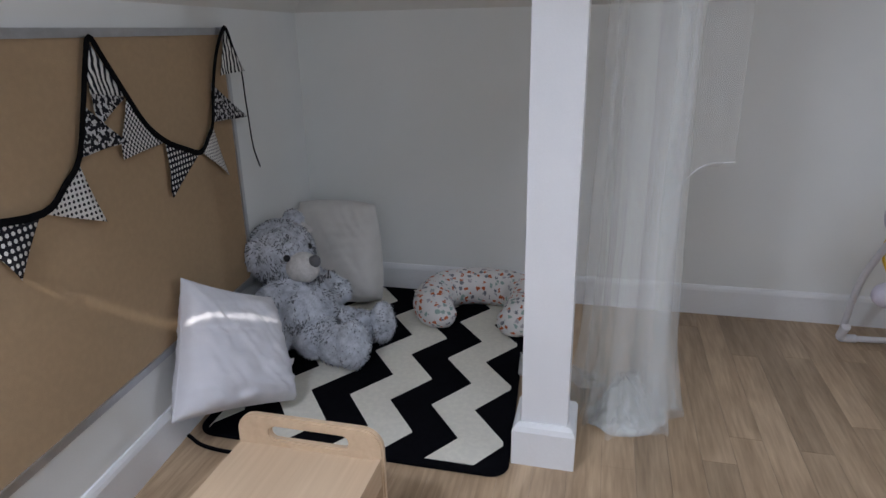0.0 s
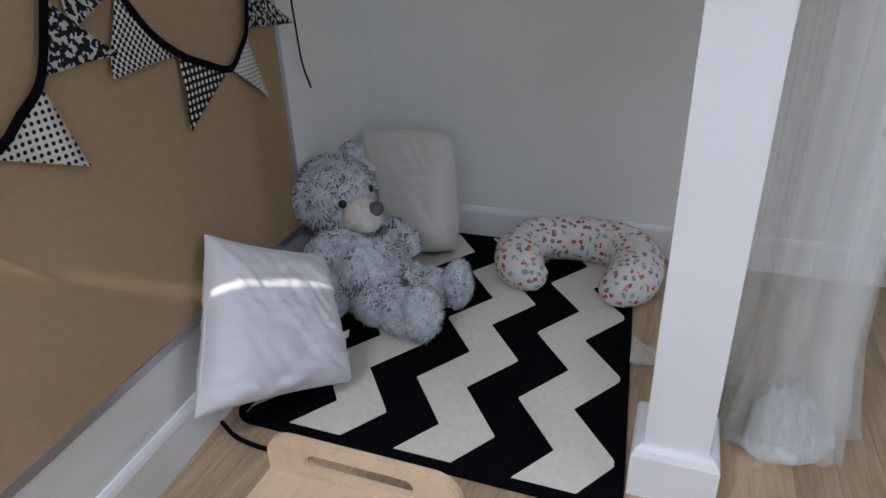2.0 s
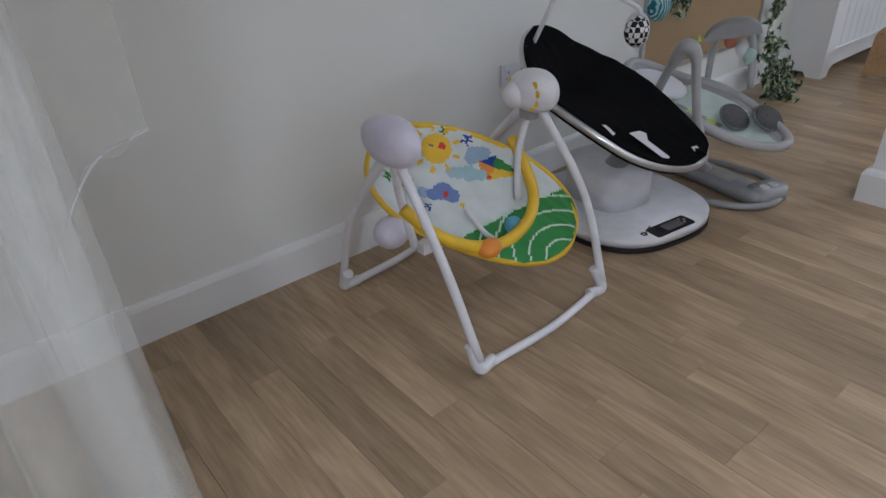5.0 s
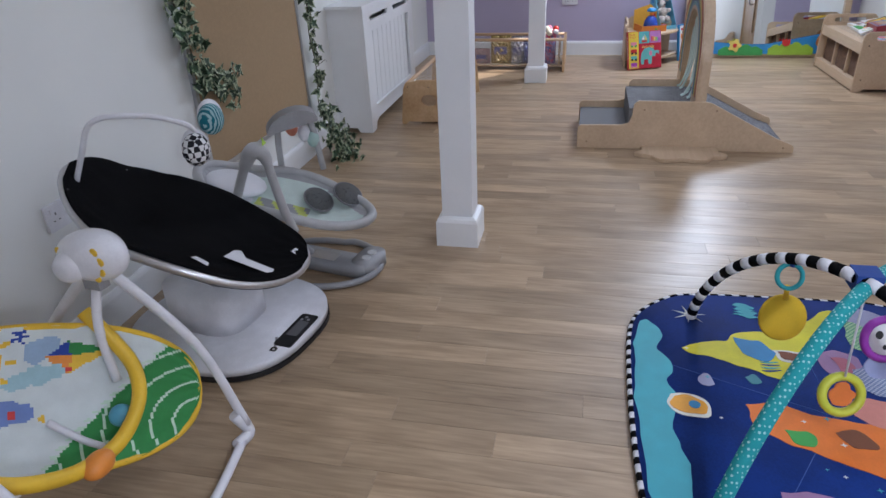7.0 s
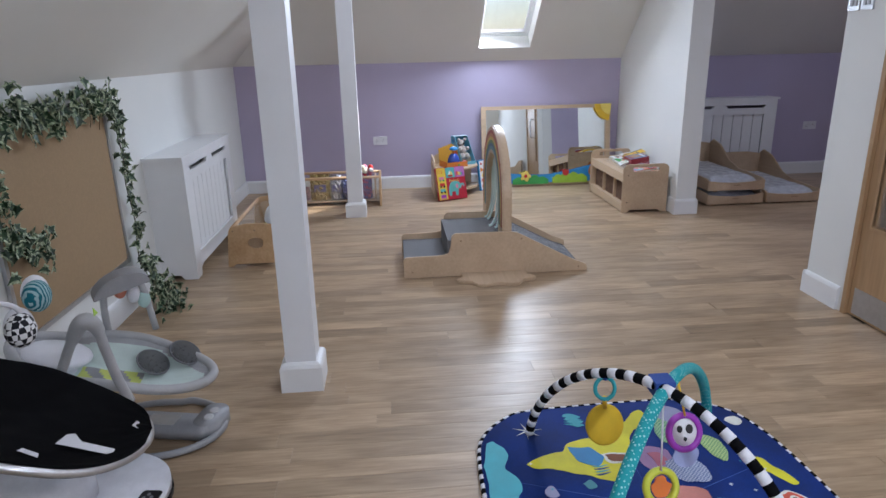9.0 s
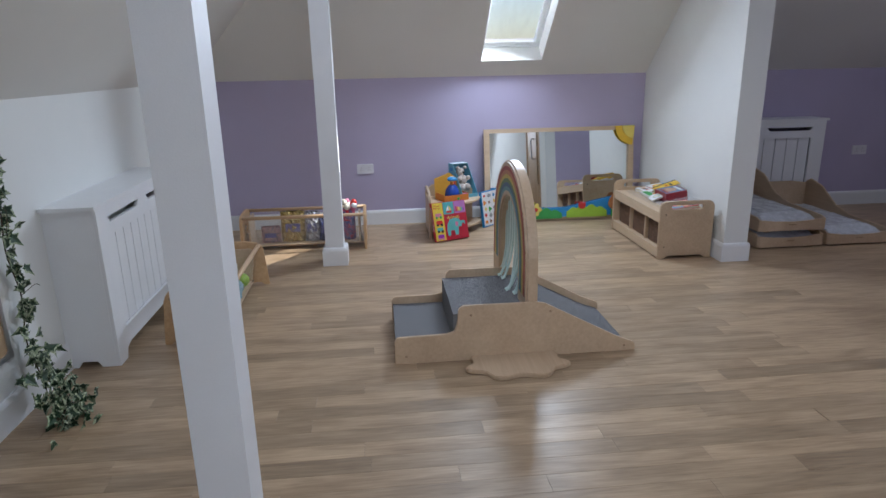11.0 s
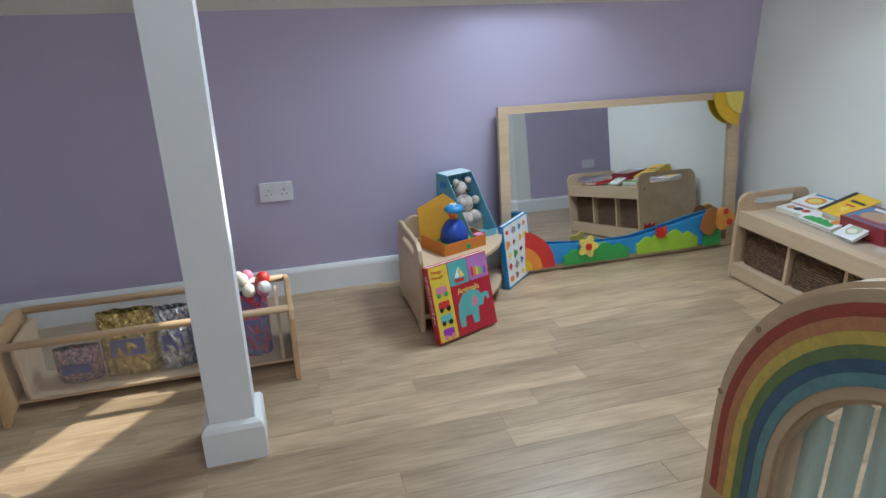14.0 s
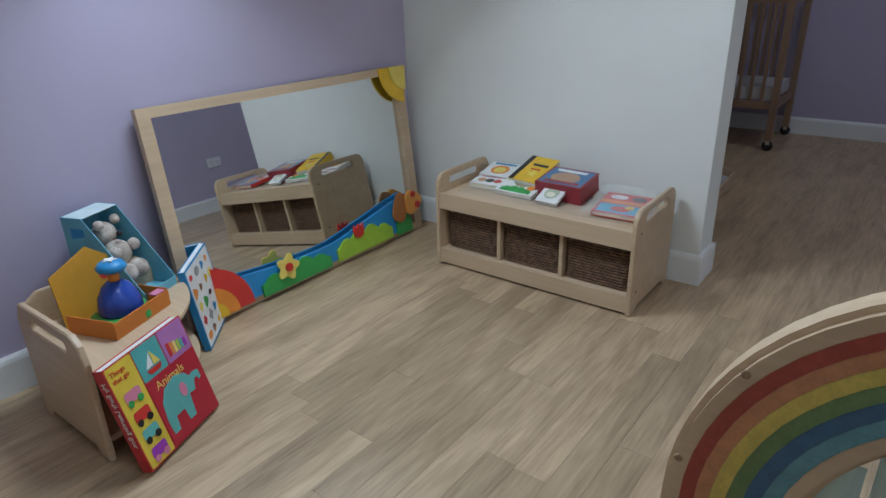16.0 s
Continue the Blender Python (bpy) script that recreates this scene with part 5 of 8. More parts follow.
fb = floor_bed(pose(5.66, -1.965, 0))
copy_thing(fb, pose(5.66, -1.965, 0.125))
copy_thing(fb, pose(5.66, -2.525, 0))

crib = thing("crib", "dark beech baby crib on castors", "crib", pose(5.70, -3.58, 0))
CL, CW = 1.15, 0.62
for x, y in ((0, 0), (CL, 0), (0, -CW), (CL, -CW)):
    part("leg", bx(x - 0.022, x + 0.022, y - 0.022, y + 0.022, 0.075, 1.08, 0.004), CRIBW, crib)
    wheel = part("castor", lathe([(0.012, -0.012), (0.036, -0.012), (0.038, -0.004), (0.038, 0.004), (0.036, 0.012), (0.012, 0.012)], 20, None, axes((x, y, 0.038), (1, 0, 0), (0, 0, 1))), BLACKP, crib, "black castor wheel")
    part("fork", bx(x - 0.014, x + 0.014, y - 0.018, y + 0.018, 0.045, 0.076, 0.003), CHROME, wheel)
for y in (0, -CW):
    for z in (0.33, 1.05):
        part("rail", bx(0.022, CL - 0.022, y - 0.012, y + 0.012, z - 0.03, z + 0.02, 0.004), CRIBW, crib)
    for k in range(13):
        x = 0.09 + (CL - 0.18) * k / 12
        part("bar", bx(x - 0.011, x + 0.011, y - 0.008, y + 0.008, 0.35, 1.02, 0.003, segments=1), CRIBW, crib)
for x in (0, CL):
    for z in (0.33, 1.05):
        part("rail", bx(x - 0.012, x + 0.012, -CW + 0.022, -0.022, z - 0.03, z + 0.02, 0.004), CRIBW, crib)
    part("clear_end", bx(x - 0.002, x + 0.002, -CW + 0.022, -0.022, 0.35, 1.02), PERSPEX, crib, "clear end panel")
part("mattress", bx(0.025, CL - 0.025, -CW + 0.02, -0.02, 0.36, 0.45, 0.02), mat("crib_mattress", (0.62, 0.60, 0.60), 0.5, vary=0.15, scale=12), crib, "pale mattress in film")


# ---- things: reading corner ----
def pattern_mat(name, kind, ink, ground, scale, rough=0.9, solid=False):
    """Printed cotton: dots, checks, speckle, stripes or mixed motifs over a ground."""
    m = bpy.data.materials.new(name)
    m.use_nodes = True
    n, l = m.node_tree.nodes, m.node_tree.links
    b = n["Principled BSDF"]
    src = n.new("ShaderNodeTexCoord")
    tc = n.new("ShaderNodeMapping")
    tc.inputs["Scale"].default_value = (1, 1, 1 if kind == "motifs" or solid else 0)
    l.new(src.outputs["Object"], tc.inputs["Vector"])
    mix = n.new("ShaderNodeMix")
    mix.data_type = "RGBA"
    mix.inputs["A"].default_value, mix.inputs["B"].default_value = (*ground, 1), (*ink, 1)
    ramp = n.new("ShaderNodeValToRGB")
    ramp.color_ramp.interpolation = "CONSTANT"
    lo, hi = ramp.color_ramp.elements
    lo.color, hi.color = (1, 1, 1, 1), (0, 0, 0, 1)
    if kind in ("dots", "motifs"):
        t = n.new("ShaderNodeTexVoronoi")
        t.inputs["Scale"].default_value = scale
        t.inputs["Randomness"].default_value = 0.0 if kind == "dots" else 0.75
        l.new(tc.outputs["Vector"], t.inputs["Vector"])
        l.new(t.outputs["Distance"], ramp.inputs[0])
        hi.position = 0.30 if kind == "dots" else 0.36
        if kind == "motifs":
            nz = n.new("ShaderNodeTexNoise")
            nz.inputs["Scale"].default_value = scale * 2.6
            l.new(tc.outputs["Vector"], nz.inputs["Vector"])
            ad = n.new("ShaderNodeMath")
            ad.operation = "MULTIPLY_ADD"
            ad.inputs[1].default_value = 0.9
            l.new(nz.outputs["Fac"], ad.inputs[0])
            sb = n.new("ShaderNodeMath")
            sb.operation = "SUBTRACT"
            sb.inputs[1].default_value = 0.45
            l.new(t.outputs["Distance"], ad.inputs[2])
            l.new(ad.outputs[0], sb.inputs[0])
            l.new(sb.outputs[0], ramp.inputs[0])
            sep = n.new("ShaderNodeSeparateColor")
            l.new(t.outputs["Color"], sep.inputs[0])
            pick = n.new("ShaderNodeValToRGB")
            pick.color_ramp.interpolation = "CONSTANT"
            e = pick.color_ramp.elements
            e[0].color, e[1].color = (0.50, 0.13, 0.05, 1), (0.20, 0.21, 0.23, 1)
            e[1].position = 0.38
            q = e.new(0.66)
            q.color = (0.30, 0.40, 0.36, 1)
            q = e.new(0.84)
            q.color = (0.42, 0.40, 0.42, 1)
            l.new(sep.outputs[0], pick.inputs[0])
            l.new(pick.outputs[0], mix.inputs["B"])
    elif kind == "speckle":
        t = n.new("ShaderNodeTexNoise")
        t.inputs["Scale"].default_value, t.inputs["Detail"].default_value = scale, 1.0
        l.new(tc.outputs["Vector"], t.inputs["Vector"])
        l.new(t.outputs["Fac"], ramp.inputs[0])
        hi.position = 0.52
    elif kind == "check":
        t = n.new("ShaderNodeTexChecker")
        t.inputs["Scale"].default_value = scale
        l.new(tc.outputs["Vector"], t.inputs["Vector"])
        l.new(t.outputs["Fac"], ramp.inputs[0])
        hi.position = 0.5
    else:
        t = n.new("ShaderNodeTexWave")
        t.inputs["Scale"].default_value, t.inputs["Distortion"].default_value, t.inputs["Detail Scale"].default_value = scale, 5.0, 1.2
        l.new(tc.outputs["Vector"], t.inputs["Vector"])
        l.new(t.outputs["Fac"], ramp.inputs[0])
        hi.position = 0.5
    l.new(ramp.outputs[0], mix.inputs["Factor"])
    l.new(mix.outputs["Result"], b.inputs["Base Color"])
    b.inputs["Roughness"].default_value = rough
    b.inputs["Specular IOR Level"].default_value = 0.2
    weave = n.new("ShaderNodeTexNoise")
    weave.inputs["Scale"].default_value = 700
    bp = n.new("ShaderNodeBump")
    bp.inputs["Strength"].default_value, bp.inputs["Distance"].default_value = 0.3, 0.001
    l.new(weave.outputs["Fac"], bp.inputs["Height"])
    l.new(bp.outputs[0], b.inputs["Normal"])
    return m


INK, LINEN = (0.012, 0.012, 0.016), (0.66, 0.65, 0.62)
wall_m = axes((west(0), 0, 0), (-0.102, 1, 0), (0, 0, 1))


def pin_board(m, x0, x1, z0, z1, label):
    o = thing("pin_board", label, "pin board", m)
    part("cork", bx(x0 + 0.02, x1 - 0.02, z0 + 0.02, z1 - 0.02, 0.001, 0.012), CORK, o)
    for a, b, c, d in ((x0, x1, z1 - 0.022, z1), (x0, x1, z0, z0 + 0.022), (x0, x0 + 0.022, z0 + 0.022, z1 - 0.022), (x1 - 0.022, x1, z0 + 0.022, z1 - 0.022)):
        part("frame_rail", bx(a, b, c, d, 0.001, 0.018, 0.003), ALU, o)
    for a, b in ((x0, z0), (x1, z0), (x0, z1), (x1, z1)):
        part("corner_cap", bx(a - 0.002 if a == x0 else a - 0.03, a + 0.03 if a == x0 else a + 0.002, b - 0.002 if b == z0 else b - 0.03, b + 0.03 if b == z0 else b + 0.002, 0.0, 0.0195, 0.004), ALU, o)
    return o


K = math.hypot(1, 0.102)
pin_board(wall_m, 0.35, 2.195 * K, 0.298, 1.222, "large brown cork pin board in an aluminium frame")

# bunting of printed triangles on black tape
bunting = thing("bunting", "black and white printed fabric bunting hung on the pin board", "bunting", wall_m)
DOTB = pattern_mat("black_polka_cotton", "dots", LINEN, INK, 62)
DOTW = pattern_mat("white_polka_cotton", "dots", INK, LINEN, 75)
DOTW2 = pattern_mat("white_pin_dot_cotton", "dots", (0.2, 0.2, 0.21), LINEN, 95)
SPECK = pattern_mat("speckled_cotton", "speckle", INK, (0.5, 0.5, 0.5), 85)
CHECK = pattern_mat("small_check_cotton", "check", INK, LINEN, 120)
ZEBRA = pattern_mat("zebra_cotton", "stripes", INK, LINEN, 16)
flags = [([(1.06, 0.865), (1.243, 0.842), (1.143, 0.725)], DOTB), ([(1.25, 0.837), (1.385, 0.925), (1.424, 0.769)], DOTW), ([(1.44, 1.05), (1.39, 0.932), (1.557, 0.942)], SPECK), ([(1.606, 1.053), (1.745, 0.91), (1.537, 0.901)], CHECK), ([(1.75, 0.91), (1.93, 0.847), (1.738, 0.747)], DOTB), ([(1.937, 0.85), (2.03, 0.925), (2.096, 0.737)], DOTW2), ([(2.06, 1.05), (2.033, 0.928), (2.28, 0.915)], SPECK), ([(2.194, 1.215), (2.13, 1.07), (2.285, 1.076)], ZEBRA), ([(1.502, 1.185), (1.604, 1.053), (1.452, 1.075)], ZEBRA), ([(1.47, 1.09), (1.60, 1.05), (1.48, 1.0)], SPECK)]
for k, (tri, mt) in enumerate(flags):
    a, b, c = [Vector((p[0] * K - 0.018, p[1])) for p in tri]
    if (b - a).cross(c - a) < 0:
        a, b = b, a
    bm = bmesh.new()
    n = 8
    rows_ = []
    for i in range(n + 1):
        row = []
        for j in range(n + 1 - i):
            u, v = i / n, j / n
            p = a + (b - a) * v + (c - a) * u
            row.append(bm.verts.new((p.x, p.y, 0.024 + 0.007 * u * math.sin(6 * v + k) + 0.010 * u * u)))
        rows_.append(row)
    for i in range(n):
        for j in range(len(rows_[i]) - 1):
            bm.faces.new((rows_[i][j], rows_[i][j + 1], rows_[i + 1][j]))
            if j + 1 < len(rows_[i + 1]):
                bm.faces.new((rows_[i][j + 1], rows_[i + 1][j + 1], rows_[i + 1][j]))
    got = bmesh.ops.extrude_face_region(bm, geom=list(bm.faces), use_keep_orig=True)
    bmesh.ops.translate(bm, vec=(0, 0, 0.0012), verts=[g for g in got["geom"] if isinstance(g, bmesh.types.BMVert)])
    part("flag", bm, mt, bunting, "", True)
tape = [(0.90, 0.91), (1.06, 0.867), (1.245, 0.84), (1.33, 0.885), (1.39, 0.935), (1.44, 1.055), (1.475, 1.15), (1.502, 1.20), (1.54, 1.15), (1.606, 1.055), (1.67, 0.97), (1.75, 0.912), (1.84, 0.875), (1.932, 0.848), (1.99, 0.885), (2.033, 0.93), (2.07, 1.05), (2.12, 1.15), (2.194, 1.222), (2.235, 1.16), (2.283, 1.076), (2.29, 0.99), (2.297, 0.915), (2.31, 0.80), (2.35, 0.715)]
pts = spline([(x * K - 0.018, z, 0.026) for x, z in tape], 4)
bm = bmesh.new()
prev = None
for k, p in enumerate(pts):
    q = pts[min(k + 1, len(pts) - 1)] - pts[max(k - 1, 0)]
    nrm = Vector((-q.y, q.x, 0)).normalized() * (0.0085 if k < len(pts) - 18 else 0.004)
    row = [bm.verts.new(p + nrm), bm.verts.new(p - nrm), bm.verts.new(p - nrm + Vector((0, 0, 0.002))), bm.verts.new(p + nrm + Vector((0, 0, 0.002)))]
    if prev:
        for s in range(4):
            bm.faces.new((prev[s], prev[(s + 1) % 4], row[(s + 1) % 4], row[s]))
    prev = row
part("tape", bm, BLACK, bunting, "black binding tape")


# chevron rug
def rug():
    o = thing("rug", "black and cream chevron rug in the reading corner", "rug", pose(0, 0, 0))
    x_l, x_r, y_f, y_b = -1.205, -0.205, 1.625, 2.895

    def lean(y):
        return -0.07 * (y - 1.77)

    def tri(y):
        u = ((y - 1.77) / 0.322) % 1.0
        return 1 - 4 * u if u < 0.5 else 4 * u - 3
    bm = bmesh.new()
    # body with rounded corners and a bound edge
    out = [(x + lean(y), y) for x, y in rrect(x_l, x_r, y_f, y_b, 0.06, 6)]
    part("backing", slab(out, (), 0.010, 0.003, X((0, 0, 0.0008))), RUGB, o, "black bound edge")
    ys = [y_f + 0.03 + (y_b - y_f - 0.05) * k / 150 for k in range(151)]

    def edge(k, y):
        x = -0.428 + 0.1465 * k + 0.0585 * tri(y) + lean(y)
        return min(max(x, x_l + 0.035 + lean(y)), x_r - 0.025 + lean(y))
    for k in range(-6, 1, 2):
        bm = bmesh.new()
        prev = None
        for y in ys:
            a, b = edge(k, y), max(edge(k + 1, y), edge(k, y) + 0.0008)
            row = [bm.verts.new(p) for p in ((a, y, 0.0105), (b, y, 0.0105), (b, y, 0.0128), (a, y, 0.0128))]
            if prev:
                for q in range(4):
                    bm.faces.new((prev[q], prev[(q + 1) % 4], row[(q + 1) % 4], row[q]))
            else:
                bm.faces.new(row)
            prev = row
        bm.faces.new(prev)
        part("cream_chevron", bm, RUGW, o, "cream zigzag pile")
    bm = tube(spline([(-1.20, 1.60, 0.012), (-1.12, 1.565, 0.010), (-1.0, 1.56, 0.008), (-0.9, 1.60, 0.008)], 6), 0.006, 6)
    part("binding", bm, RUGB, o)


rug()


# cushions
def propped(name, label, corners, t, material, seed, category, creases, bow=0.05, round_off=0.0):
    """A stuffed square between four corners (foot, foot, head, head): slack edges, pulled creases, a piped seam."""
    a, b, c, d = [Vector(q) for q in corners]
    nrm = (b - a).cross(d - a).normalized()
    o = thing(name, label, category)
    bm = bmesh.new()
    n = 44

    def at(u, v, side):
        pu, pv = u * (1 - bow * (1 - v * v)), v * (1 - bow * (1 - u * u))
        if round_off:
            k = 1 - round_off * (u * v) ** 2
            pu, pv = pu * k, pv * k
        i, j = (pu + 1) / 2, (pv + 1) / 2
        p = (a * (1 - i) + b * i) * (1 - j) + (d * (1 - i) + c * i) * j
        puff = (max(0, 1 - u ** 4) * max(0, 1 - v ** 4)) ** 0.5
        near_edge = 1 - min(1, (1 - max(abs(u), abs(v))) * 2.2)
        wr = creases * (noise.noise((u * 2.2 + seed, v * 8, side)) + 0.8 * noise.noise((u * 9 + v * 6, v * 2, seed)))
        wr += creases * 0.9 * near_edge * noise.noise((u * 15 + v * 15, (u - v) * 2, seed + side))
        sag = 1 - 0.22 * v
        return p + nrm * (side * (puff * t / 2 * sag + 0.002) + wr * puff ** 0.6)
    grids = []
    for side in (1, -1):
        g = [[bm.verts.new(at(i / n * 2 - 1, j / n * 2 - 1, side)) for j in range(n + 1)] for i in range(n + 1)]
        grids.append(g)
        for i in range(n):
            for j in range(n):
                bm.faces.new((g[i][j], g[i + 1][j], g[i + 1][j + 1], g[i][j + 1])).smooth = True
    A, B = grids
    rim = [(i, 0) for i in range(n)] + [(n, j) for j in range(n)] + [(n - i, n) for i in range(n)] + [(0, n - j) for j in range(n)]
    for k in range(len(rim)):
        p, q = rim[k], rim[(k + 1) % len(rim)]
        bm.faces.new((A[p[0]][p[1]], A[q[0]][q[1]], B[q[0]][q[1]], B[p[0]][p[1]])).smooth = True
    seam = [(A[p][q].co + B[p][q].co) / 2 for p, q in rim]
    part("cover", bm, material, o)
    part("seam", tube(seam, 0.0028, 5, True), material, o)
    return o


wp = propped("pillow", "white cotton pillow propped against the pin board wall", ((-1.125, 1.455, 0.165), (-0.950, 1.835, 0.03), (-1.086, 1.99, 0.325), (-1.187, 1.669, 0.516)), 0.17, CLOTHW, 3.0, "pillow", 0.013)
part("care_label", bx(-0.012, 0.012, -0.001, 0.001, -0.03, 0.0, 0, pose(-0.985, 1.90, 0.145, 20, 0, 60)), WHITE, wp)
propped("cushion", "oatmeal cotton cushion leaning on the white wall", ((-1.36, 2.63, 0.02), (-0.91, 2.67, 0.02), (-0.97, 2.79, 0.475), (-1.345, 2.74, 0.485)), 0.24, CLOTHG, 7.0, "cushion", 0.006, 0.02, 0.09)

# nursing pillow: a stuffed C
path = spline([(-0.555, 2.475, 0.075), (-0.635, 2.53, 0.082), (-0.672, 2.63, 0.088), (-0.645, 2.74, 0.09), (-0.56, 2.80, 0.09), (-0.45, 2.812, 0.09), (-0.34, 2.79, 0.09), (-0.275, 2.71, 0.09), (-0.262, 2.60, 0.088), (-0.29, 2.51, 0.082), (-0.355, 2.455, 0.075)], 6)
nn = len(path)
rad = [0.088 * min(1.0, 0.25 + 1.9 * math.sqrt(min(k, nn - 1 - k) / nn * 1.2)) for k in range(nn)]
bm = tube(path, rad, 18)
for v in bm.verts:
    d = noise.noise(v.co * 22) * 0.004
    v.co.z = max(0.0135, v.co.z * 0.96 + d)
npil = part("nursing_pillow", bm, pattern_mat("woodland_print_cotton", "motifs", (0.5, 0.13, 0.05), (0.72, 0.70, 0.68), 40), None, "", True)
tagged(npil, "white nursing pillow printed with small woodland motifs", "nursing pillow")

# teddy bear: one furry mesh of stuffed lobes, its pile in pale and charcoal tufts
bear = bmesh.new()
rng = random.Random(21)
lobes = [((-1.11, 2.245, 0.165), (0.155, 0.165, 0.155), 0), ((-1.14, 2.265, 0.26), (0.12, 0.135, 0.10), 0), ((-1.20, 2.285, 0.385), (0.135, 0.142, 0.13), 0), ((-1.145, 2.25, 0.355), (0.09, 0.095, 0.085), 0),
         ((-1.255, 2.175, 0.40), (0.048, 0.034, 0.062), 0), ((-1.185, 2.385, 0.485), (0.045, 0.034, 0.05), 0),
         ((-1.175, 2.12, 0.225), (0.065, 0.055, 0.085), 0), ((-1.14, 2.085, 0.13), (0.06, 0.052, 0.085), 0), ((-1.045, 2.345, 0.235), (0.07, 0.05, 0.062), 0), ((-0.995, 2.36, 0.205), (0.05, 0.045, 0.055), 0),
         ((-1.00, 2.155, 0.10), (0.115, 0.085, 0.088), 0), ((-0.91, 2.125, 0.092), (0.10, 0.074, 0.078), 0), ((-0.842, 2.105, 0.108), (0.062, 0.074, 0.094), 0),
         ((-0.98, 2.28, 0.095), (0.12, 0.075, 0.080), 0), ((-0.88, 2.295, 0.09), (0.10, 0.066, 0.070), 0), ((-0.795, 2.30, 0.112), (0.050, 0.066, 0.086), 0),
         ((-1.075, 2.212, 0.362), (0.066, 0.066, 0.056), 1), ((-1.052, 2.20, 0.352), (0.050, 0.052, 0.044), 1), ((-1.018, 2.208, 0.388), (0.024, 0.028, 0.024), 2), ((-1.113, 2.172, 0.405), (0.013, 0.013, 0.014), 3), ((-1.075, 2.285, 0.418), (0.012, 0.012, 0.013), 3)]
for c, rr, mi in lobes:
    ball(c, *rr, u=20 if mi == 0 else 16, v=14 if mi == 0 else 11, bm=bear, mi=mi)
for v in bear.verts:
    v.co += Vector((1, 1, 1)) * noise.noise(v.co * 22) * 0.003
    v.co.z = max(v.co.z, 0.014)


def inside_any(p, own):
    for c2, r2, m2 in lobes:
        if c2 is own:
            continue
        q = (p.x - c2[0]) / r2[0], (p.y - c2[1]) / r2[1], (p.z - c2[2]) / r2[2]
        if q[0] ** 2 + q[1] ** 2 + q[2] ** 2 < (1.02 if m2 else 0.9):
            return True
    return False


for c, rr, mi in lobes:
    if mi:
        continue
    area = rr[0] * rr[1] + rr[1] * rr[2] + rr[0] * rr[2]
    for _k in range(int(area * 62000)):
        z, a = rng.uniform(-0.8, 1), rng.uniform(0, 2 * math.pi)
        d = Vector((math.sqrt(1 - z * z) * math.cos(a), math.sqrt(1 - z * z) * math.sin(a), z))
        p = Vector(c) + Vector((d.x * rr[0], d.y * rr[1], d.z * rr[2]))
        if p.z < 0.016 or inside_any(p, c):
            continue
        nrm = Vector((d.x / rr[0], d.y / rr[1], d.z / rr[2])).normalized()
        comb = Vector((noise.noise(p * 14), noise.noise(p * 14 + Vector((7, 0, 0))), noise.noise(p * 14 + Vector((0, 9, 0))) - 0.45))
        comb = (comb - nrm * comb.dot(nrm)) * 0.020
        tip = p + nrm * rng.uniform(0.003, 0.008) + comb + Vector((rng.uniform(-1, 1), rng.uniform(-1, 1), rng.uniform(-1, 1))) * 0.004
        tip.z = max(tip.z, 0.014)
        side = nrm.cross(tip - p)
        if side.length < 1e-6:
            continue
        side = side.normalized() * rng.uniform(0.0016, 0.0030)
        q = [bear.verts.new(x) for x in (p - side - nrm * 0.001, p + side - nrm * 0.001, tip)]
        f = bear.faces.new(q)
        f.smooth = False
        dark = noise.noise(p * 16) + 0.6 * noise.noise(p * 45) + (0.16 if c[2] > 0.34 else -0.02)
        f.material_index = 5 if dark + rng.uniform(-0.3, 0.3) > 0.12 else 0
for h in (1, -1):
    bow_v = [bear.verts.new(p) for p in ((-1.012, 2.235, 0.305), (-1.000, 2.235 + 0.050 * h, 0.327), (-0.994, 2.235 + 0.056 * h, 0.290))]
    bear.faces.new(bow_v).material_index = 4
ball((-1.01, 2.235, 0.306), 0.014, 0.014, 0.016, 10, 8, bear, None, 4)
tag_v = [bear.verts.new(p) for p in ((-1.150, 2.35, 0.475), (-1.110, 2.36, 0.440), (-1.092, 2.375, 0.455), (-1.132, 2.365, 0.492))]
bear.faces.new(tag_v).material_index = 1
FUR = mat("silver_fur", (0.66, 0.69, 0.75), 0.95, second=(0.40, 0.43, 0.48), scale=40, fine=190, bump=0.2, spec=0.1, spread=(0.36, 0.60), sheen=0.2)
FURD = mat("charcoal_fur_tips", (0.20, 0.21, 0.235), 0.95, second=(0.07, 0.073, 0.08), scale=60, fine=190, bump=0.2, spec=0.1, spread=(0.36, 0.60))
BOW = pattern_mat("striped_ribbon", "stripes", (0.02, 0.02, 0.03), (0.4, 0.4, 0.42), 60)
bo = part("teddy_bear", bear, [FUR, PLUSH, plain("grey_nose", (0.12, 0.12, 0.13), 0.7), BLACKP, BOW, FURD])
tagged(bo, "large grey flecked teddy bear slumped in the corner", "teddy bear")

# low ply bench beside the rug, its end panel towards the rug
lb, _w = low_bench(pose(-0.815, 0.43, 0), 0.90, 0.37, "birch ply bench with a hand slot beside the rug", 0.265, 0.345)
lb.matrix_basis = pose(-0.437, 0.42, 0, 0, 0, 90)
for y in (0.30,):
    part("knob_hole", lathe([(0.010, 0), (0.010, 0.001)], 14, None, axes((0.9003, 0.325, 0.305), (0, 1, 0), (0, 0, 1))), BIRCH_EDGE, lb)

# net canopy hanging to the floor beside the post
canopy = thing("net_canopy", "white net canopy hanging to the floor in soft folds", "canopy", pose(0.125, 2.03, 0))


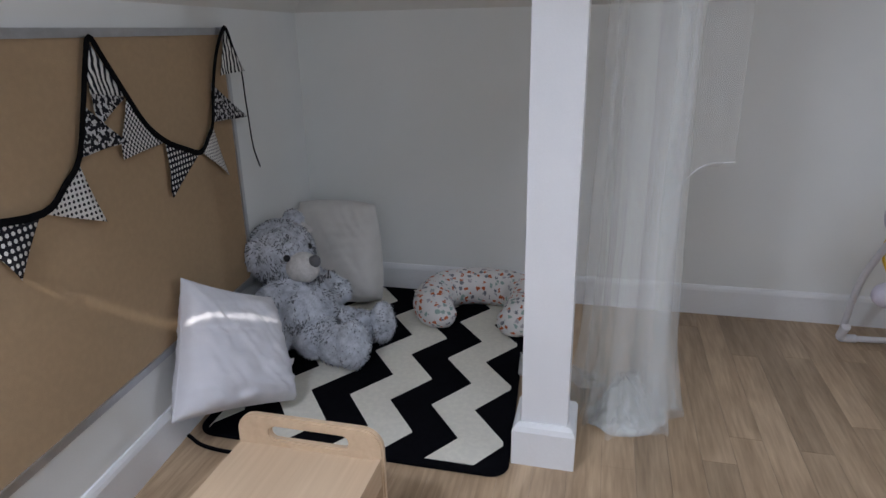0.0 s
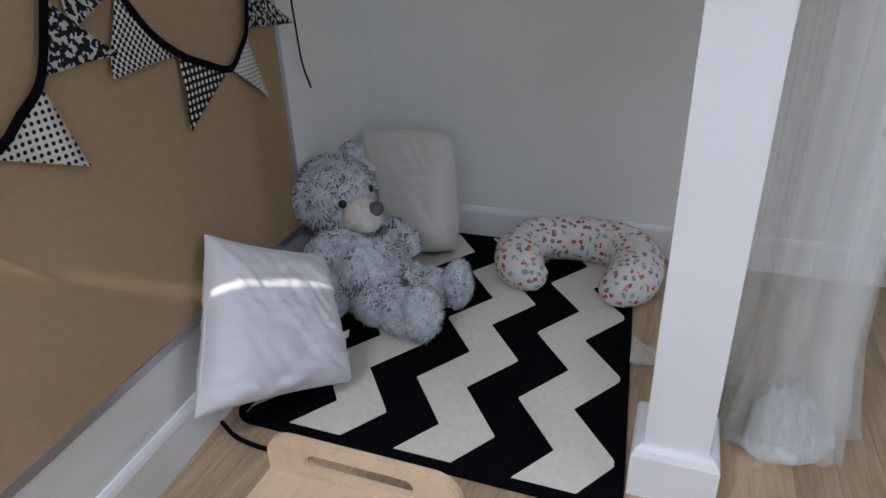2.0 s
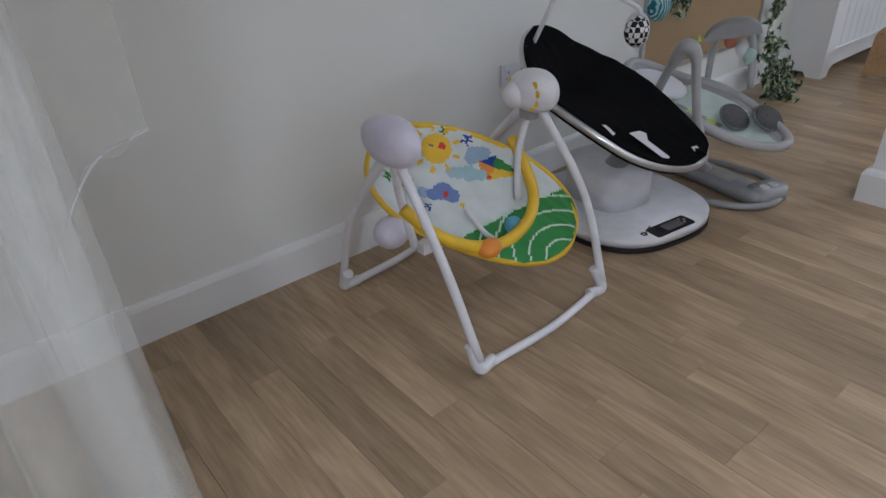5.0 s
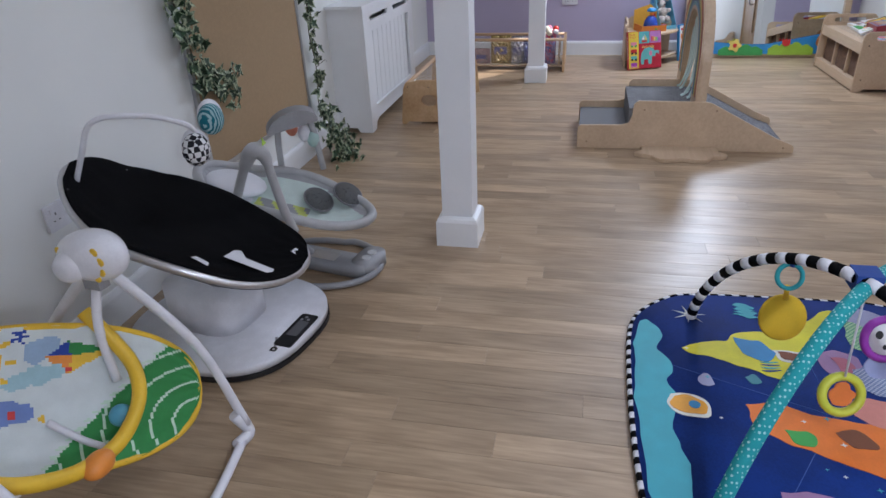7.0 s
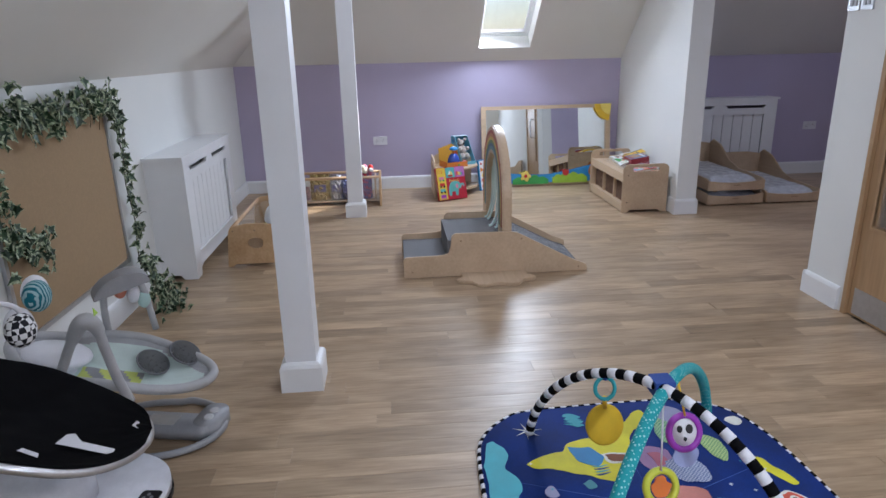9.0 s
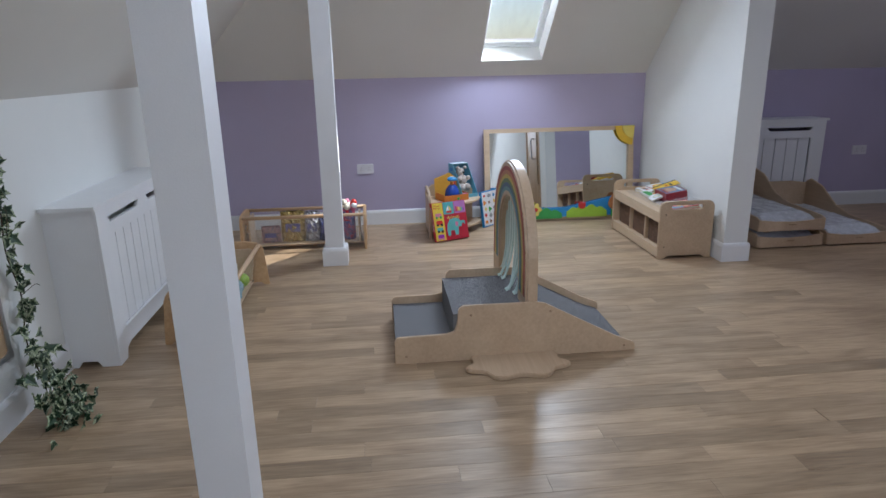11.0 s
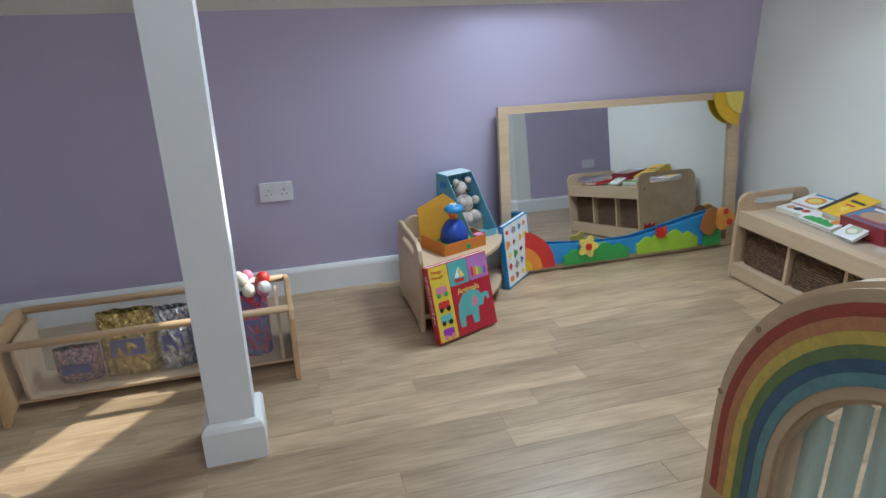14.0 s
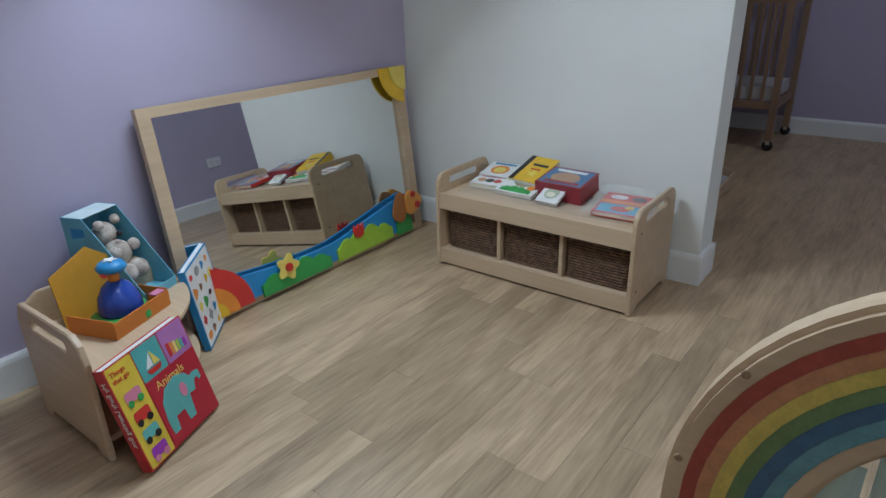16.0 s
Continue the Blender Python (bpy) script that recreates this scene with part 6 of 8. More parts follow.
def net_sheet(name, a0, a1, r_top, r_mid, r_low, z_top, z_low, folds, seed, n=90, cx=0.0, cy=0.0, slant=0.0):
    bm = bmesh.new()
    rows_ = []
    m_ = 46
    for j in range(m_ + 1):
        v = j / m_
        row = []
        for i in range(n + 1):
            u = i / n
            a = a0 + (a1 - a0) * u
            z = z_top + (z_low - z_top) * v
            z += slant * (u - 0.5) * v
            rr = r_top + (r_mid - r_top) * min(v * 1.6, 1) + (r_low - r_mid) * max(0, v - 0.72) / 0.28
            amp = 0.014 + 0.020 * v
            rr += amp * math.sin(folds * a + 1.8 * noise.noise((u * 3, v * 1.2, seed))) + 0.014 * noise.noise((u * 9, v * 4, seed + 4)) + 0.003 * math.sin(3.1 * folds * a + 4 * noise.noise((u * 4, v * 2.5, seed + 9)))
            low = max(0, v - 0.86) / 0.14
            rr += low * (0.025 * math.sin(17 * a + seed) + 0.018)
            x, y = cx + rr * math.cos(a), cy + rr * math.sin(a) * 0.85
            row.append(bm.verts.new((x, y, max(z, 0.004 + 0.012 * low * (1 + math.sin(11 * a))))))
        rows_.append(row)
    for r0, r1 in zip(rows_, rows_[1:]):
        for i in range(n):
            bm.faces.new((r0[i], r0[i + 1], r1[i + 1], r1[i])).smooth = True
    return part(name, bm, NET, canopy, "", True)


net_sheet("net_layer", -3.3, 2.9, 0.10, 0.11, 0.125, 2.05, 0.0, 6, 1.0)
net_sheet("net_layer", -2.6, 1.4, 0.08, 0.09, 0.105, 2.05, 0.0, 5, 5.0)
# short outer layer whose hem stops above the floor
bm = bmesh.new()
rows_ = []
for j in range(31):
    v = j / 30
    row = []
    for i in range(25):
        u = i / 24
        zlow = 0.79 - 0.10 * max(0, 1 - u * 2.2)
        row.append(bm.verts.new((0.06 + 0.235 * u + 0.004 * math.sin(9 * u + 2 * v), 0.05 + 0.23 * u + 0.02 * math.sin(14 * u + 1.5 * v), 2.05 + (zlow - 2.05) * v)))
    rows_.append(row)
for r0, r1 in zip(rows_, rows_[1:]):
    for i in range(24):
        bm.faces.new((r0[i], r0[i + 1], r1[i + 1], r1[i])).smooth = True
part("net_layer", bm, NET, canopy, "", True)
part("hem", tube(spline([(0.06, 0.05, 0.69), (0.17, 0.16, 0.79), (0.29, 0.275, 0.79)], 8), 0.0022, 5), CLOTHW, canopy)
# net puddled on the floor: crumpled sheets that spread towards the room
for k, (reach, high, seed) in enumerate(((0.115, 0.10, 2.0), (0.125, 0.07, 5.0), (0.105, 0.12, 9.0), (0.135, 0.035, 14.0))):
    bm = bmesh.new()
    rows_ = []
    for j in range(22):
        v = j / 21
        row = []
        for i in range(73):
            a = 2 * math.pi * i / 72
            e = Vector((math.cos(a), math.sin(a), 0))
            spread_out = 0.72 + 0.30 * max(0, math.cos(a - 0.5)) + 0.30 * max(0, math.cos(a + 1.75)) + 0.22 * noise.noise((e.x * 2, e.y * 2, seed))
            rr = (0.03 + (reach - 0.03) * v ** 0.8) * spread_out
            fold = noise.noise((e.x * 4 + seed, e.y * 4, v * 2.2)) + 0.7 * noise.noise((e.x * 9, e.y * 9 + seed, v * 4))
            z = high * (1 - v) ** 1.3 + 0.026 * (1 - 0.75 * v) * (fold + 0.75) + 0.004
            row.append(bm.verts.new((rr * e.x + 0.018 * fold * e.y, rr * e.y - 0.018 * fold * e.x, max(z, 0.003 + 0.001 * k))))
        rows_.append(row)
    for r0, r1 in zip(rows_, rows_[1:]):
        for i in range(72):
            bm.faces.new((r0[i], r0[i + 1], r1[i + 1], r1[i])).smooth = True
    part("ruffle", bm, NET_DENSE, canopy, "gathered net on the floor" if k == 0 else "", True)
# a corner of net that shows on the far side of the post
bm = bmesh.new()
rows_ = [[bm.verts.new((-0.36 + 0.30 * i / 14, 0.15 + 0.03 * math.sin(i * 0.9 + j) - 0.02 * j / 8, max(0.012, (0.11 - 0.07 * abs(i / 14 - 0.25)) * j / 8 + 0.012 * math.sin(2.1 * i + j)))) for i in range(15)] for j in range(9)]
for r0, r1 in zip(rows_, rows_[1:]):
    for i in range(14):
        bm.faces.new((r0[i], r0[i + 1], r1[i + 1], r1[i])).smooth = True
part("ruffle", bm, NET_DENSE, canopy, "", True)
part("hoop", tube([(0.10 * math.cos(q * math.pi / 12), 0.085 * math.sin(q * math.pi / 12), 2.05) for q in range(24)], 0.006, 6, True), WHITEP, canopy)
part("cord", tube([(0, 0, 2.05), (0, 0, roof_height(0.125, 2.03) + 0.02)], 0.004, 6), WHITEP, canopy)


# ---- things along the north wall ----
def cloth_shell(length, width, depth, thick, curl, n=64, m_=48, pick=None, squarish=2.4, edge_index=None):
    """A padded seat shell: oval outline along local x, dished, its ends curled up; pick gives the print at each place."""
    bm = bmesh.new()
    grids = []
    for side in (0, 1):
        g = []
        for i in range(n + 1):
            u = i / n * 2 - 1
            half = max(0.0, 1 - abs(u) ** squarish) ** (1 / squarish)
            row = []
            for j in range(m_ + 1):
                v = j / m_ * 2 - 1
                x, y = u * length / 2, v * half * width / 2
                z = depth * (v * half) ** 2 + curl * max(0, abs(u) - 0.35) ** 2 * (1 if u < 0 else 0.6)
                rim = 1 - 0.5 * max(abs(v), abs(u)) ** 8
                puff = 0.006 * noise.noise((u * 5, v * 5, 3)) * (side == 0)
                row.append(bm.verts.new((x, y, z + puff - side * thick * rim)))
            g.append(row)
        grids.append(g)
        for i in range(n):
            for j in range(m_):
                q = (g[i][j], g[i + 1][j], g[i + 1][j + 1], g[i][j + 1])
                f = bm.faces.new(q if side == 0 else q[::-1])
                f.smooth = True
                if pick:
                    f.material_index = pick((i + 0.5) / n * 2 - 1, (j + 0.5) / m_ * 2 - 1) if side == 0 else (edge_index or 0)
    a, b = grids
    rim = [(i, 0) for i in range(n)] + [(n, j) for j in range(m_)] + [(n - i, m_) for i in range(n)] + [(0, m_ - j) for j in range(m_)]
    for k in range(len(rim)):
        p, q = rim[k], rim[(k + 1) % len(rim)]
        try:
            f = bm.faces.new((a[p[0]][p[1]], a[q[0]][q[1]], b[q[0]][q[1]], b[p[0]][p[1]]))
            f.material_index, f.smooth = edge_index or 0, True
        except ValueError:
            pass
    bmesh.ops.remove_doubles(bm, verts=bm.verts, dist=0.0004)
    return bm


def in_ring(u, v, cu, cv, ru, rv):
    return ((u - cu) / ru) ** 2 + ((v - cv) / rv) ** 2 < 1


def in_star(u, v, cu, cv, r):
    d, a = math.hypot(u - cu, (v - cv) * 0.55), math.atan2((v - cv) * 0.55, u - cu)
    return d < r * (0.66 + 0.34 * math.cos(5 * a))


def swing_print(u, v):
    """Which cloth lies at a place of the seat: 0 white, 1 sun, 2 red, 3 blue, 4 pale blue, 5 green, 6 orange, 7 line, 8 teal."""
    v *= max(0.0, 1 - abs(u) ** 2.3) ** (1 / 2.3)
    edge = u - 0.68 - (v - 0.55) * 0.55
    if edge > 0:
        return 7 if abs(math.hypot((u - 1.0) * 1.6, v + 0.55) % 0.26 - 0.13) < 0.017 else 5
    if edge > -0.05 and (v * 9) % 1 < 0.4:
        return 7
    if in_ring(u, v, -0.47, 0.54, 0.135, 0.25):
        return 2 if in_ring(u, v, -0.43, 0.62, 0.03, 0.055) else 3 if in_ring(u, v, -0.52, 0.56, 0.018, 0.02) else 1
    d, a = math.hypot(u + 0.47, (v - 0.54) * 0.55), math.atan2((v - 0.54) * 0.55, u + 0.47)
    if 0.16 < d < 0.225 and math.cos(9 * a) > 0.72:
        return 1
    for cu, cv, r, c in ((-0.46, 0.86, 0.05, 5), (-0.24, 0.86, 0.055, 3), (-0.87, 0.05, 0.075, 3), (-0.80, -0.20, 0.055, 5), (-0.62, -0.19, 0.065, 2), (-0.40, -0.45, 0.04, 3), (-0.10, -0.22, 0.035, 1), (-0.72, 0.10, 0.05, 1)):
        if in_star(u, v, cu, cv, r):
            return c
    if in_ring(u, v, -0.27, -0.13, 0.03, 0.05):
        return 2
    for cu, cv, ru, rv in ((-0.30, -0.10, 0.09, 0.16), (-0.22, -0.12, 0.08, 0.13), (-0.38, -0.22, 0.07, 0.10)):
        if in_ring(u, v, cu, cv, ru, rv):
            return 9
    for cu, cv, ru, rv in ((-0.13, 0.70, 0.08, 0.12), (-0.06, 0.76, 0.07, 0.11), (-0.15, 0.60, 0.06, 0.10), (-0.47, -0.24, 0.06, 0.09)):
        if in_ring(u, v, cu, cv, ru, rv):
            return 4
    for cu, cv, ru, rv in ((-0.22, 0.30, 0.07, 0.10), (-0.12, 0.36, 0.09, 0.13), (-0.02, 0.40, 0.06, 0.10), (-0.28, 0.24, 0.05, 0.07)):
        if in_ring(u, v, cu, cv, ru, rv):
            return 8
    kite = [(-0.09, 0.60), (0.05, 0.80), (0.34, 0.68), (0.06, 0.34)]
    mid_k = (0.08, 0.60)
    for k, c in enumerate((3, 5, 1, 6)):
        tri = (kite[k], kite[(k + 1) % 4], mid_k)
        s_ = [(q[0] - p[0]) * (v - p[1]) - (q[1] - p[1]) * (u - p[0]) for p, q in zip(tri, tri[1:] + tri[:1])]
        if min(s_) >= 0 or max(s_) <= 0:
            return 2 if in_ring(u, v, 0.065, 0.42, 0.022, 0.04) else c
    return 0


swing = thing("baby_swing", "white framed baby swing with a printed cloud and sun seat", "baby swing", pose(0, 0, 0))
LC, RC = Vector((0.955, 2.385, 0.592)), Vector((1.42, 2.36, 0.615))
fl, bl_, fr, br_ = Vector((1.012, 2.145, 0.016)), Vector((0.968, 2.735, 0.016)), Vector((1.545, 2.165, 0.016)), Vector((1.44, 2.80, 0.016))
for c, f, b in ((LC, fl, bl_), (RC, fr, br_)):
    for foot in (f, b):
        mid = (c + foot) / 2 + Vector(((foot.x - c.x) * 0.10 + (0.02 if c is RC else -0.012), (foot.y - c.y) * 0.12, 0.015))
        part("leg", tube(spline([c, mid, foot + Vector((0, 0, 0.03))], 8), 0.0125, 10), WHITEP, swing)
        part("foot_cap", tube(spline([foot + (c - foot) * 0.12, foot + Vector((0, 0, 0.004)), foot + Vector((0.055 if c is LC else -0.055, 0.008 if foot is f else 0, 0.002))], 6), 0.0165, 10), WHITEP, swing)
for a, b in ((fl, fr), (bl_, br_)):
    part("base_bar", tube(spline([a + Vector((0.04, 0, 0)), (a + b) / 2 + Vector((0, -0.02, 0.004)), b + Vector((-0.04, 0, 0))], 8), 0.0125, 10), WHITEP, swing)
# motor housings: rounded pods
for c, s in ((LC, -1), (RC, 1)):
    hm = axes(c + Vector((0, 0, 0.012)), (0.13, 0.99, 0), (0, 0, 1))
    pod = ball((0, 0, 0), 0.112 if s < 0 else 0.088, 0.058, 0.054, 28, 18, None, None)
    for v in pod.verts:
        v.co = hm @ Vector((v.co.x, v.co.y * (1 - 0.10 * v.co.x / 0.078), v.co.z * (1 + 0.15 * abs(v.co.y) / 0.056)))
    part("motor_pod", pod, LAVP if s < 0 else WHITEP, swing, "pale lavender rounded pod" if s < 0 else "white pod with yellow spots", True)
    if s > 0:
        part("pivot_boss", lathe([(0.036, 0), (0.034, 0.02), (0.026, 0.034), (0.014, 0.038)], 22, None, hm @ pose(0.02, -0.01, -0.036, 180, 0, 0)), WHITEP, swing, "", True)
        for k, (x, y) in enumerate(((-0.052, 0.03), (-0.062, 0.008), (-0.057, -0.018), (-0.04, -0.035), (0.05, 0.02))):
            part("spot", lathe([(0.010, 0), (0.010, 0.002), (0.006, 0.003)], 12, None, hm @ pose(x, y, -0.0372, 180, 0, 0)), YELLOW, swing)
        part("control_tab", bx(-0.025, 0.02, -0.075, -0.05, -0.03, 0.0, 0.008, hm), GREYP, swing)
    part("hanger", tube(spline([c + Vector((0, 0.0, -0.02)), c + Vector((0.03 * -s, 0.02, -0.16)), c + Vector((0.05 * -s, 0.0, -0.30))], 7), 0.011, 10), WHITEP, swing)
# seat: head end towards the wall, foot end out into the room
SEAT = [plain("seat_white", (0.66, 0.72, 0.72), 0.85, bump=0.15, fine=500), YELLOW, RED, plain("print_blue", (0.02, 0.06, 0.34), 0.8), plain("print_pale_blue", (0.32, 0.45, 0.62), 0.8), plain("print_green", (0.03, 0.24, 0.06), 0.8), ORANGE, plain("print_mint", (0.55, 0.72, 0.58), 0.8), plain("print_sky_cloud", (0.36, 0.56, 0.62), 0.8), plain("print_periwinkle", (0.16, 0.24, 0.52), 0.8)]
sm = axes((1.254, 2.415, 0.342), (0.763, -0.449, -0.465), (0.617, 0.292, 0.731))
shell = cloth_shell(0.67, 0.325, 0.035, 0.02, 0.07, 96, 72, swing_print, 2.3, 1)
part("seat", shell, SEAT, swing, "padded printed seat with yellow piping", False, sm)
rim_pts = []
for k in range(72):
    a = 2 * math.pi * k / 72
    u, v = math.copysign(abs(math.cos(a)) ** (2 / 2.3), math.cos(a)), math.copysign(abs(math.sin(a)) ** (2 / 2.3), math.sin(a))
    rim_pts.append((0.335 * u, 0.1625 * v, 0.035 * v * v - 0.008 + 0.07 * max(0, abs(u) - 0.35) ** 2 * (1 if u < 0 else 0.6)))
part("piping", tube(rim_pts, 0.0085, 8, True), YELLOW, swing, "yellow piping round the seat", False, sm)
part("bumper_bar", tube(spline([(1.404, 2.423, 0.48), (1.40, 2.36, 0.402), (1.381, 2.311, 0.342), (1.323, 2.274, 0.299), (1.226, 2.256, 0.277), (1.13, 2.265, 0.291), (1.056, 2.292, 0.325), (1.003, 2.327, 0.369), (0.964, 2.37, 0.424)], 7), 0.0165, 12), YELLOW, swing, "padded yellow bumper bar")
part("buckle", ball((1.15, 2.25, 0.285), 0.038, 0.028, 0.026, bm=None), ORANGE, swing, "orange buckle toy")
part("toy", ball((1.30, 2.31, 0.275), 0.026), plain("sky_toy", (0.10, 0.36, 0.50), 0.5), swing)
part("strap", tube(spline([(1.20, 2.40, 0.33), (1.22, 2.35, 0.27), (1.21, 2.29, 0.27)], 6), 0.008, 6), CLOTHW, swing)
part("side_pod", ball((0.985, 2.46, 0.315), 0.052, 0.045, 0.046), LAVP, swing)
part("side_clip", bx(1.03, 1.11, 2.38, 2.41, 0.255, 0.285, 0.006), WHITEP, swing)

# powered infant seat: white foot, black cloth oval seat, toy arm
rocker = thing("infant_rocker", "black cloth infant rocker on a white powered base", "infant rocker", pose(0, 0, 0))
bo_ = [(0.29 * math.copysign(abs(math.cos(a)) ** 0.72, math.cos(a)), 0.315 * math.copysign(abs(math.sin(a)) ** 0.8, math.sin(a))) for a in [2 * math.pi * k / 48 for k in range(48)]]
bmz = pose(2.035, 2.475, 0, 0, 0, -10)
part("base_rim", slab(bo_, (), 0.018, 0.006, bmz @ X((0, 0, 0.002)) @ Matrix.Scale(1.012, 4)), BLACKP, rocker, "black rubber rim")
part("base", slab(bo_, (), 0.036, 0.016, bmz @ X((0, 0, 0.021))), WHITEP, rocker, "white glossy base", True)
part("display", slab(rrect(-0.095, 0.095, -0.033, 0.033, 0.012, 4), (), 0.004, 0.001, pose(1.975, 2.205, 0.055, 0, 0, -8)), BLACKP, rocker, "black control display")
part("screen", slab(rrect(-0.035, 0.05, -0.02, 0.02, 0.004, 3), (), 0.001, 0, pose(1.975, 2.205, 0.0592, 0, 0, -8)), DGREYP, rocker)
for k in range(3):
    part("key", lathe([(0.006, 0), (0.006, 0.001)], 10, None, pose(1.975 + 0.06 + 0.014 * (k % 2), 2.20 - 0.012 + 0.012 * k, 0.0592)), GREYP, rocker)
part("maker_mark", slab(rrect(-0.011, 0.011, -0.011, 0.011, 0.005, 3), [ring(0, 0, 0.005, 0.005, 12)], 0.0008, 0, pose(1.862, 2.235, 0.0574, 0, 0, -8)), BLACKP, rocker)
part("maker_mark", bx(-0.028, 0.028, -0.004, 0.004, 0, 0.0008, 0, pose(1.90, 2.245, 0.0574, 0, 0, 20)), GREYP, rocker)
col = [(0.125 * math.copysign(abs(math.cos(a)) ** 0.6, math.cos(a)), 0.15 * math.copysign(abs(math.sin(a)) ** 0.6, math.sin(a))) for a in [2 * math.pi * k / 36 for k in range(36)]]
part("drive_housing", slab(col, (), 0.15, 0.03, pose(2.03, 2.52, 0.055, 0, 0, -10)), WHITEP, rocker, "pale drive housing", True)
part("seat_post", tube(spline([(2.02, 2.50, 0.18), (1.98, 2.42, 0.26), (1.95, 2.34, 0.31)], 6), 0.035, 12), GREYP, rocker)
rm = axes((1.881, 2.449, 0.45), (0.272, -0.85, -0.451), (0.962, 0.257, 0.094))
bm = cloth_shell(0.705, 0.445, 0.05, 0.06, 0.225, 56, 40, None, 2.1)
part("seat", bm, BLACK, rocker, "black padded seat cloth", False, rm)
rim_pts = [(0.352 * math.cos(a), 0.223 * math.sin(a), -0.02 + 0.05 * math.sin(a) ** 2 + (0.225 * max(0, abs(math.cos(a)) - 0.35) ** 2 * (1 if math.cos(a) < 0 else 0.6))) for a in [2 * math.pi * k / 60 for k in range(60)]]
part("seat_rim", tube(rim_pts, 0.014, 8, True), plain("satin_aluminium", (0.62, 0.62, 0.64), 0.3, 0.8), rocker, "silver rim round the seat", False, rm)
for k, pts in enumerate(([(0.12, -0.10), (0.25, -0.11), (0.28, -0.085), (0.18, -0.075), (0.16, -0.045), (0.14, -0.055)], [(0.30, 0.02), (0.335, 0.0), (0.345, 0.03), (0.31, 0.045)], [(0.04, -0.15), (0.09, -0.165), (0.09, -0.15), (0.05, -0.138)])):
    part("white_print", slab(pts, (), 0.0015, 0, rm @ X((0, 0, 0.028 + 0.012 * (k == 1)))), CLOTHW, rocker)
arm = spline([(1.775, 2.70, 0.62), (1.784, 2.64, 0.74), (1.793, 2.619, 0.79), (1.809, 2.597, 0.812), (1.835, 2.56, 0.816), (1.893, 2.479, 0.80), (1.941, 2.413, 0.764), (1.965, 2.405, 0.73)], 8)
part("toy_arm", tube(arm, 0.008, 8), WHITEP, rocker, "slim white toy arm")
for c, rr, mt, lab in (((2.035, 2.395, 0.755), 0.044, pattern_mat("teal_scribble", "stripes", (0.30, 0.46, 0.48), (0.008, 0.13, 0.17), 30, 0.6, True), "teal toy ball"), ((1.945, 2.405, 0.69), 0.046, pattern_mat("black_square_print", "check", INK, (0.72, 0.72, 0.72), 62, 0.6, True), "black and white toy ball")):
    part("toy_ball", ball(c, rr, rr * 0.8, rr * 1.05), mt, rocker, lab)
    part("toy_cap", ball((c[0] + 0.024, c[1] + 0.016, c[2] + 0.002), rr * 1.05, rr * 0.75, rr * 1.16), WHITEP, rocker)

# grey bouncer on a looped foot
bouncer = thing("baby_bouncer", "grey baby bouncer with mint lining and toy bar", "baby bouncer", pose(0, 0, 0))
bz = pose(2.50, 2.34, 0, 0, 0, -12)
loop = [(0.20 * math.cos(a) + (0.02 if math.sin(a) < 0 else 0), 0.26 * math.sin(a), 0.016) for a in [2 * math.pi * k / 44 for k in range(44)]]
part("foot_loop", tube(loop, 0.014, 8, True, None), GREYP, bouncer, "grey looped foot", False, bz)
part("drive_bar", slab(rrect(-0.055, 0.055, -0.24, 0.22, 0.04, 5), (), 0.05, 0.012, bz @ X((0.0, 0, 0.012))), GREYP, bouncer, "grey drive housing", True)
part("front_hub", slab(rrect(-0.085, 0.085, -0.29, -0.19, 0.045, 6), (), 0.055, 0.018, bz @ X((0.05, 0.03, 0.008))), GREYP, bouncer, "", True)
for dx in (-0.02, 0.028):
    part("button", lathe([(0.02, 0), (0.02, 0.004), (0.015, 0.006)], 16, None, bz @ X((0.05 + dx, -0.21, 0.0615))), plain("pale_grey_plastic", (0.5, 0.5, 0.5), 0.35), bouncer)
part("rating_label", bx(-0.035, 0.035, -0.10, 0.02, 0.0622, 0.0628, 0, bz), ALU, bouncer)
part("stem", tube(spline([(2.50, 2.38, 0.05), (2.47, 2.42, 0.12), (2.45, 2.42, 0.19)], 6), 0.03, 12), GREYP, bouncer)
gm = axes((2.455, 2.43, 0.275), (0.07, -0.66, -0.17), (0.98, 0.12, 0.0))


def bouncer_print(u, v):
    if in_ring(u, v, -0.62, 0.0, 0.22, 0.42):
        return 2
    if abs(v) < 0.22 and -0.35 < u < 0.30:
        return 3 if (u * 3 + v) % 0.8 < 0.42 else 4
    if math.hypot(u, v) > 0.93 or abs(v) > 0.88:
        return 1
    return 0


GR = [plain("mint_lining", (0.58, 0.68, 0.64), 0.85, bump=0.1, fine=400), plain("grey_lining", (0.36, 0.36, 0.37), 0.85, bump=0.1, fine=400), CLOTHW, plain("mid_grey_cloth", (0.30, 0.30, 0.31), 0.85), plain("lime_cloth", (0.56, 0.62, 0.16), 0.85)]
part("seat", cloth_shell(0.66, 0.37, 0.075, 0.02, 0.22, 56, 44, bouncer_print, 2.2, 1), GR, bouncer, "mint and grey padded seat", False, gm)
rim_pts = [(0.34 * math.cos(a), 0.196 * math.sin(a), 0.0 + 0.075 * math.sin(a) ** 2 + (0.22 * max(0, abs(math.cos(a)) - 0.35) ** 2 * (1 if math.cos(a) < 0 else 0.6))) for a in [2 * math.pi * k / 60 for k in range(60)]]
LGREYP = plain("light_grey_plastic", (0.40, 0.40, 0.405), 0.42)
part("seat_rim", tube(rim_pts, 0.018, 10, True), LGREYP, bouncer, "thick grey seat rim", False, gm)
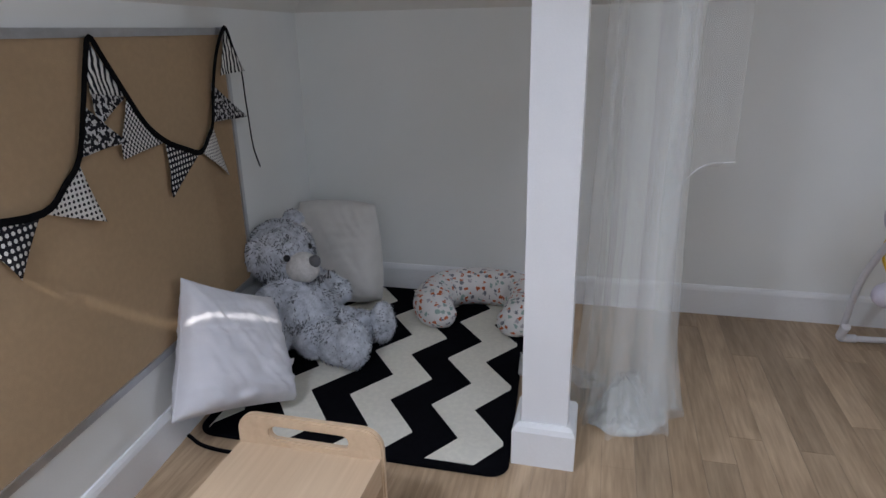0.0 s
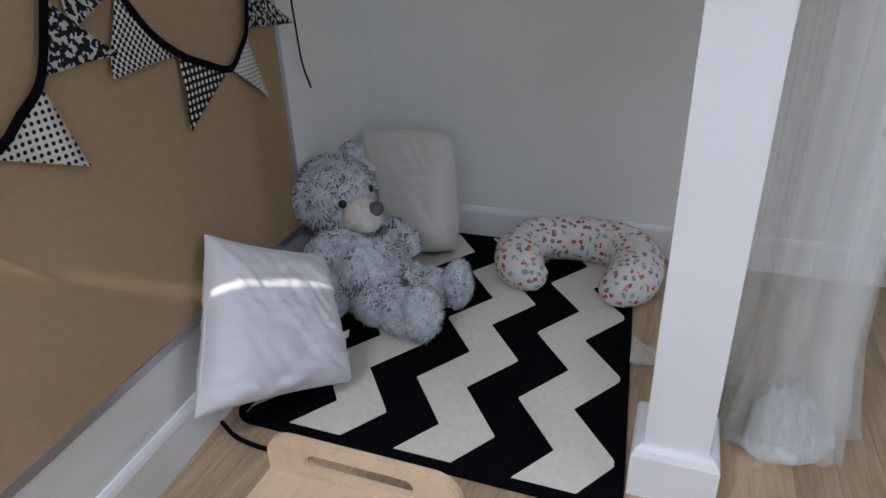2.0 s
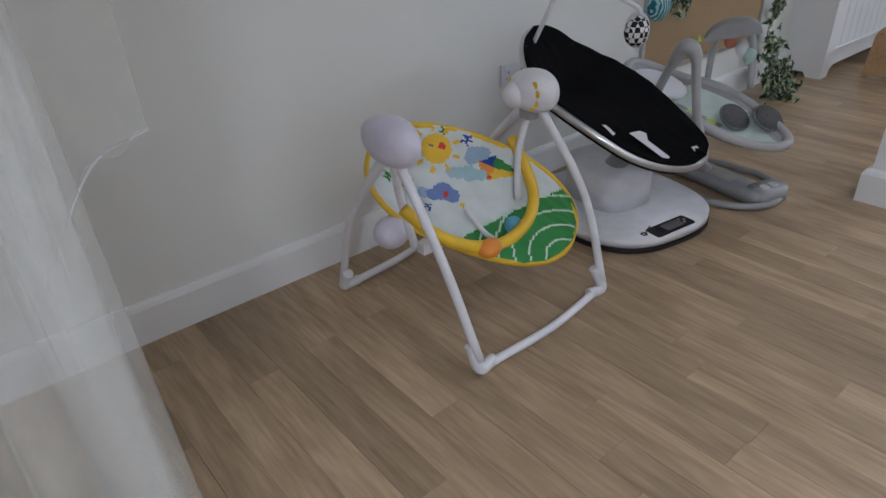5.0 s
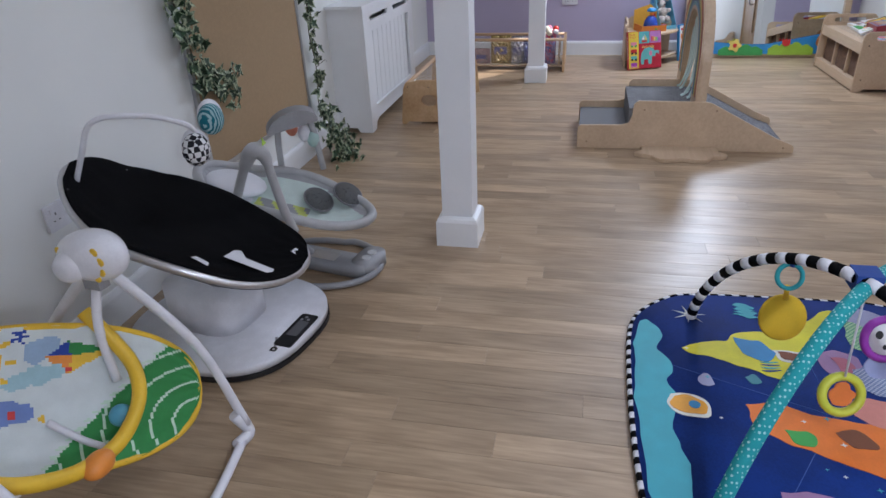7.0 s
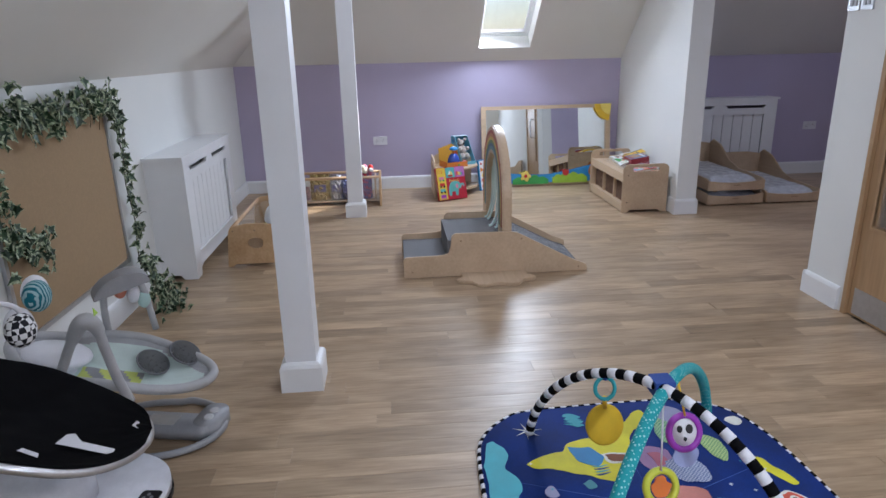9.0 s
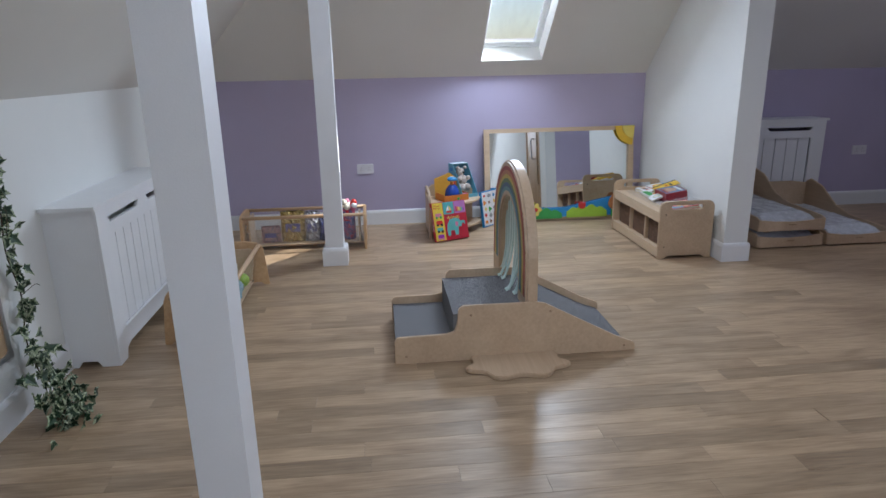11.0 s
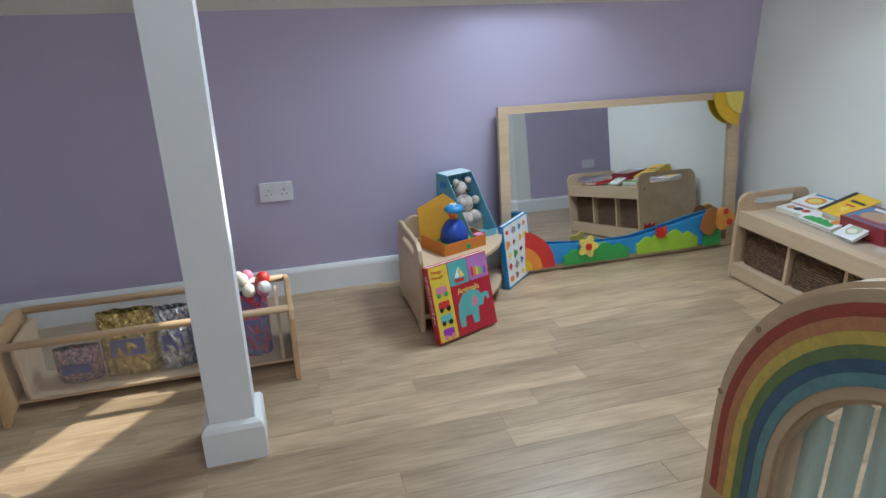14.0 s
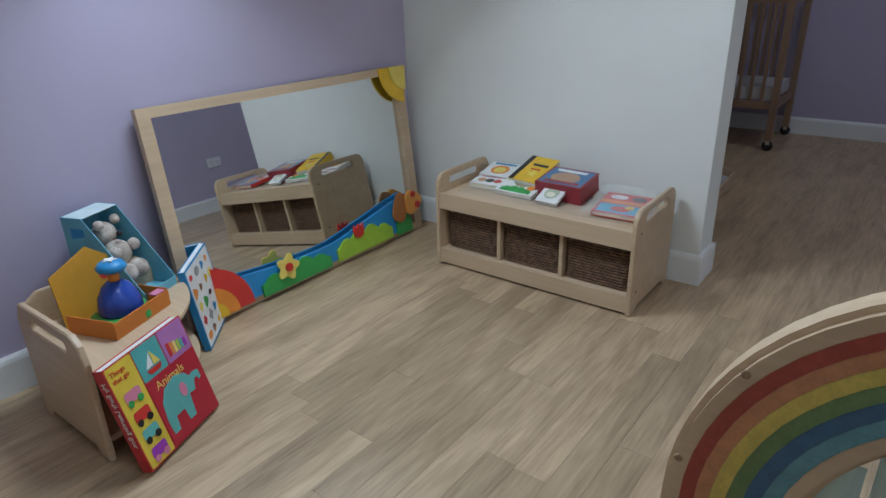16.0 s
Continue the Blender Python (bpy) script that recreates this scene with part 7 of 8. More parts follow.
MESHC = clear_mat("dark_mesh", (0.10, 0.10, 0.10), 0.25, 0.9)
for px, py, pz in ((2.531, 2.32, 0.262), (2.60, 2.222, 0.262)):
    pm_ = pose(px, py, pz + 0.02, 34, -14, 0)
    pad = part("mesh_pad", lathe([(0.056, 0), (0.060, 0.008), (0.052, 0.018), (0.02, 0.021)], 26, None, pm_), MESHC, bouncer, "round dark mesh toy pad", True)
    part("pad_ring", tube([pm_ @ Vector((0.059 * math.cos(q * math.pi / 14), 0.059 * math.sin(q * math.pi / 14), 0.008)) for q in range(28)], 0.004, 6, True), DGREYP, pad)
part("pillow", ball((0, 0, 0), 0.12, 0.10, 0.035), CLOTHW, bouncer, "white head pillow", False, gm @ pose(-0.20, 0, 0.06))
part("carry_handle", tube(spline([(2.25, 2.50, 0.40), (2.20, 2.42, 0.53), (2.182, 2.365, 0.605), (2.198, 2.335, 0.585), (2.21, 2.325, 0.50), (2.225, 2.31, 0.38), (2.24, 2.29, 0.29)], 7), [0.016] * 8 + [0.02 + 0.008 * math.sin(math.pi * q / 15) for q in range(16)] + [0.016] * 19, 12), LGREYP, bouncer, "grey side handle arch")
part("handle_badge", slab(star(0, 0, 0.016, 3), (), 0.002, 0, axes((2.19, 2.325, 0.635), (1, 0, 0), (0, 0.3, 1))), LIME, bouncer)
part("toy_bar", tube(spline([(2.66, 2.52, 0.36), (2.655, 2.515, 0.48), (2.645, 2.49, 0.565), (2.65, 2.43, 0.60), (2.675, 2.375, 0.56), (2.68, 2.345, 0.36)], 7), 0.013, 10), LGREYP, bouncer, "grey toy bar")
part("sun_visor", slab([(0.10 * math.cos(a), 0.062 * math.sin(a)) for a in [math.pi * k / 14 for k in range(15)]], (), 0.09, 0.012, axes((2.61, 2.425, 0.575), (0.45, -0.80, 0.18), (0, 0, 1))), GREYP, bouncer, "grey leaf shaped visor")
for k, (dx, mt) in enumerate(((-0.02, plain("peach_toy", (0.62, 0.22, 0.14), 0.8)), (0.02, CLOTHW), (0.05, plain("mint_toy", (0.42, 0.58, 0.55), 0.8)))):
    part("hanging_toy", ball((2.65 + dx * 0.5, 2.42 - dx, 0.545 - 0.028 * k), 0.027, 0.024, 0.034), mt, bouncer)

# ---- pin board with ivy on the north wall ----
north_m = axes((0, YN, 0), (1, 0, 0), (0, 0, 1))
pin_board(north_m, 2.74, 3.86, 0.28, 1.19, "plain brown cork pin board framed with artificial ivy")


def leaf_mesh(k):
    """A five-lobed ivy leaf: dark middle, cream variegated edge, folded a little along its rib."""
    rng_ = random.Random(k)
    out = []
    for a, r in ((-90, 0.30), (-50, 0.62), (-25, 0.45), (5, 0.85), (38, 0.52), (90, 1.12), (142, 0.52), (175, 0.85), (205, 0.45), (230, 0.62)):
        r *= rng_.uniform(0.88, 1.12)
        out.append(Vector((r * math.cos(radians(a)), r * math.sin(radians(a)), 0)) * 0.030)
    bm = bmesh.new()
    f = 0.72 if k % 3 else 0.45
    o_v = [bm.verts.new((p.x, p.y, abs(p.x) * 0.30 - 0.004)) for p in out]
    i_v = [bm.verts.new((p.x * f, p.y * f, abs(p.x) * 0.22)) for p in out]
    c = bm.verts.new((0, 0.002, 0.0))
    for q in range(len(out)):
        w = (q + 1) % len(out)
        bm.faces.new((o_v[q], o_v[w], i_v[w], i_v[q])).material_index = 1 if (q * 7 + k) % 4 else 0
        bm.faces.new((i_v[q], i_v[w], c)).material_index = 0
    me = bpy.data.meshes.new("leaf")
    bm.to_mesh(me)
    bm.free()
    me.materials.append(LEAF)
    me.materials.append(LEAFE)
    return me


LEAF = mat("ivy_green", (0.030, 0.075, 0.032), 0.5, vary=0.45, scale=60, bump=0.1, per_object=0.35)
LEAFE = mat("ivy_cream_edge", (0.52, 0.57, 0.40), 0.5, second=(0.13, 0.20, 0.10), scale=80, bump=0.1, per_object=0.2)
VINE = plain("brown_vine", (0.07, 0.055, 0.03), 0.8)
LEAVES = [leaf_mesh(k) for k in range(6)]


def ivy(label, path, per_metre, spread, seed, size=1.0, m=None):
    o = thing("ivy_garland", label, "artificial ivy", m, "artificial ivy strands")
    rng_ = random.Random(seed)
    line = spline(path, 10)
    part("vine", tube(line, 0.003, 5), VINE, o)
    total = sum((b - a).length for a, b in zip(line, line[1:]))
    for _k in range(int(total * per_metre)):
        p = line[rng_.randrange(len(line))]
        q = p + Vector((rng_.gauss(0, spread), -abs(rng_.gauss(0, spread * 0.6)) - 0.004, rng_.gauss(0, spread)))
        q.y = min(q.y, YN - 0.022)
        q.z = max(q.z, 0.02)
        lf = new("leaf", LEAVES[rng_.randrange(6)])
        lf.parent = o
        s = rng_.uniform(0.75, 1.25) * size
        lf.matrix_basis = pose(q.x, q.y, q.z, 90 + rng_.uniform(-50, 35), rng_.uniform(-40, 40), rng_.uniform(0, 360) if rng_.random() < 0.25 else rng_.uniform(-45, 45)) @ pose(0, 0, 0, 0, 0, 180 + rng_.uniform(-70, 70)) @ Matrix.Diagonal((s, s, s, 1))
    for _k in range(int(total * 4)):
        p = line[rng_.randrange(len(line))]
        e = p + Vector((rng_.uniform(-0.10, 0.10), -rng_.uniform(0.01, 0.05), rng_.uniform(-0.14, 0.03)))
        part("tendril", tube(spline([p, (p + e) / 2 + Vector((0.02, -0.01, 0.02)), e], 4), 0.0014, 4), VINE, o)
    return o


yb = YN - 0.035
ivy("dense variegated artificial ivy along the top of the board", [(2.70, yb, 1.16), (2.9, yb, 1.175), (3.15, yb, 1.15), (3.4, yb, 1.18), (3.65, yb, 1.165), (3.90, yb, 1.16)], 210, 0.045, 1, 1.3)
ivy("variegated artificial ivy strand hanging down the board", [(2.72, yb, 1.16), (2.70, yb, 0.98), (2.75, yb, 0.80), (2.80, yb, 0.70), (2.88, yb, 0.62), (2.99, yb, 0.66)], 170, 0.042, 2, 1.3)
ivy("thin dark artificial ivy strand beside the board", [(3.90, yb, 1.15), (3.93, yb, 1.0), (3.95, yb, 0.85), (3.93, yb, 0.7), (3.97, yb, 0.5), (3.94, yb, 0.33), (3.95, yb, 0.20)], 95, 0.024, 3, 1.1)
ivy("heap of variegated artificial ivy on the floor", [(3.92, YN - 0.05, 0.25), (3.88, YN - 0.10, 0.16), (3.80, YN - 0.16, 0.10), (3.86, YN - 0.20, 0.06), (3.72, YN - 0.22, 0.05)], 330, 0.06, 4, 1.2)

# ---- play mat with two crossing arches ----
pm = thing("play_mat", "padded blue world map baby play mat with striped edge", "play mat", pose(0, 0, 0))
mo = [(2.475, 0.32), (2.47, 0.62), (2.45, 0.90), (2.40, 1.0), (2.30, 1.085), (2.18, 1.118), (1.9, 1.13), (1.6, 1.125), (1.36, 1.10), (1.26, 1.04), (1.20, 0.94), (1.18, 0.6), (1.20, 0.26), (1.27, 0.12), (1.38, 0.06), (1.7, 0.03), (2.0, 0.03), (2.22, 0.05), (2.36, 0.10), (2.44, 0.20)]
mo = [(p.x, p.y) for p in spline([(x, y, 0) for x, y in mo + mo[:1]], 5)[:-1]]
part("pad", slab(mo, (), 0.020, 0.007, X((0, 0, 0.001))), plain("deep_blue_satin", (0.006, 0.036, 0.22), 0.75, vary=0.3, scale=6, bump=0.08, spec=0.25), pm, "deep blue quilted pad", True)
loop = [Vector((x, y, 0.014)) for x, y in mo]
acc = []
for a, b in zip(loop, loop[1:] + loop[:1]):
    n = max(1, round((b - a).length / 0.0125))
    acc += [a + (b - a) * (j / n) for j in range(n)]
seg = 2
for tone, mt in ((0, BLACK), (1, CLOTHW)):
    bm = bmesh.new()
    for k in range(tone * seg, len(acc), 2 * seg):
        pts = [acc[(k + j) % len(acc)] for j in range(seg + 1)]
        tube(pts, 0.0095, 6, False, bm)
    part("piping", bm, mt, pm, "black edge stripes" if not tone else "white edge stripes")


def patch(outline, material, lift=0.0215, label=""):
    part("applique", slab(outline, (), 0.0012, 0, X((0, 0, lift))), material, pm, label)


def blob(cx, cy, rx, ry, seed, rough=0.28, n=34, turn=0):
    out = []
    for k in range(n):
        a = 2 * math.pi * k / n
        r = 1 + rough * noise.noise((math.cos(a) * 1.6 + seed, math.sin(a) * 1.6, seed * 2.3)) * 2
        x, y = rx * r * math.cos(a), ry * r * math.sin(a)
        c, s = math.cos(radians(turn)), math.sin(radians(turn))
        out.append((cx + x * c - y * s, cy + x * s + y * c))
    return out


CY = plain("cyan_cloth", (0.05, 0.38, 0.46), 0.6, bump=0.08, fine=400)
YC = plain("lemon_cloth", (0.70, 0.64, 0.03), 0.6)
OC = plain("tangerine_cloth", (0.80, 0.20, 0.03), 0.6)
GC = plain("leaf_green_cloth", (0.20, 0.50, 0.05), 0.6)
MC = plain("mauve_cloth", (0.35, 0.20, 0.36), 0.6)
PB = plain("periwinkle_cloth", (0.33, 0.38, 0.62), 0.6)
def wavy(points, material, lift=0.0215, label="", wobble=0.012):
    """A cut cloth shape with a smooth, uneven outline."""
    out = spline([(x, y, 0) for x, y in points + points[:1]], 6)[:-1]
    patch([(p.x + wobble * noise.noise((p.x * 22, p.y * 22, 1)), p.y + wobble * noise.noise((p.x * 22, p.y * 22, 5))) for p in out], material, lift, label)


WH = plain("white_outline", (0.72, 0.72, 0.66), 0.6)
BR = plain("brown_cloth", (0.22, 0.08, 0.04), 0.7)
TL = plain("print_teal", (0.06, 0.26, 0.32), 0.6)
LV = plain("lavender_cloth", (0.30, 0.30, 0.45), 0.6)
PE = plain("peach_cloth", (0.62, 0.24, 0.20), 0.6)
wavy([(2.25, 1.085), (2.26, 1.05), (2.18, 1.02), (2.10, 1.04), (2.02, 1.00), (1.94, 1.02), (1.85, 1.0), (1.76, 1.03), (1.62, 1.0), (1.45, 1.02), (1.35, 1.06), (1.38, 1.085), (1.6, 1.11), (1.9, 1.115), (2.12, 1.105)], CY, 0.0215, "cyan wave border")
wavy([(2.115, 0.962), (2.16, 0.90), (2.175, 0.82), (2.235, 0.76), (2.235, 0.66), (2.29, 0.58), (2.385, 0.50), (2.40, 0.45), (2.33, 0.46), (2.24, 0.55), (2.13, 0.58), (2.02, 0.66), (1.995, 0.70), (2.03, 0.75), (2.05, 0.82), (2.085, 0.88), (2.09, 0.94)], YC, 0.0215, "yellow land shape")
wavy([(2.19, 0.79), (2.19, 0.72), (2.13, 0.69), (2.08, 0.73), (2.12, 0.79)], plain("sea_blue_cloth", (0.04, 0.24, 0.50), 0.6), 0.0228)
for k in range(4):
    wavy([(2.075 - k * 0.014, 0.745), (2.08 - k * 0.014, 0.715), (2.083 - k * 0.014, 0.69), (2.078 - k * 0.014, 0.70), (2.072 - k * 0.014, 0.725)], NAVY if k % 2 else CY, 0.0229 + 0.0003 * k, "", 0.004)
wavy([(2.145, 0.69), (2.14, 0.61), (2.10, 0.60), (2.085, 0.64), (2.10, 0.69)], WH, 0.0226)
wavy([(2.135, 0.68), (2.13, 0.62), (2.105, 0.61), (2.095, 0.64), (2.105, 0.68)], BR, 0.0240, "brown animal shape")
for k in range(4):
    wavy([(2.40 - k * 0.022, 0.77), (2.41 - k * 0.022, 0.73), (2.395 - k * 0.022, 0.69), (2.385 - k * 0.022, 0.73)], CY, 0.0215, "", 0.02)
for k in range(7):
    a_ = 2 * math.pi * k / 7 + 0.3
    c_, s_ = math.cos(a_), math.sin(a_)
    patch([(2.314 + 0.008 * c_ - 0.004 * s_, 0.919 + 0.008 * s_ + 0.004 * c_), (2.314 + 0.055 * c_, 0.919 + 0.055 * s_), (2.314 + 0.008 * c_ + 0.004 * s_, 0.919 + 0.008 * s_ - 0.004 * c_)], WH, 0.0216 + 0.0002 * k)
wavy([(2.16, 0.56), (2.17, 0.50), (2.13, 0.45), (2.05, 0.47), (2.02, 0.53), (2.08, 0.57)], MC, 0.0215, "mauve land shape")
wavy([(2.12, 0.53), (2.13, 0.49), (2.08, 0.48), (2.06, 0.52)], plain("rose_cloth", (0.48, 0.14, 0.20), 0.6), 0.0228)
wavy([(2.40, 0.42), (2.43, 0.35), (2.37, 0.29), (2.29, 0.31), (2.28, 0.38), (2.33, 0.43)], LV)
wavy([(2.33, 0.44), (2.34, 0.40), (2.26, 0.37), (2.18, 0.39), (2.20, 0.45)], pattern_mat("green_net_print", "check", (0.10, 0.26, 0.16), (0.35, 0.50, 0.30), 140, 0.7, True), 0.0226)
wavy([(2.20, 0.32), (2.21, 0.27), (2.13, 0.24), (2.06, 0.27), (2.10, 0.31)], pattern_mat("lime_net_print", "check", (0.20, 0.36, 0.16), (0.45, 0.58, 0.26), 140, 0.7, True), 0.0222)
wavy([(2.08, 0.49), (2.10, 0.42), (2.05, 0.37), (1.97, 0.38), (1.96, 0.45), (2.01, 0.50)], pattern_mat("grey_net_print", "check", (0.16, 0.20, 0.34), (0.42, 0.46, 0.58), 150, 0.7, True), 0.0230, "grey net flap")
wavy([(2.30, 0.16), (2.33, 0.13), (2.29, 0.10), (2.26, 0.13)], WH, 0.0215, "", 0.02)
wavy([(2.085, 0.20), (2.06, 0.16), (2.00, 0.13), (1.93, 0.10), (1.92, 0.13), (1.98, 0.17), (2.03, 0.215)], YC, 0.0215, "yellow star fish")
wavy([(1.88, 0.21), (1.89, 0.16), (1.84, 0.12), (1.79, 0.14), (1.79, 0.20), (1.83, 0.225)], WH, 0.0215, "", 0.006)
wavy([(1.87, 0.205), (1.88, 0.16), (1.84, 0.13), (1.80, 0.15), (1.80, 0.195), (1.83, 0.215)], plain("coral_cloth", (0.62, 0.10, 0.06), 0.6), 0.0229, "red animal shape")
patch(ring(1.845, 0.165, 0.018, 0.016, 14), WH, 0.0242)
patch(ring(1.845, 0.165, 0.008, 0.008, 10), BR, 0.0256)
wavy([(1.87, 0.34), (1.85, 0.29), (1.79, 0.26), (1.76, 0.29), (1.79, 0.34)], plain("pink_cloth", (0.50, 0.12, 0.30), 0.6), 0.0215, "pink fish shape")
wavy([(1.93, 0.54), (1.95, 0.48), (1.92, 0.42), (1.85, 0.43), (1.83, 0.50), (1.88, 0.55)], PE, 0.0218, "peach land shape")
wavy([(1.87, 0.82), (1.89, 0.74), (1.86, 0.66), (1.84, 0.56), (1.83, 0.45), (1.76, 0.43), (1.70, 0.44), (1.64, 0.52), (1.68, 0.62), (1.72, 0.72), (1.78, 0.81)], OC, 0.0215, "orange land shape")
wavy([(1.80, 0.62), (1.81, 0.56), (1.76, 0.53), (1.74, 0.59)], BR, 0.0229)
wavy([(1.78, 0.74), (1.79, 0.68), (1.74, 0.67), (1.73, 0.72)], GREEN, 0.0229)
wavy([(1.88, 0.40), (1.86, 0.35), (1.80, 0.36), (1.81, 0.41)], TL, 0.0221)
wavy([(1.98, 0.94), (1.99, 0.90), (1.95, 0.89), (1.94, 0.93)], LV, 0.0215, "", 0.02)
wavy([(2.00, 0.80), (2.01, 0.77), (1.98, 0.76), (1.97, 0.79)], TL)
wavy([(1.885, 1.02), (1.89, 0.95), (1.85, 0.92), (1.80, 0.93), (1.80, 1.0), (1.84, 1.03)], WH, 0.0226, "", 0.006)
wavy([(1.875, 1.01), (1.88, 0.955), (1.85, 0.93), (1.81, 0.94), (1.81, 0.995), (1.84, 1.02)], plain("fish_orange", (0.80, 0.36, 0.03), 0.6), 0.0240, "orange fish shape")
patch(ring(1.845, 0.96, 0.016, 0.016, 14), MIDBLUE, 0.0254)
wavy([(1.70, 0.30), (1.68, 0.22), (1.60, 0.20), (1.54, 0.26), (1.56, 0.36), (1.64, 0.37)], GC, 0.0215, "green land shape")
wavy([(1.62, 0.28), (1.60, 0.22), (1.55, 0.24), (1.57, 0.29)], plain("train_grey", (0.25, 0.26, 0.30), 0.6), 0.0229)
wavy([(1.56, 0.80), (1.57, 0.70), (1.50, 0.64), (1.43, 0.70), (1.46, 0.80)], MC)
wavy([(1.52, 0.56), (1.53, 0.48), (1.46, 0.44), (1.41, 0.50), (1.45, 0.57)], GREEN)
wavy([(1.46, 0.92), (1.45, 0.84), (1.36, 0.80), (1.33, 0.88), (1.38, 0.94)], PINK)
wavy([(1.40, 0.40), (1.39, 0.28), (1.30, 0.26), (1.28, 0.36)], YC)
for k in range(34):
    a = random.Random(k + 40)
    x, y = a.uniform(1.3, 2.4), a.uniform(0.15, 1.0)
    patch(star(x, y, a.uniform(0.005, 0.010), 4, 0.35), CY if k % 2 else CLOTHW, 0.0222)
for k in range(5):
    a0 = 2 * math.pi * k / 5
    part("stitch_line", tube([(1.86, 0.60, 0.0212), (1.86 + 0.52 * math.cos(a0), 0.60 + 0.42 * math.sin(a0), 0.0212)], 0.0012, 4), plain("blue_thread", (0.05, 0.12, 0.38), 0.7), pm)
# arches
C1, C2 = (Vector((2.299, 0.914, 0.02)), Vector((1.485, 0.355, 0.02))), (Vector((1.437, 0.978, 0.02)), Vector((2.358, 0.20, 0.02)))


def arc(a, b, h, n, e):
    out = []
    for k in range(n + 1):
        t = math.pi * k / n
        p = (a + b) / 2 - (b - a) / 2 * math.cos(t) * (1 - 0.05 * math.sin(t))
        out.append(Vector((p.x, p.y, a.z + h * max(0.0, math.sin(t)) ** e)))
    return out


pts = arc(*C1, 0.415, 92, 1.12)
ar1 = thing("toy_arch", "black and white striped toy arch over the play mat", "toy arch", pose(0, 0, 0), "arches of the play mat")
for k in range(0, 92, 2):
    part("stripe", tube(pts[k:k + 3], 0.0165, 10), BLACK if (k // 2) % 2 else CLOTHW, ar1)
pts2 = arc(*C2, 0.406, 40, 1.38)
ar2 = thing("toy_arch", "teal dotted cloth toy arch over the play mat", "toy arch", pose(0, 0, 0), "arches of the play mat")
part("tube", tube(pts2, 0.019, 12), pattern_mat("teal_dot_cloth", "dots", (0.35, 0.62, 0.62), (0.02, 0.30, 0.32), 95, 0.8, True), ar2)
mid = (pts[46] + pts2[20]) / 2
part("cross_clip", bx(-0.03, 0.03, -0.03, 0.03, -0.026, 0.022, 0.01, X(mid)), NAVY, ar2)


def torus(c, r, t, ax, ay, material, parent, name, label=""):
    m_ = axes(c, ax, ay)
    part(name, tube([m_ @ Vector((r * math.cos(q * math.pi / 14), r * math.sin(q * math.pi / 14), 0)) for q in range(28)], t, 8, True), material, parent, label)
    return m_


face_x, face_y = (0.15, -0.99, 0), (0.35, 0.05, 0.93)
h1 = pts[35]
torus(h1 + Vector((0, 0, -0.055)), 0.034, 0.0065, face_x, face_y, TEAL, ar1, "link_ring", "teal link ring")
part("band", tube([h1 + Vector((0, 0, -0.024)), h1], 0.007, 6), NAVY, ar1)
m_ = axes(h1 + Vector((0.01, -0.01, -0.195)), face_x, face_y)
part("yellow_disc", lathe([(0.02, -0.008), (0.063, -0.007), (0.068, 0), (0.063, 0.007), (0.02, 0.008)], 26, None, m_), plain("mustard_cloth", (0.72, 0.47, 0.02), 0.75, bump=0.15, fine=300), ar1, "round mustard cloth toy", True)
part("loop", tube([h1 + Vector((0, 0, -0.086)), h1 + Vector((0.005, -0.005, -0.13))], 0.008, 6), YELLOW, ar1)
h2 = pts2[22]
m_ = torus(Vector((1.97, 0.487, 0.21)), 0.054, 0.011, face_x, face_y, PURPLE, ar2, "ring_frame", "purple ring")
part("ring_face", lathe([(0.001, -0.002), (0.05, -0.002), (0.05, 0.002), (0.001, 0.002)], 22, None, m_), WHITE, ar2, "white round face plate")
for x, y, r in ((0.018, 0.008, 0.013), (-0.016, 0.012, 0.010), (0.0, -0.022, 0.006)):
    part("face_mark", slab(ring(x, y, r, r * 1.15, 14), (), 0.001, 0, m_ @ X((0, 0, 0.0022))), BLACKP, ar2)
part("flap", slab(blob(0, -0.075, 0.045, 0.035, 2.0, 0.12), (), 0.004, 0.001, m_ @ X((0, 0, -0.004))), PB, ar2)
part("hanger", tube([h2, Vector((1.97, 0.49, 0.27))], 0.004, 6), YELLOW, ar2)
h3 = pts2[17]
m_ = torus(Vector((1.83, 0.615, 0.121)), 0.049, 0.012, face_x, face_y, plain("lime_yellow_plastic", (0.62, 0.66, 0.06), 0.4), ar2, "teether_ring", "lime yellow ring")
part("teether_middle", slab(blob(0, 0, 0.032, 0.03, 5.0, 0.15), (), 0.006, 0.002, m_ @ X((0, 0, -0.003))), OC, ar2)
part("hanger", tube([Vector((1.835, 0.617, 0.175)), pts2[19]], 0.003, 6), CLOTHW, ar2)


# ---- stacked toddler chairs by the door wall, seen in the mirror ----
def toddler_chair(m):
    o = thing("toddler_chair", "stacked birch ply toddler chair by the white wall", "chair", m, "stacked toddler chairs")
    part("seat", bx(-0.13, 0.13, -0.12, 0.12, 0.185, 0.20, 0.004), BIRCH, o)
    part("backrest", slab(rrect(-0.13, 0.13, 0.28, 0.39, 0.04, 5), [rrect(-0.05, 0.05, 0.335, 0.36, 0.012, 4)], 0.015, 0.003, axes((0, -0.115, 0), (1, 0, 0), (0, 0, 1))), BIRCH, o)
    for x in (-0.145, 0.13):
        part("side_frame", slab([(-0.13, 0), (-0.09, 0), (-0.07, 0.10), (0.07, 0.10), (0.09, 0), (0.13, 0), (0.115, 0.26), (-0.02, 0.28), (-0.09, 0.38), (-0.13, 0.38)], (), 0.015, 0.003, axes((x, 0, 0), (0, 1, 0), (0, 0, 1))), BIRCH, o)
    return o


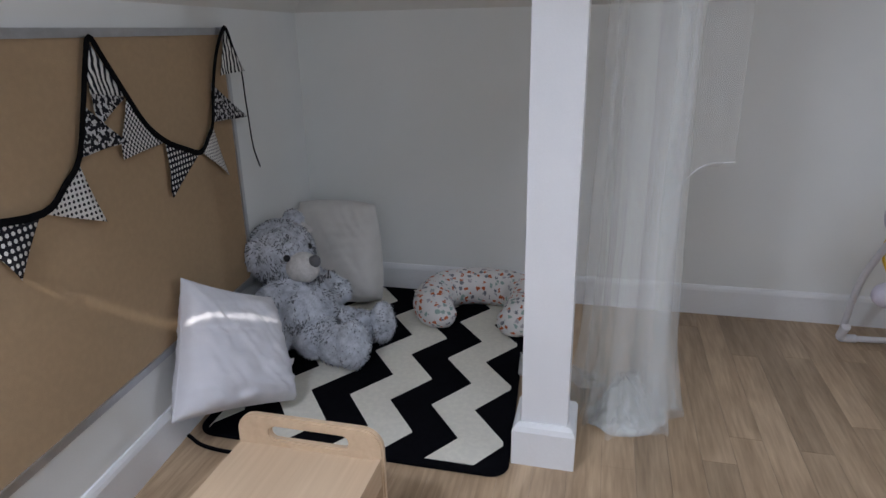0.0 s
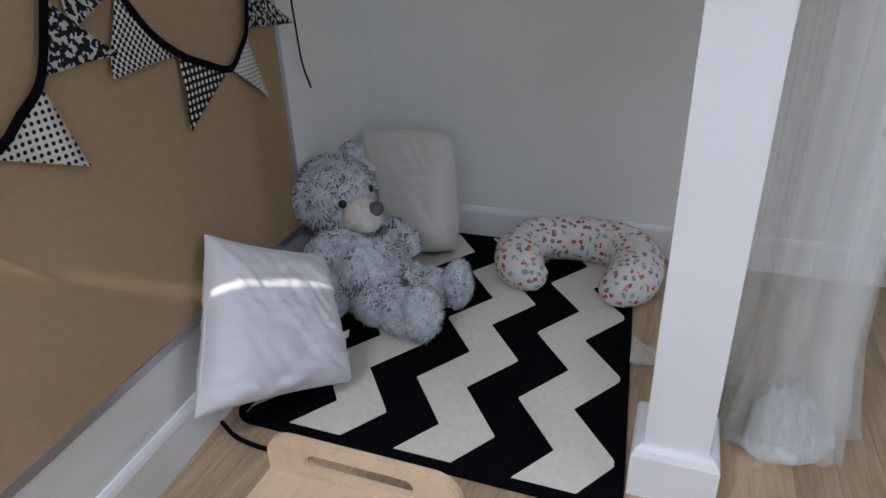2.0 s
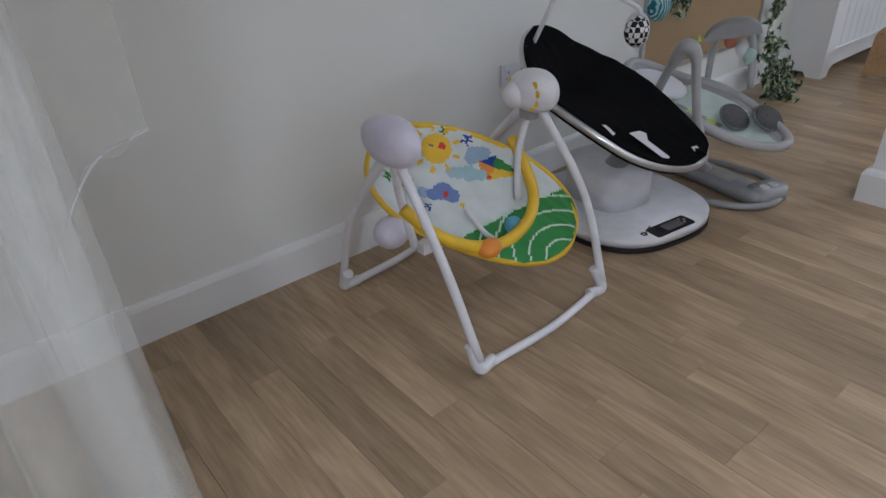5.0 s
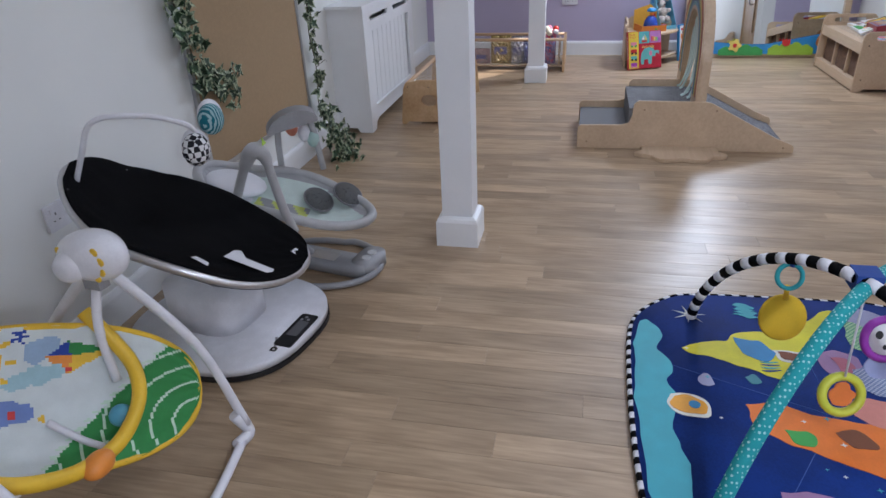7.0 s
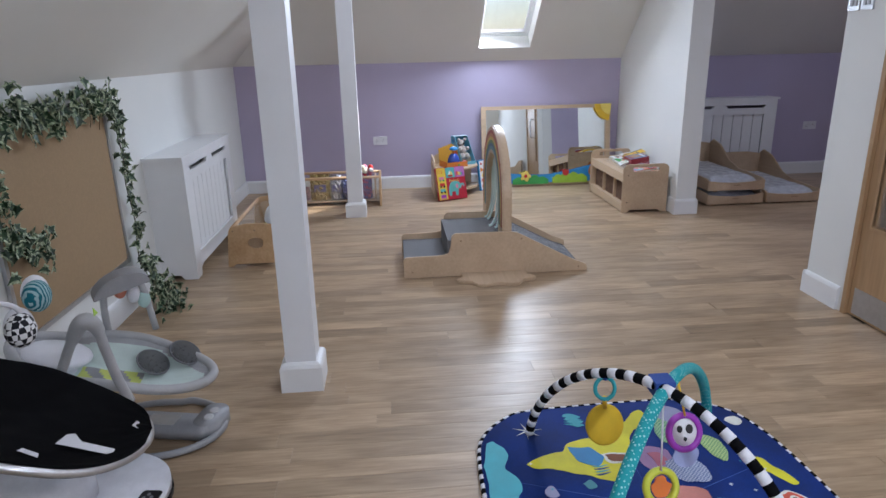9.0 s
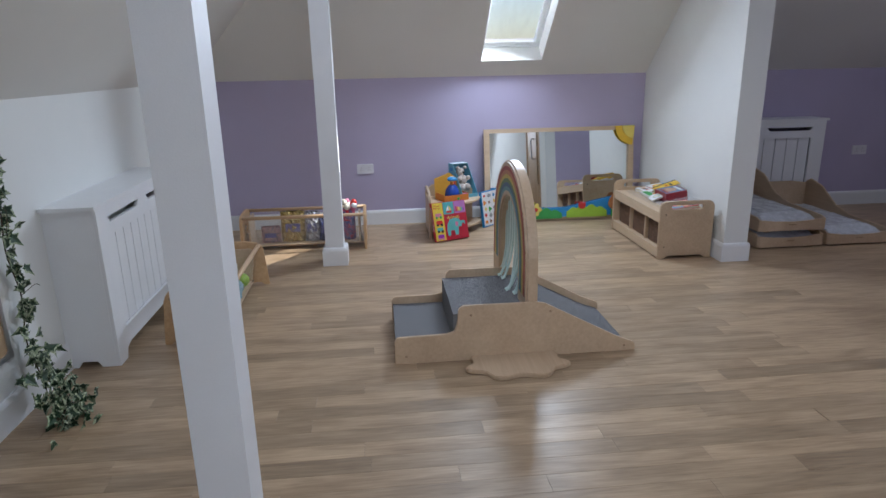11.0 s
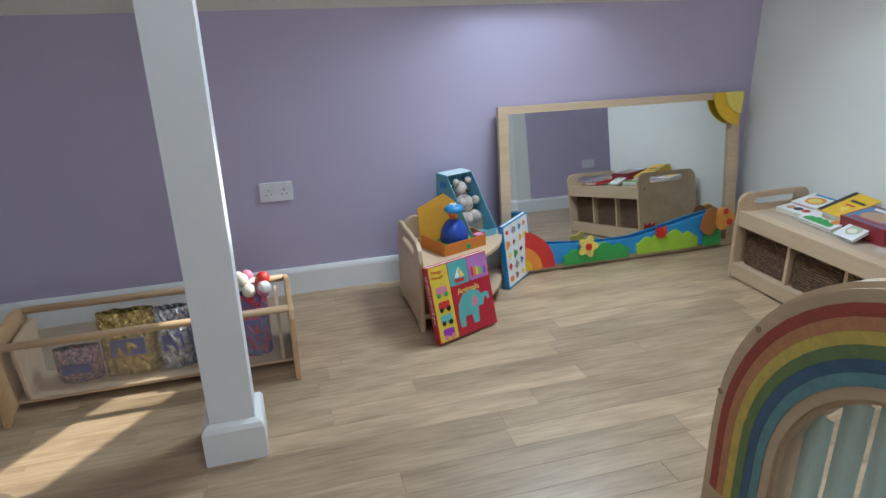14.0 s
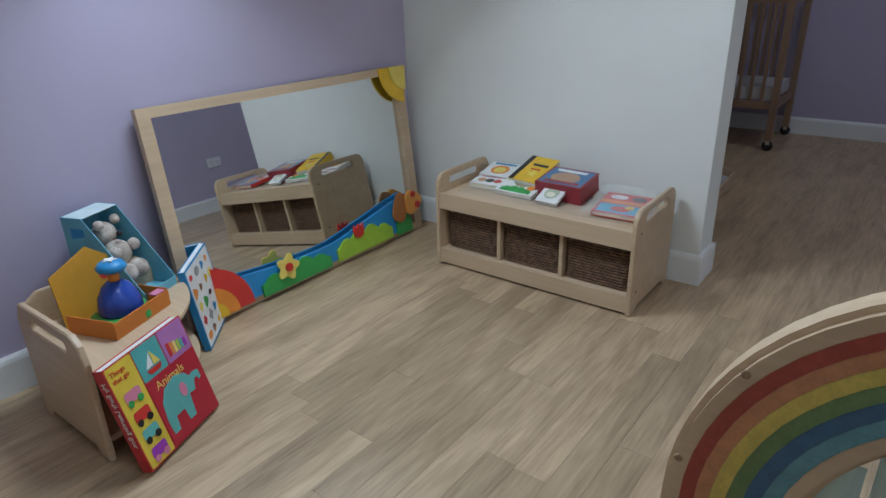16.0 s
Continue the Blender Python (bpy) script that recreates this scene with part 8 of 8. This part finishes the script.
tc0 = toddler_chair(pose(2.12, -0.82, 0, 0, 0, 12))
for k in (1, 2):
    copy_thing(tc0, pose(2.12, -0.82 - 0.004 * k, 0.098 * k, 0, 0, 12 + 3 * k))


# ---- floor planks, last ----
def planks():
    w, length, gap = 0.095, 0.92, 0.0006
    rng = random.Random(5)
    meshes = {}

    def mesh_for(n):
        if n not in meshes:
            b = bmesh.new()
            x1, y1 = w / 2 - gap / 2, n / 2 - gap / 2
            c = 0.0007
            lo = [b.verts.new((sx * x1, sy * y1, -0.003)) for sx, sy in ((-1, -1), (1, -1), (1, 1), (-1, 1))]
            mid = [b.verts.new((sx * x1, sy * y1, -c * 0.6)) for sx, sy in ((-1, -1), (1, -1), (1, 1), (-1, 1))]
            hi = [b.verts.new((sx * (x1 - c), sy * (y1 - c), 0)) for sx, sy in ((-1, -1), (1, -1), (1, 1), (-1, 1))]
            for u, v in ((lo, mid), (mid, hi)):
                for k in range(4):
                    b.faces.new((u[k], u[(k + 1) % 4], v[(k + 1) % 4], v[k]))
            b.faces.new(hi)
            me = bpy.data.meshes.new("plank")
            bmesh.ops.recalc_face_normals(b, faces=b.faces)
            b.to_mesh(me)
            b.free()
            me.materials.append(PLANK)
            meshes[n] = me
        return meshes[n]
    col, pieces = 0, []
    x = -1.46 + w / 2
    while x < XE + w:
        south = YB if x > XD - 0.05 else YS
        y = south - rng.random() * length
        while y < YN:
            y0, y1 = max(y, south - 0.05), min(y + length, YN + 0.05)
            n = round(y1 - y0, 2)
            if n > 0.05:
                pieces.append((x, y0 + n / 2, n))
            y += length
        x += w
    near = sorted(pieces, key=lambda q: (q[1] < -1.3, q[1] < -0.75, abs(q[0] - 3.2)))
    for px, py, n in near[:300]:
        o = new("plank", mesh_for(n))
        o.location = (px, py, 0)
        o.parent = floor
    rest = bmesh.new()
    for px, py, n in near[300:]:
        box(rest, px - w / 2 + gap / 2, px + w / 2 - gap / 2, py - n / 2 + gap / 2, py + n / 2 - gap / 2, -0.003, 0)
    tagged(part("planks", rest, PLANK, floor), kind="stuff")


planks()
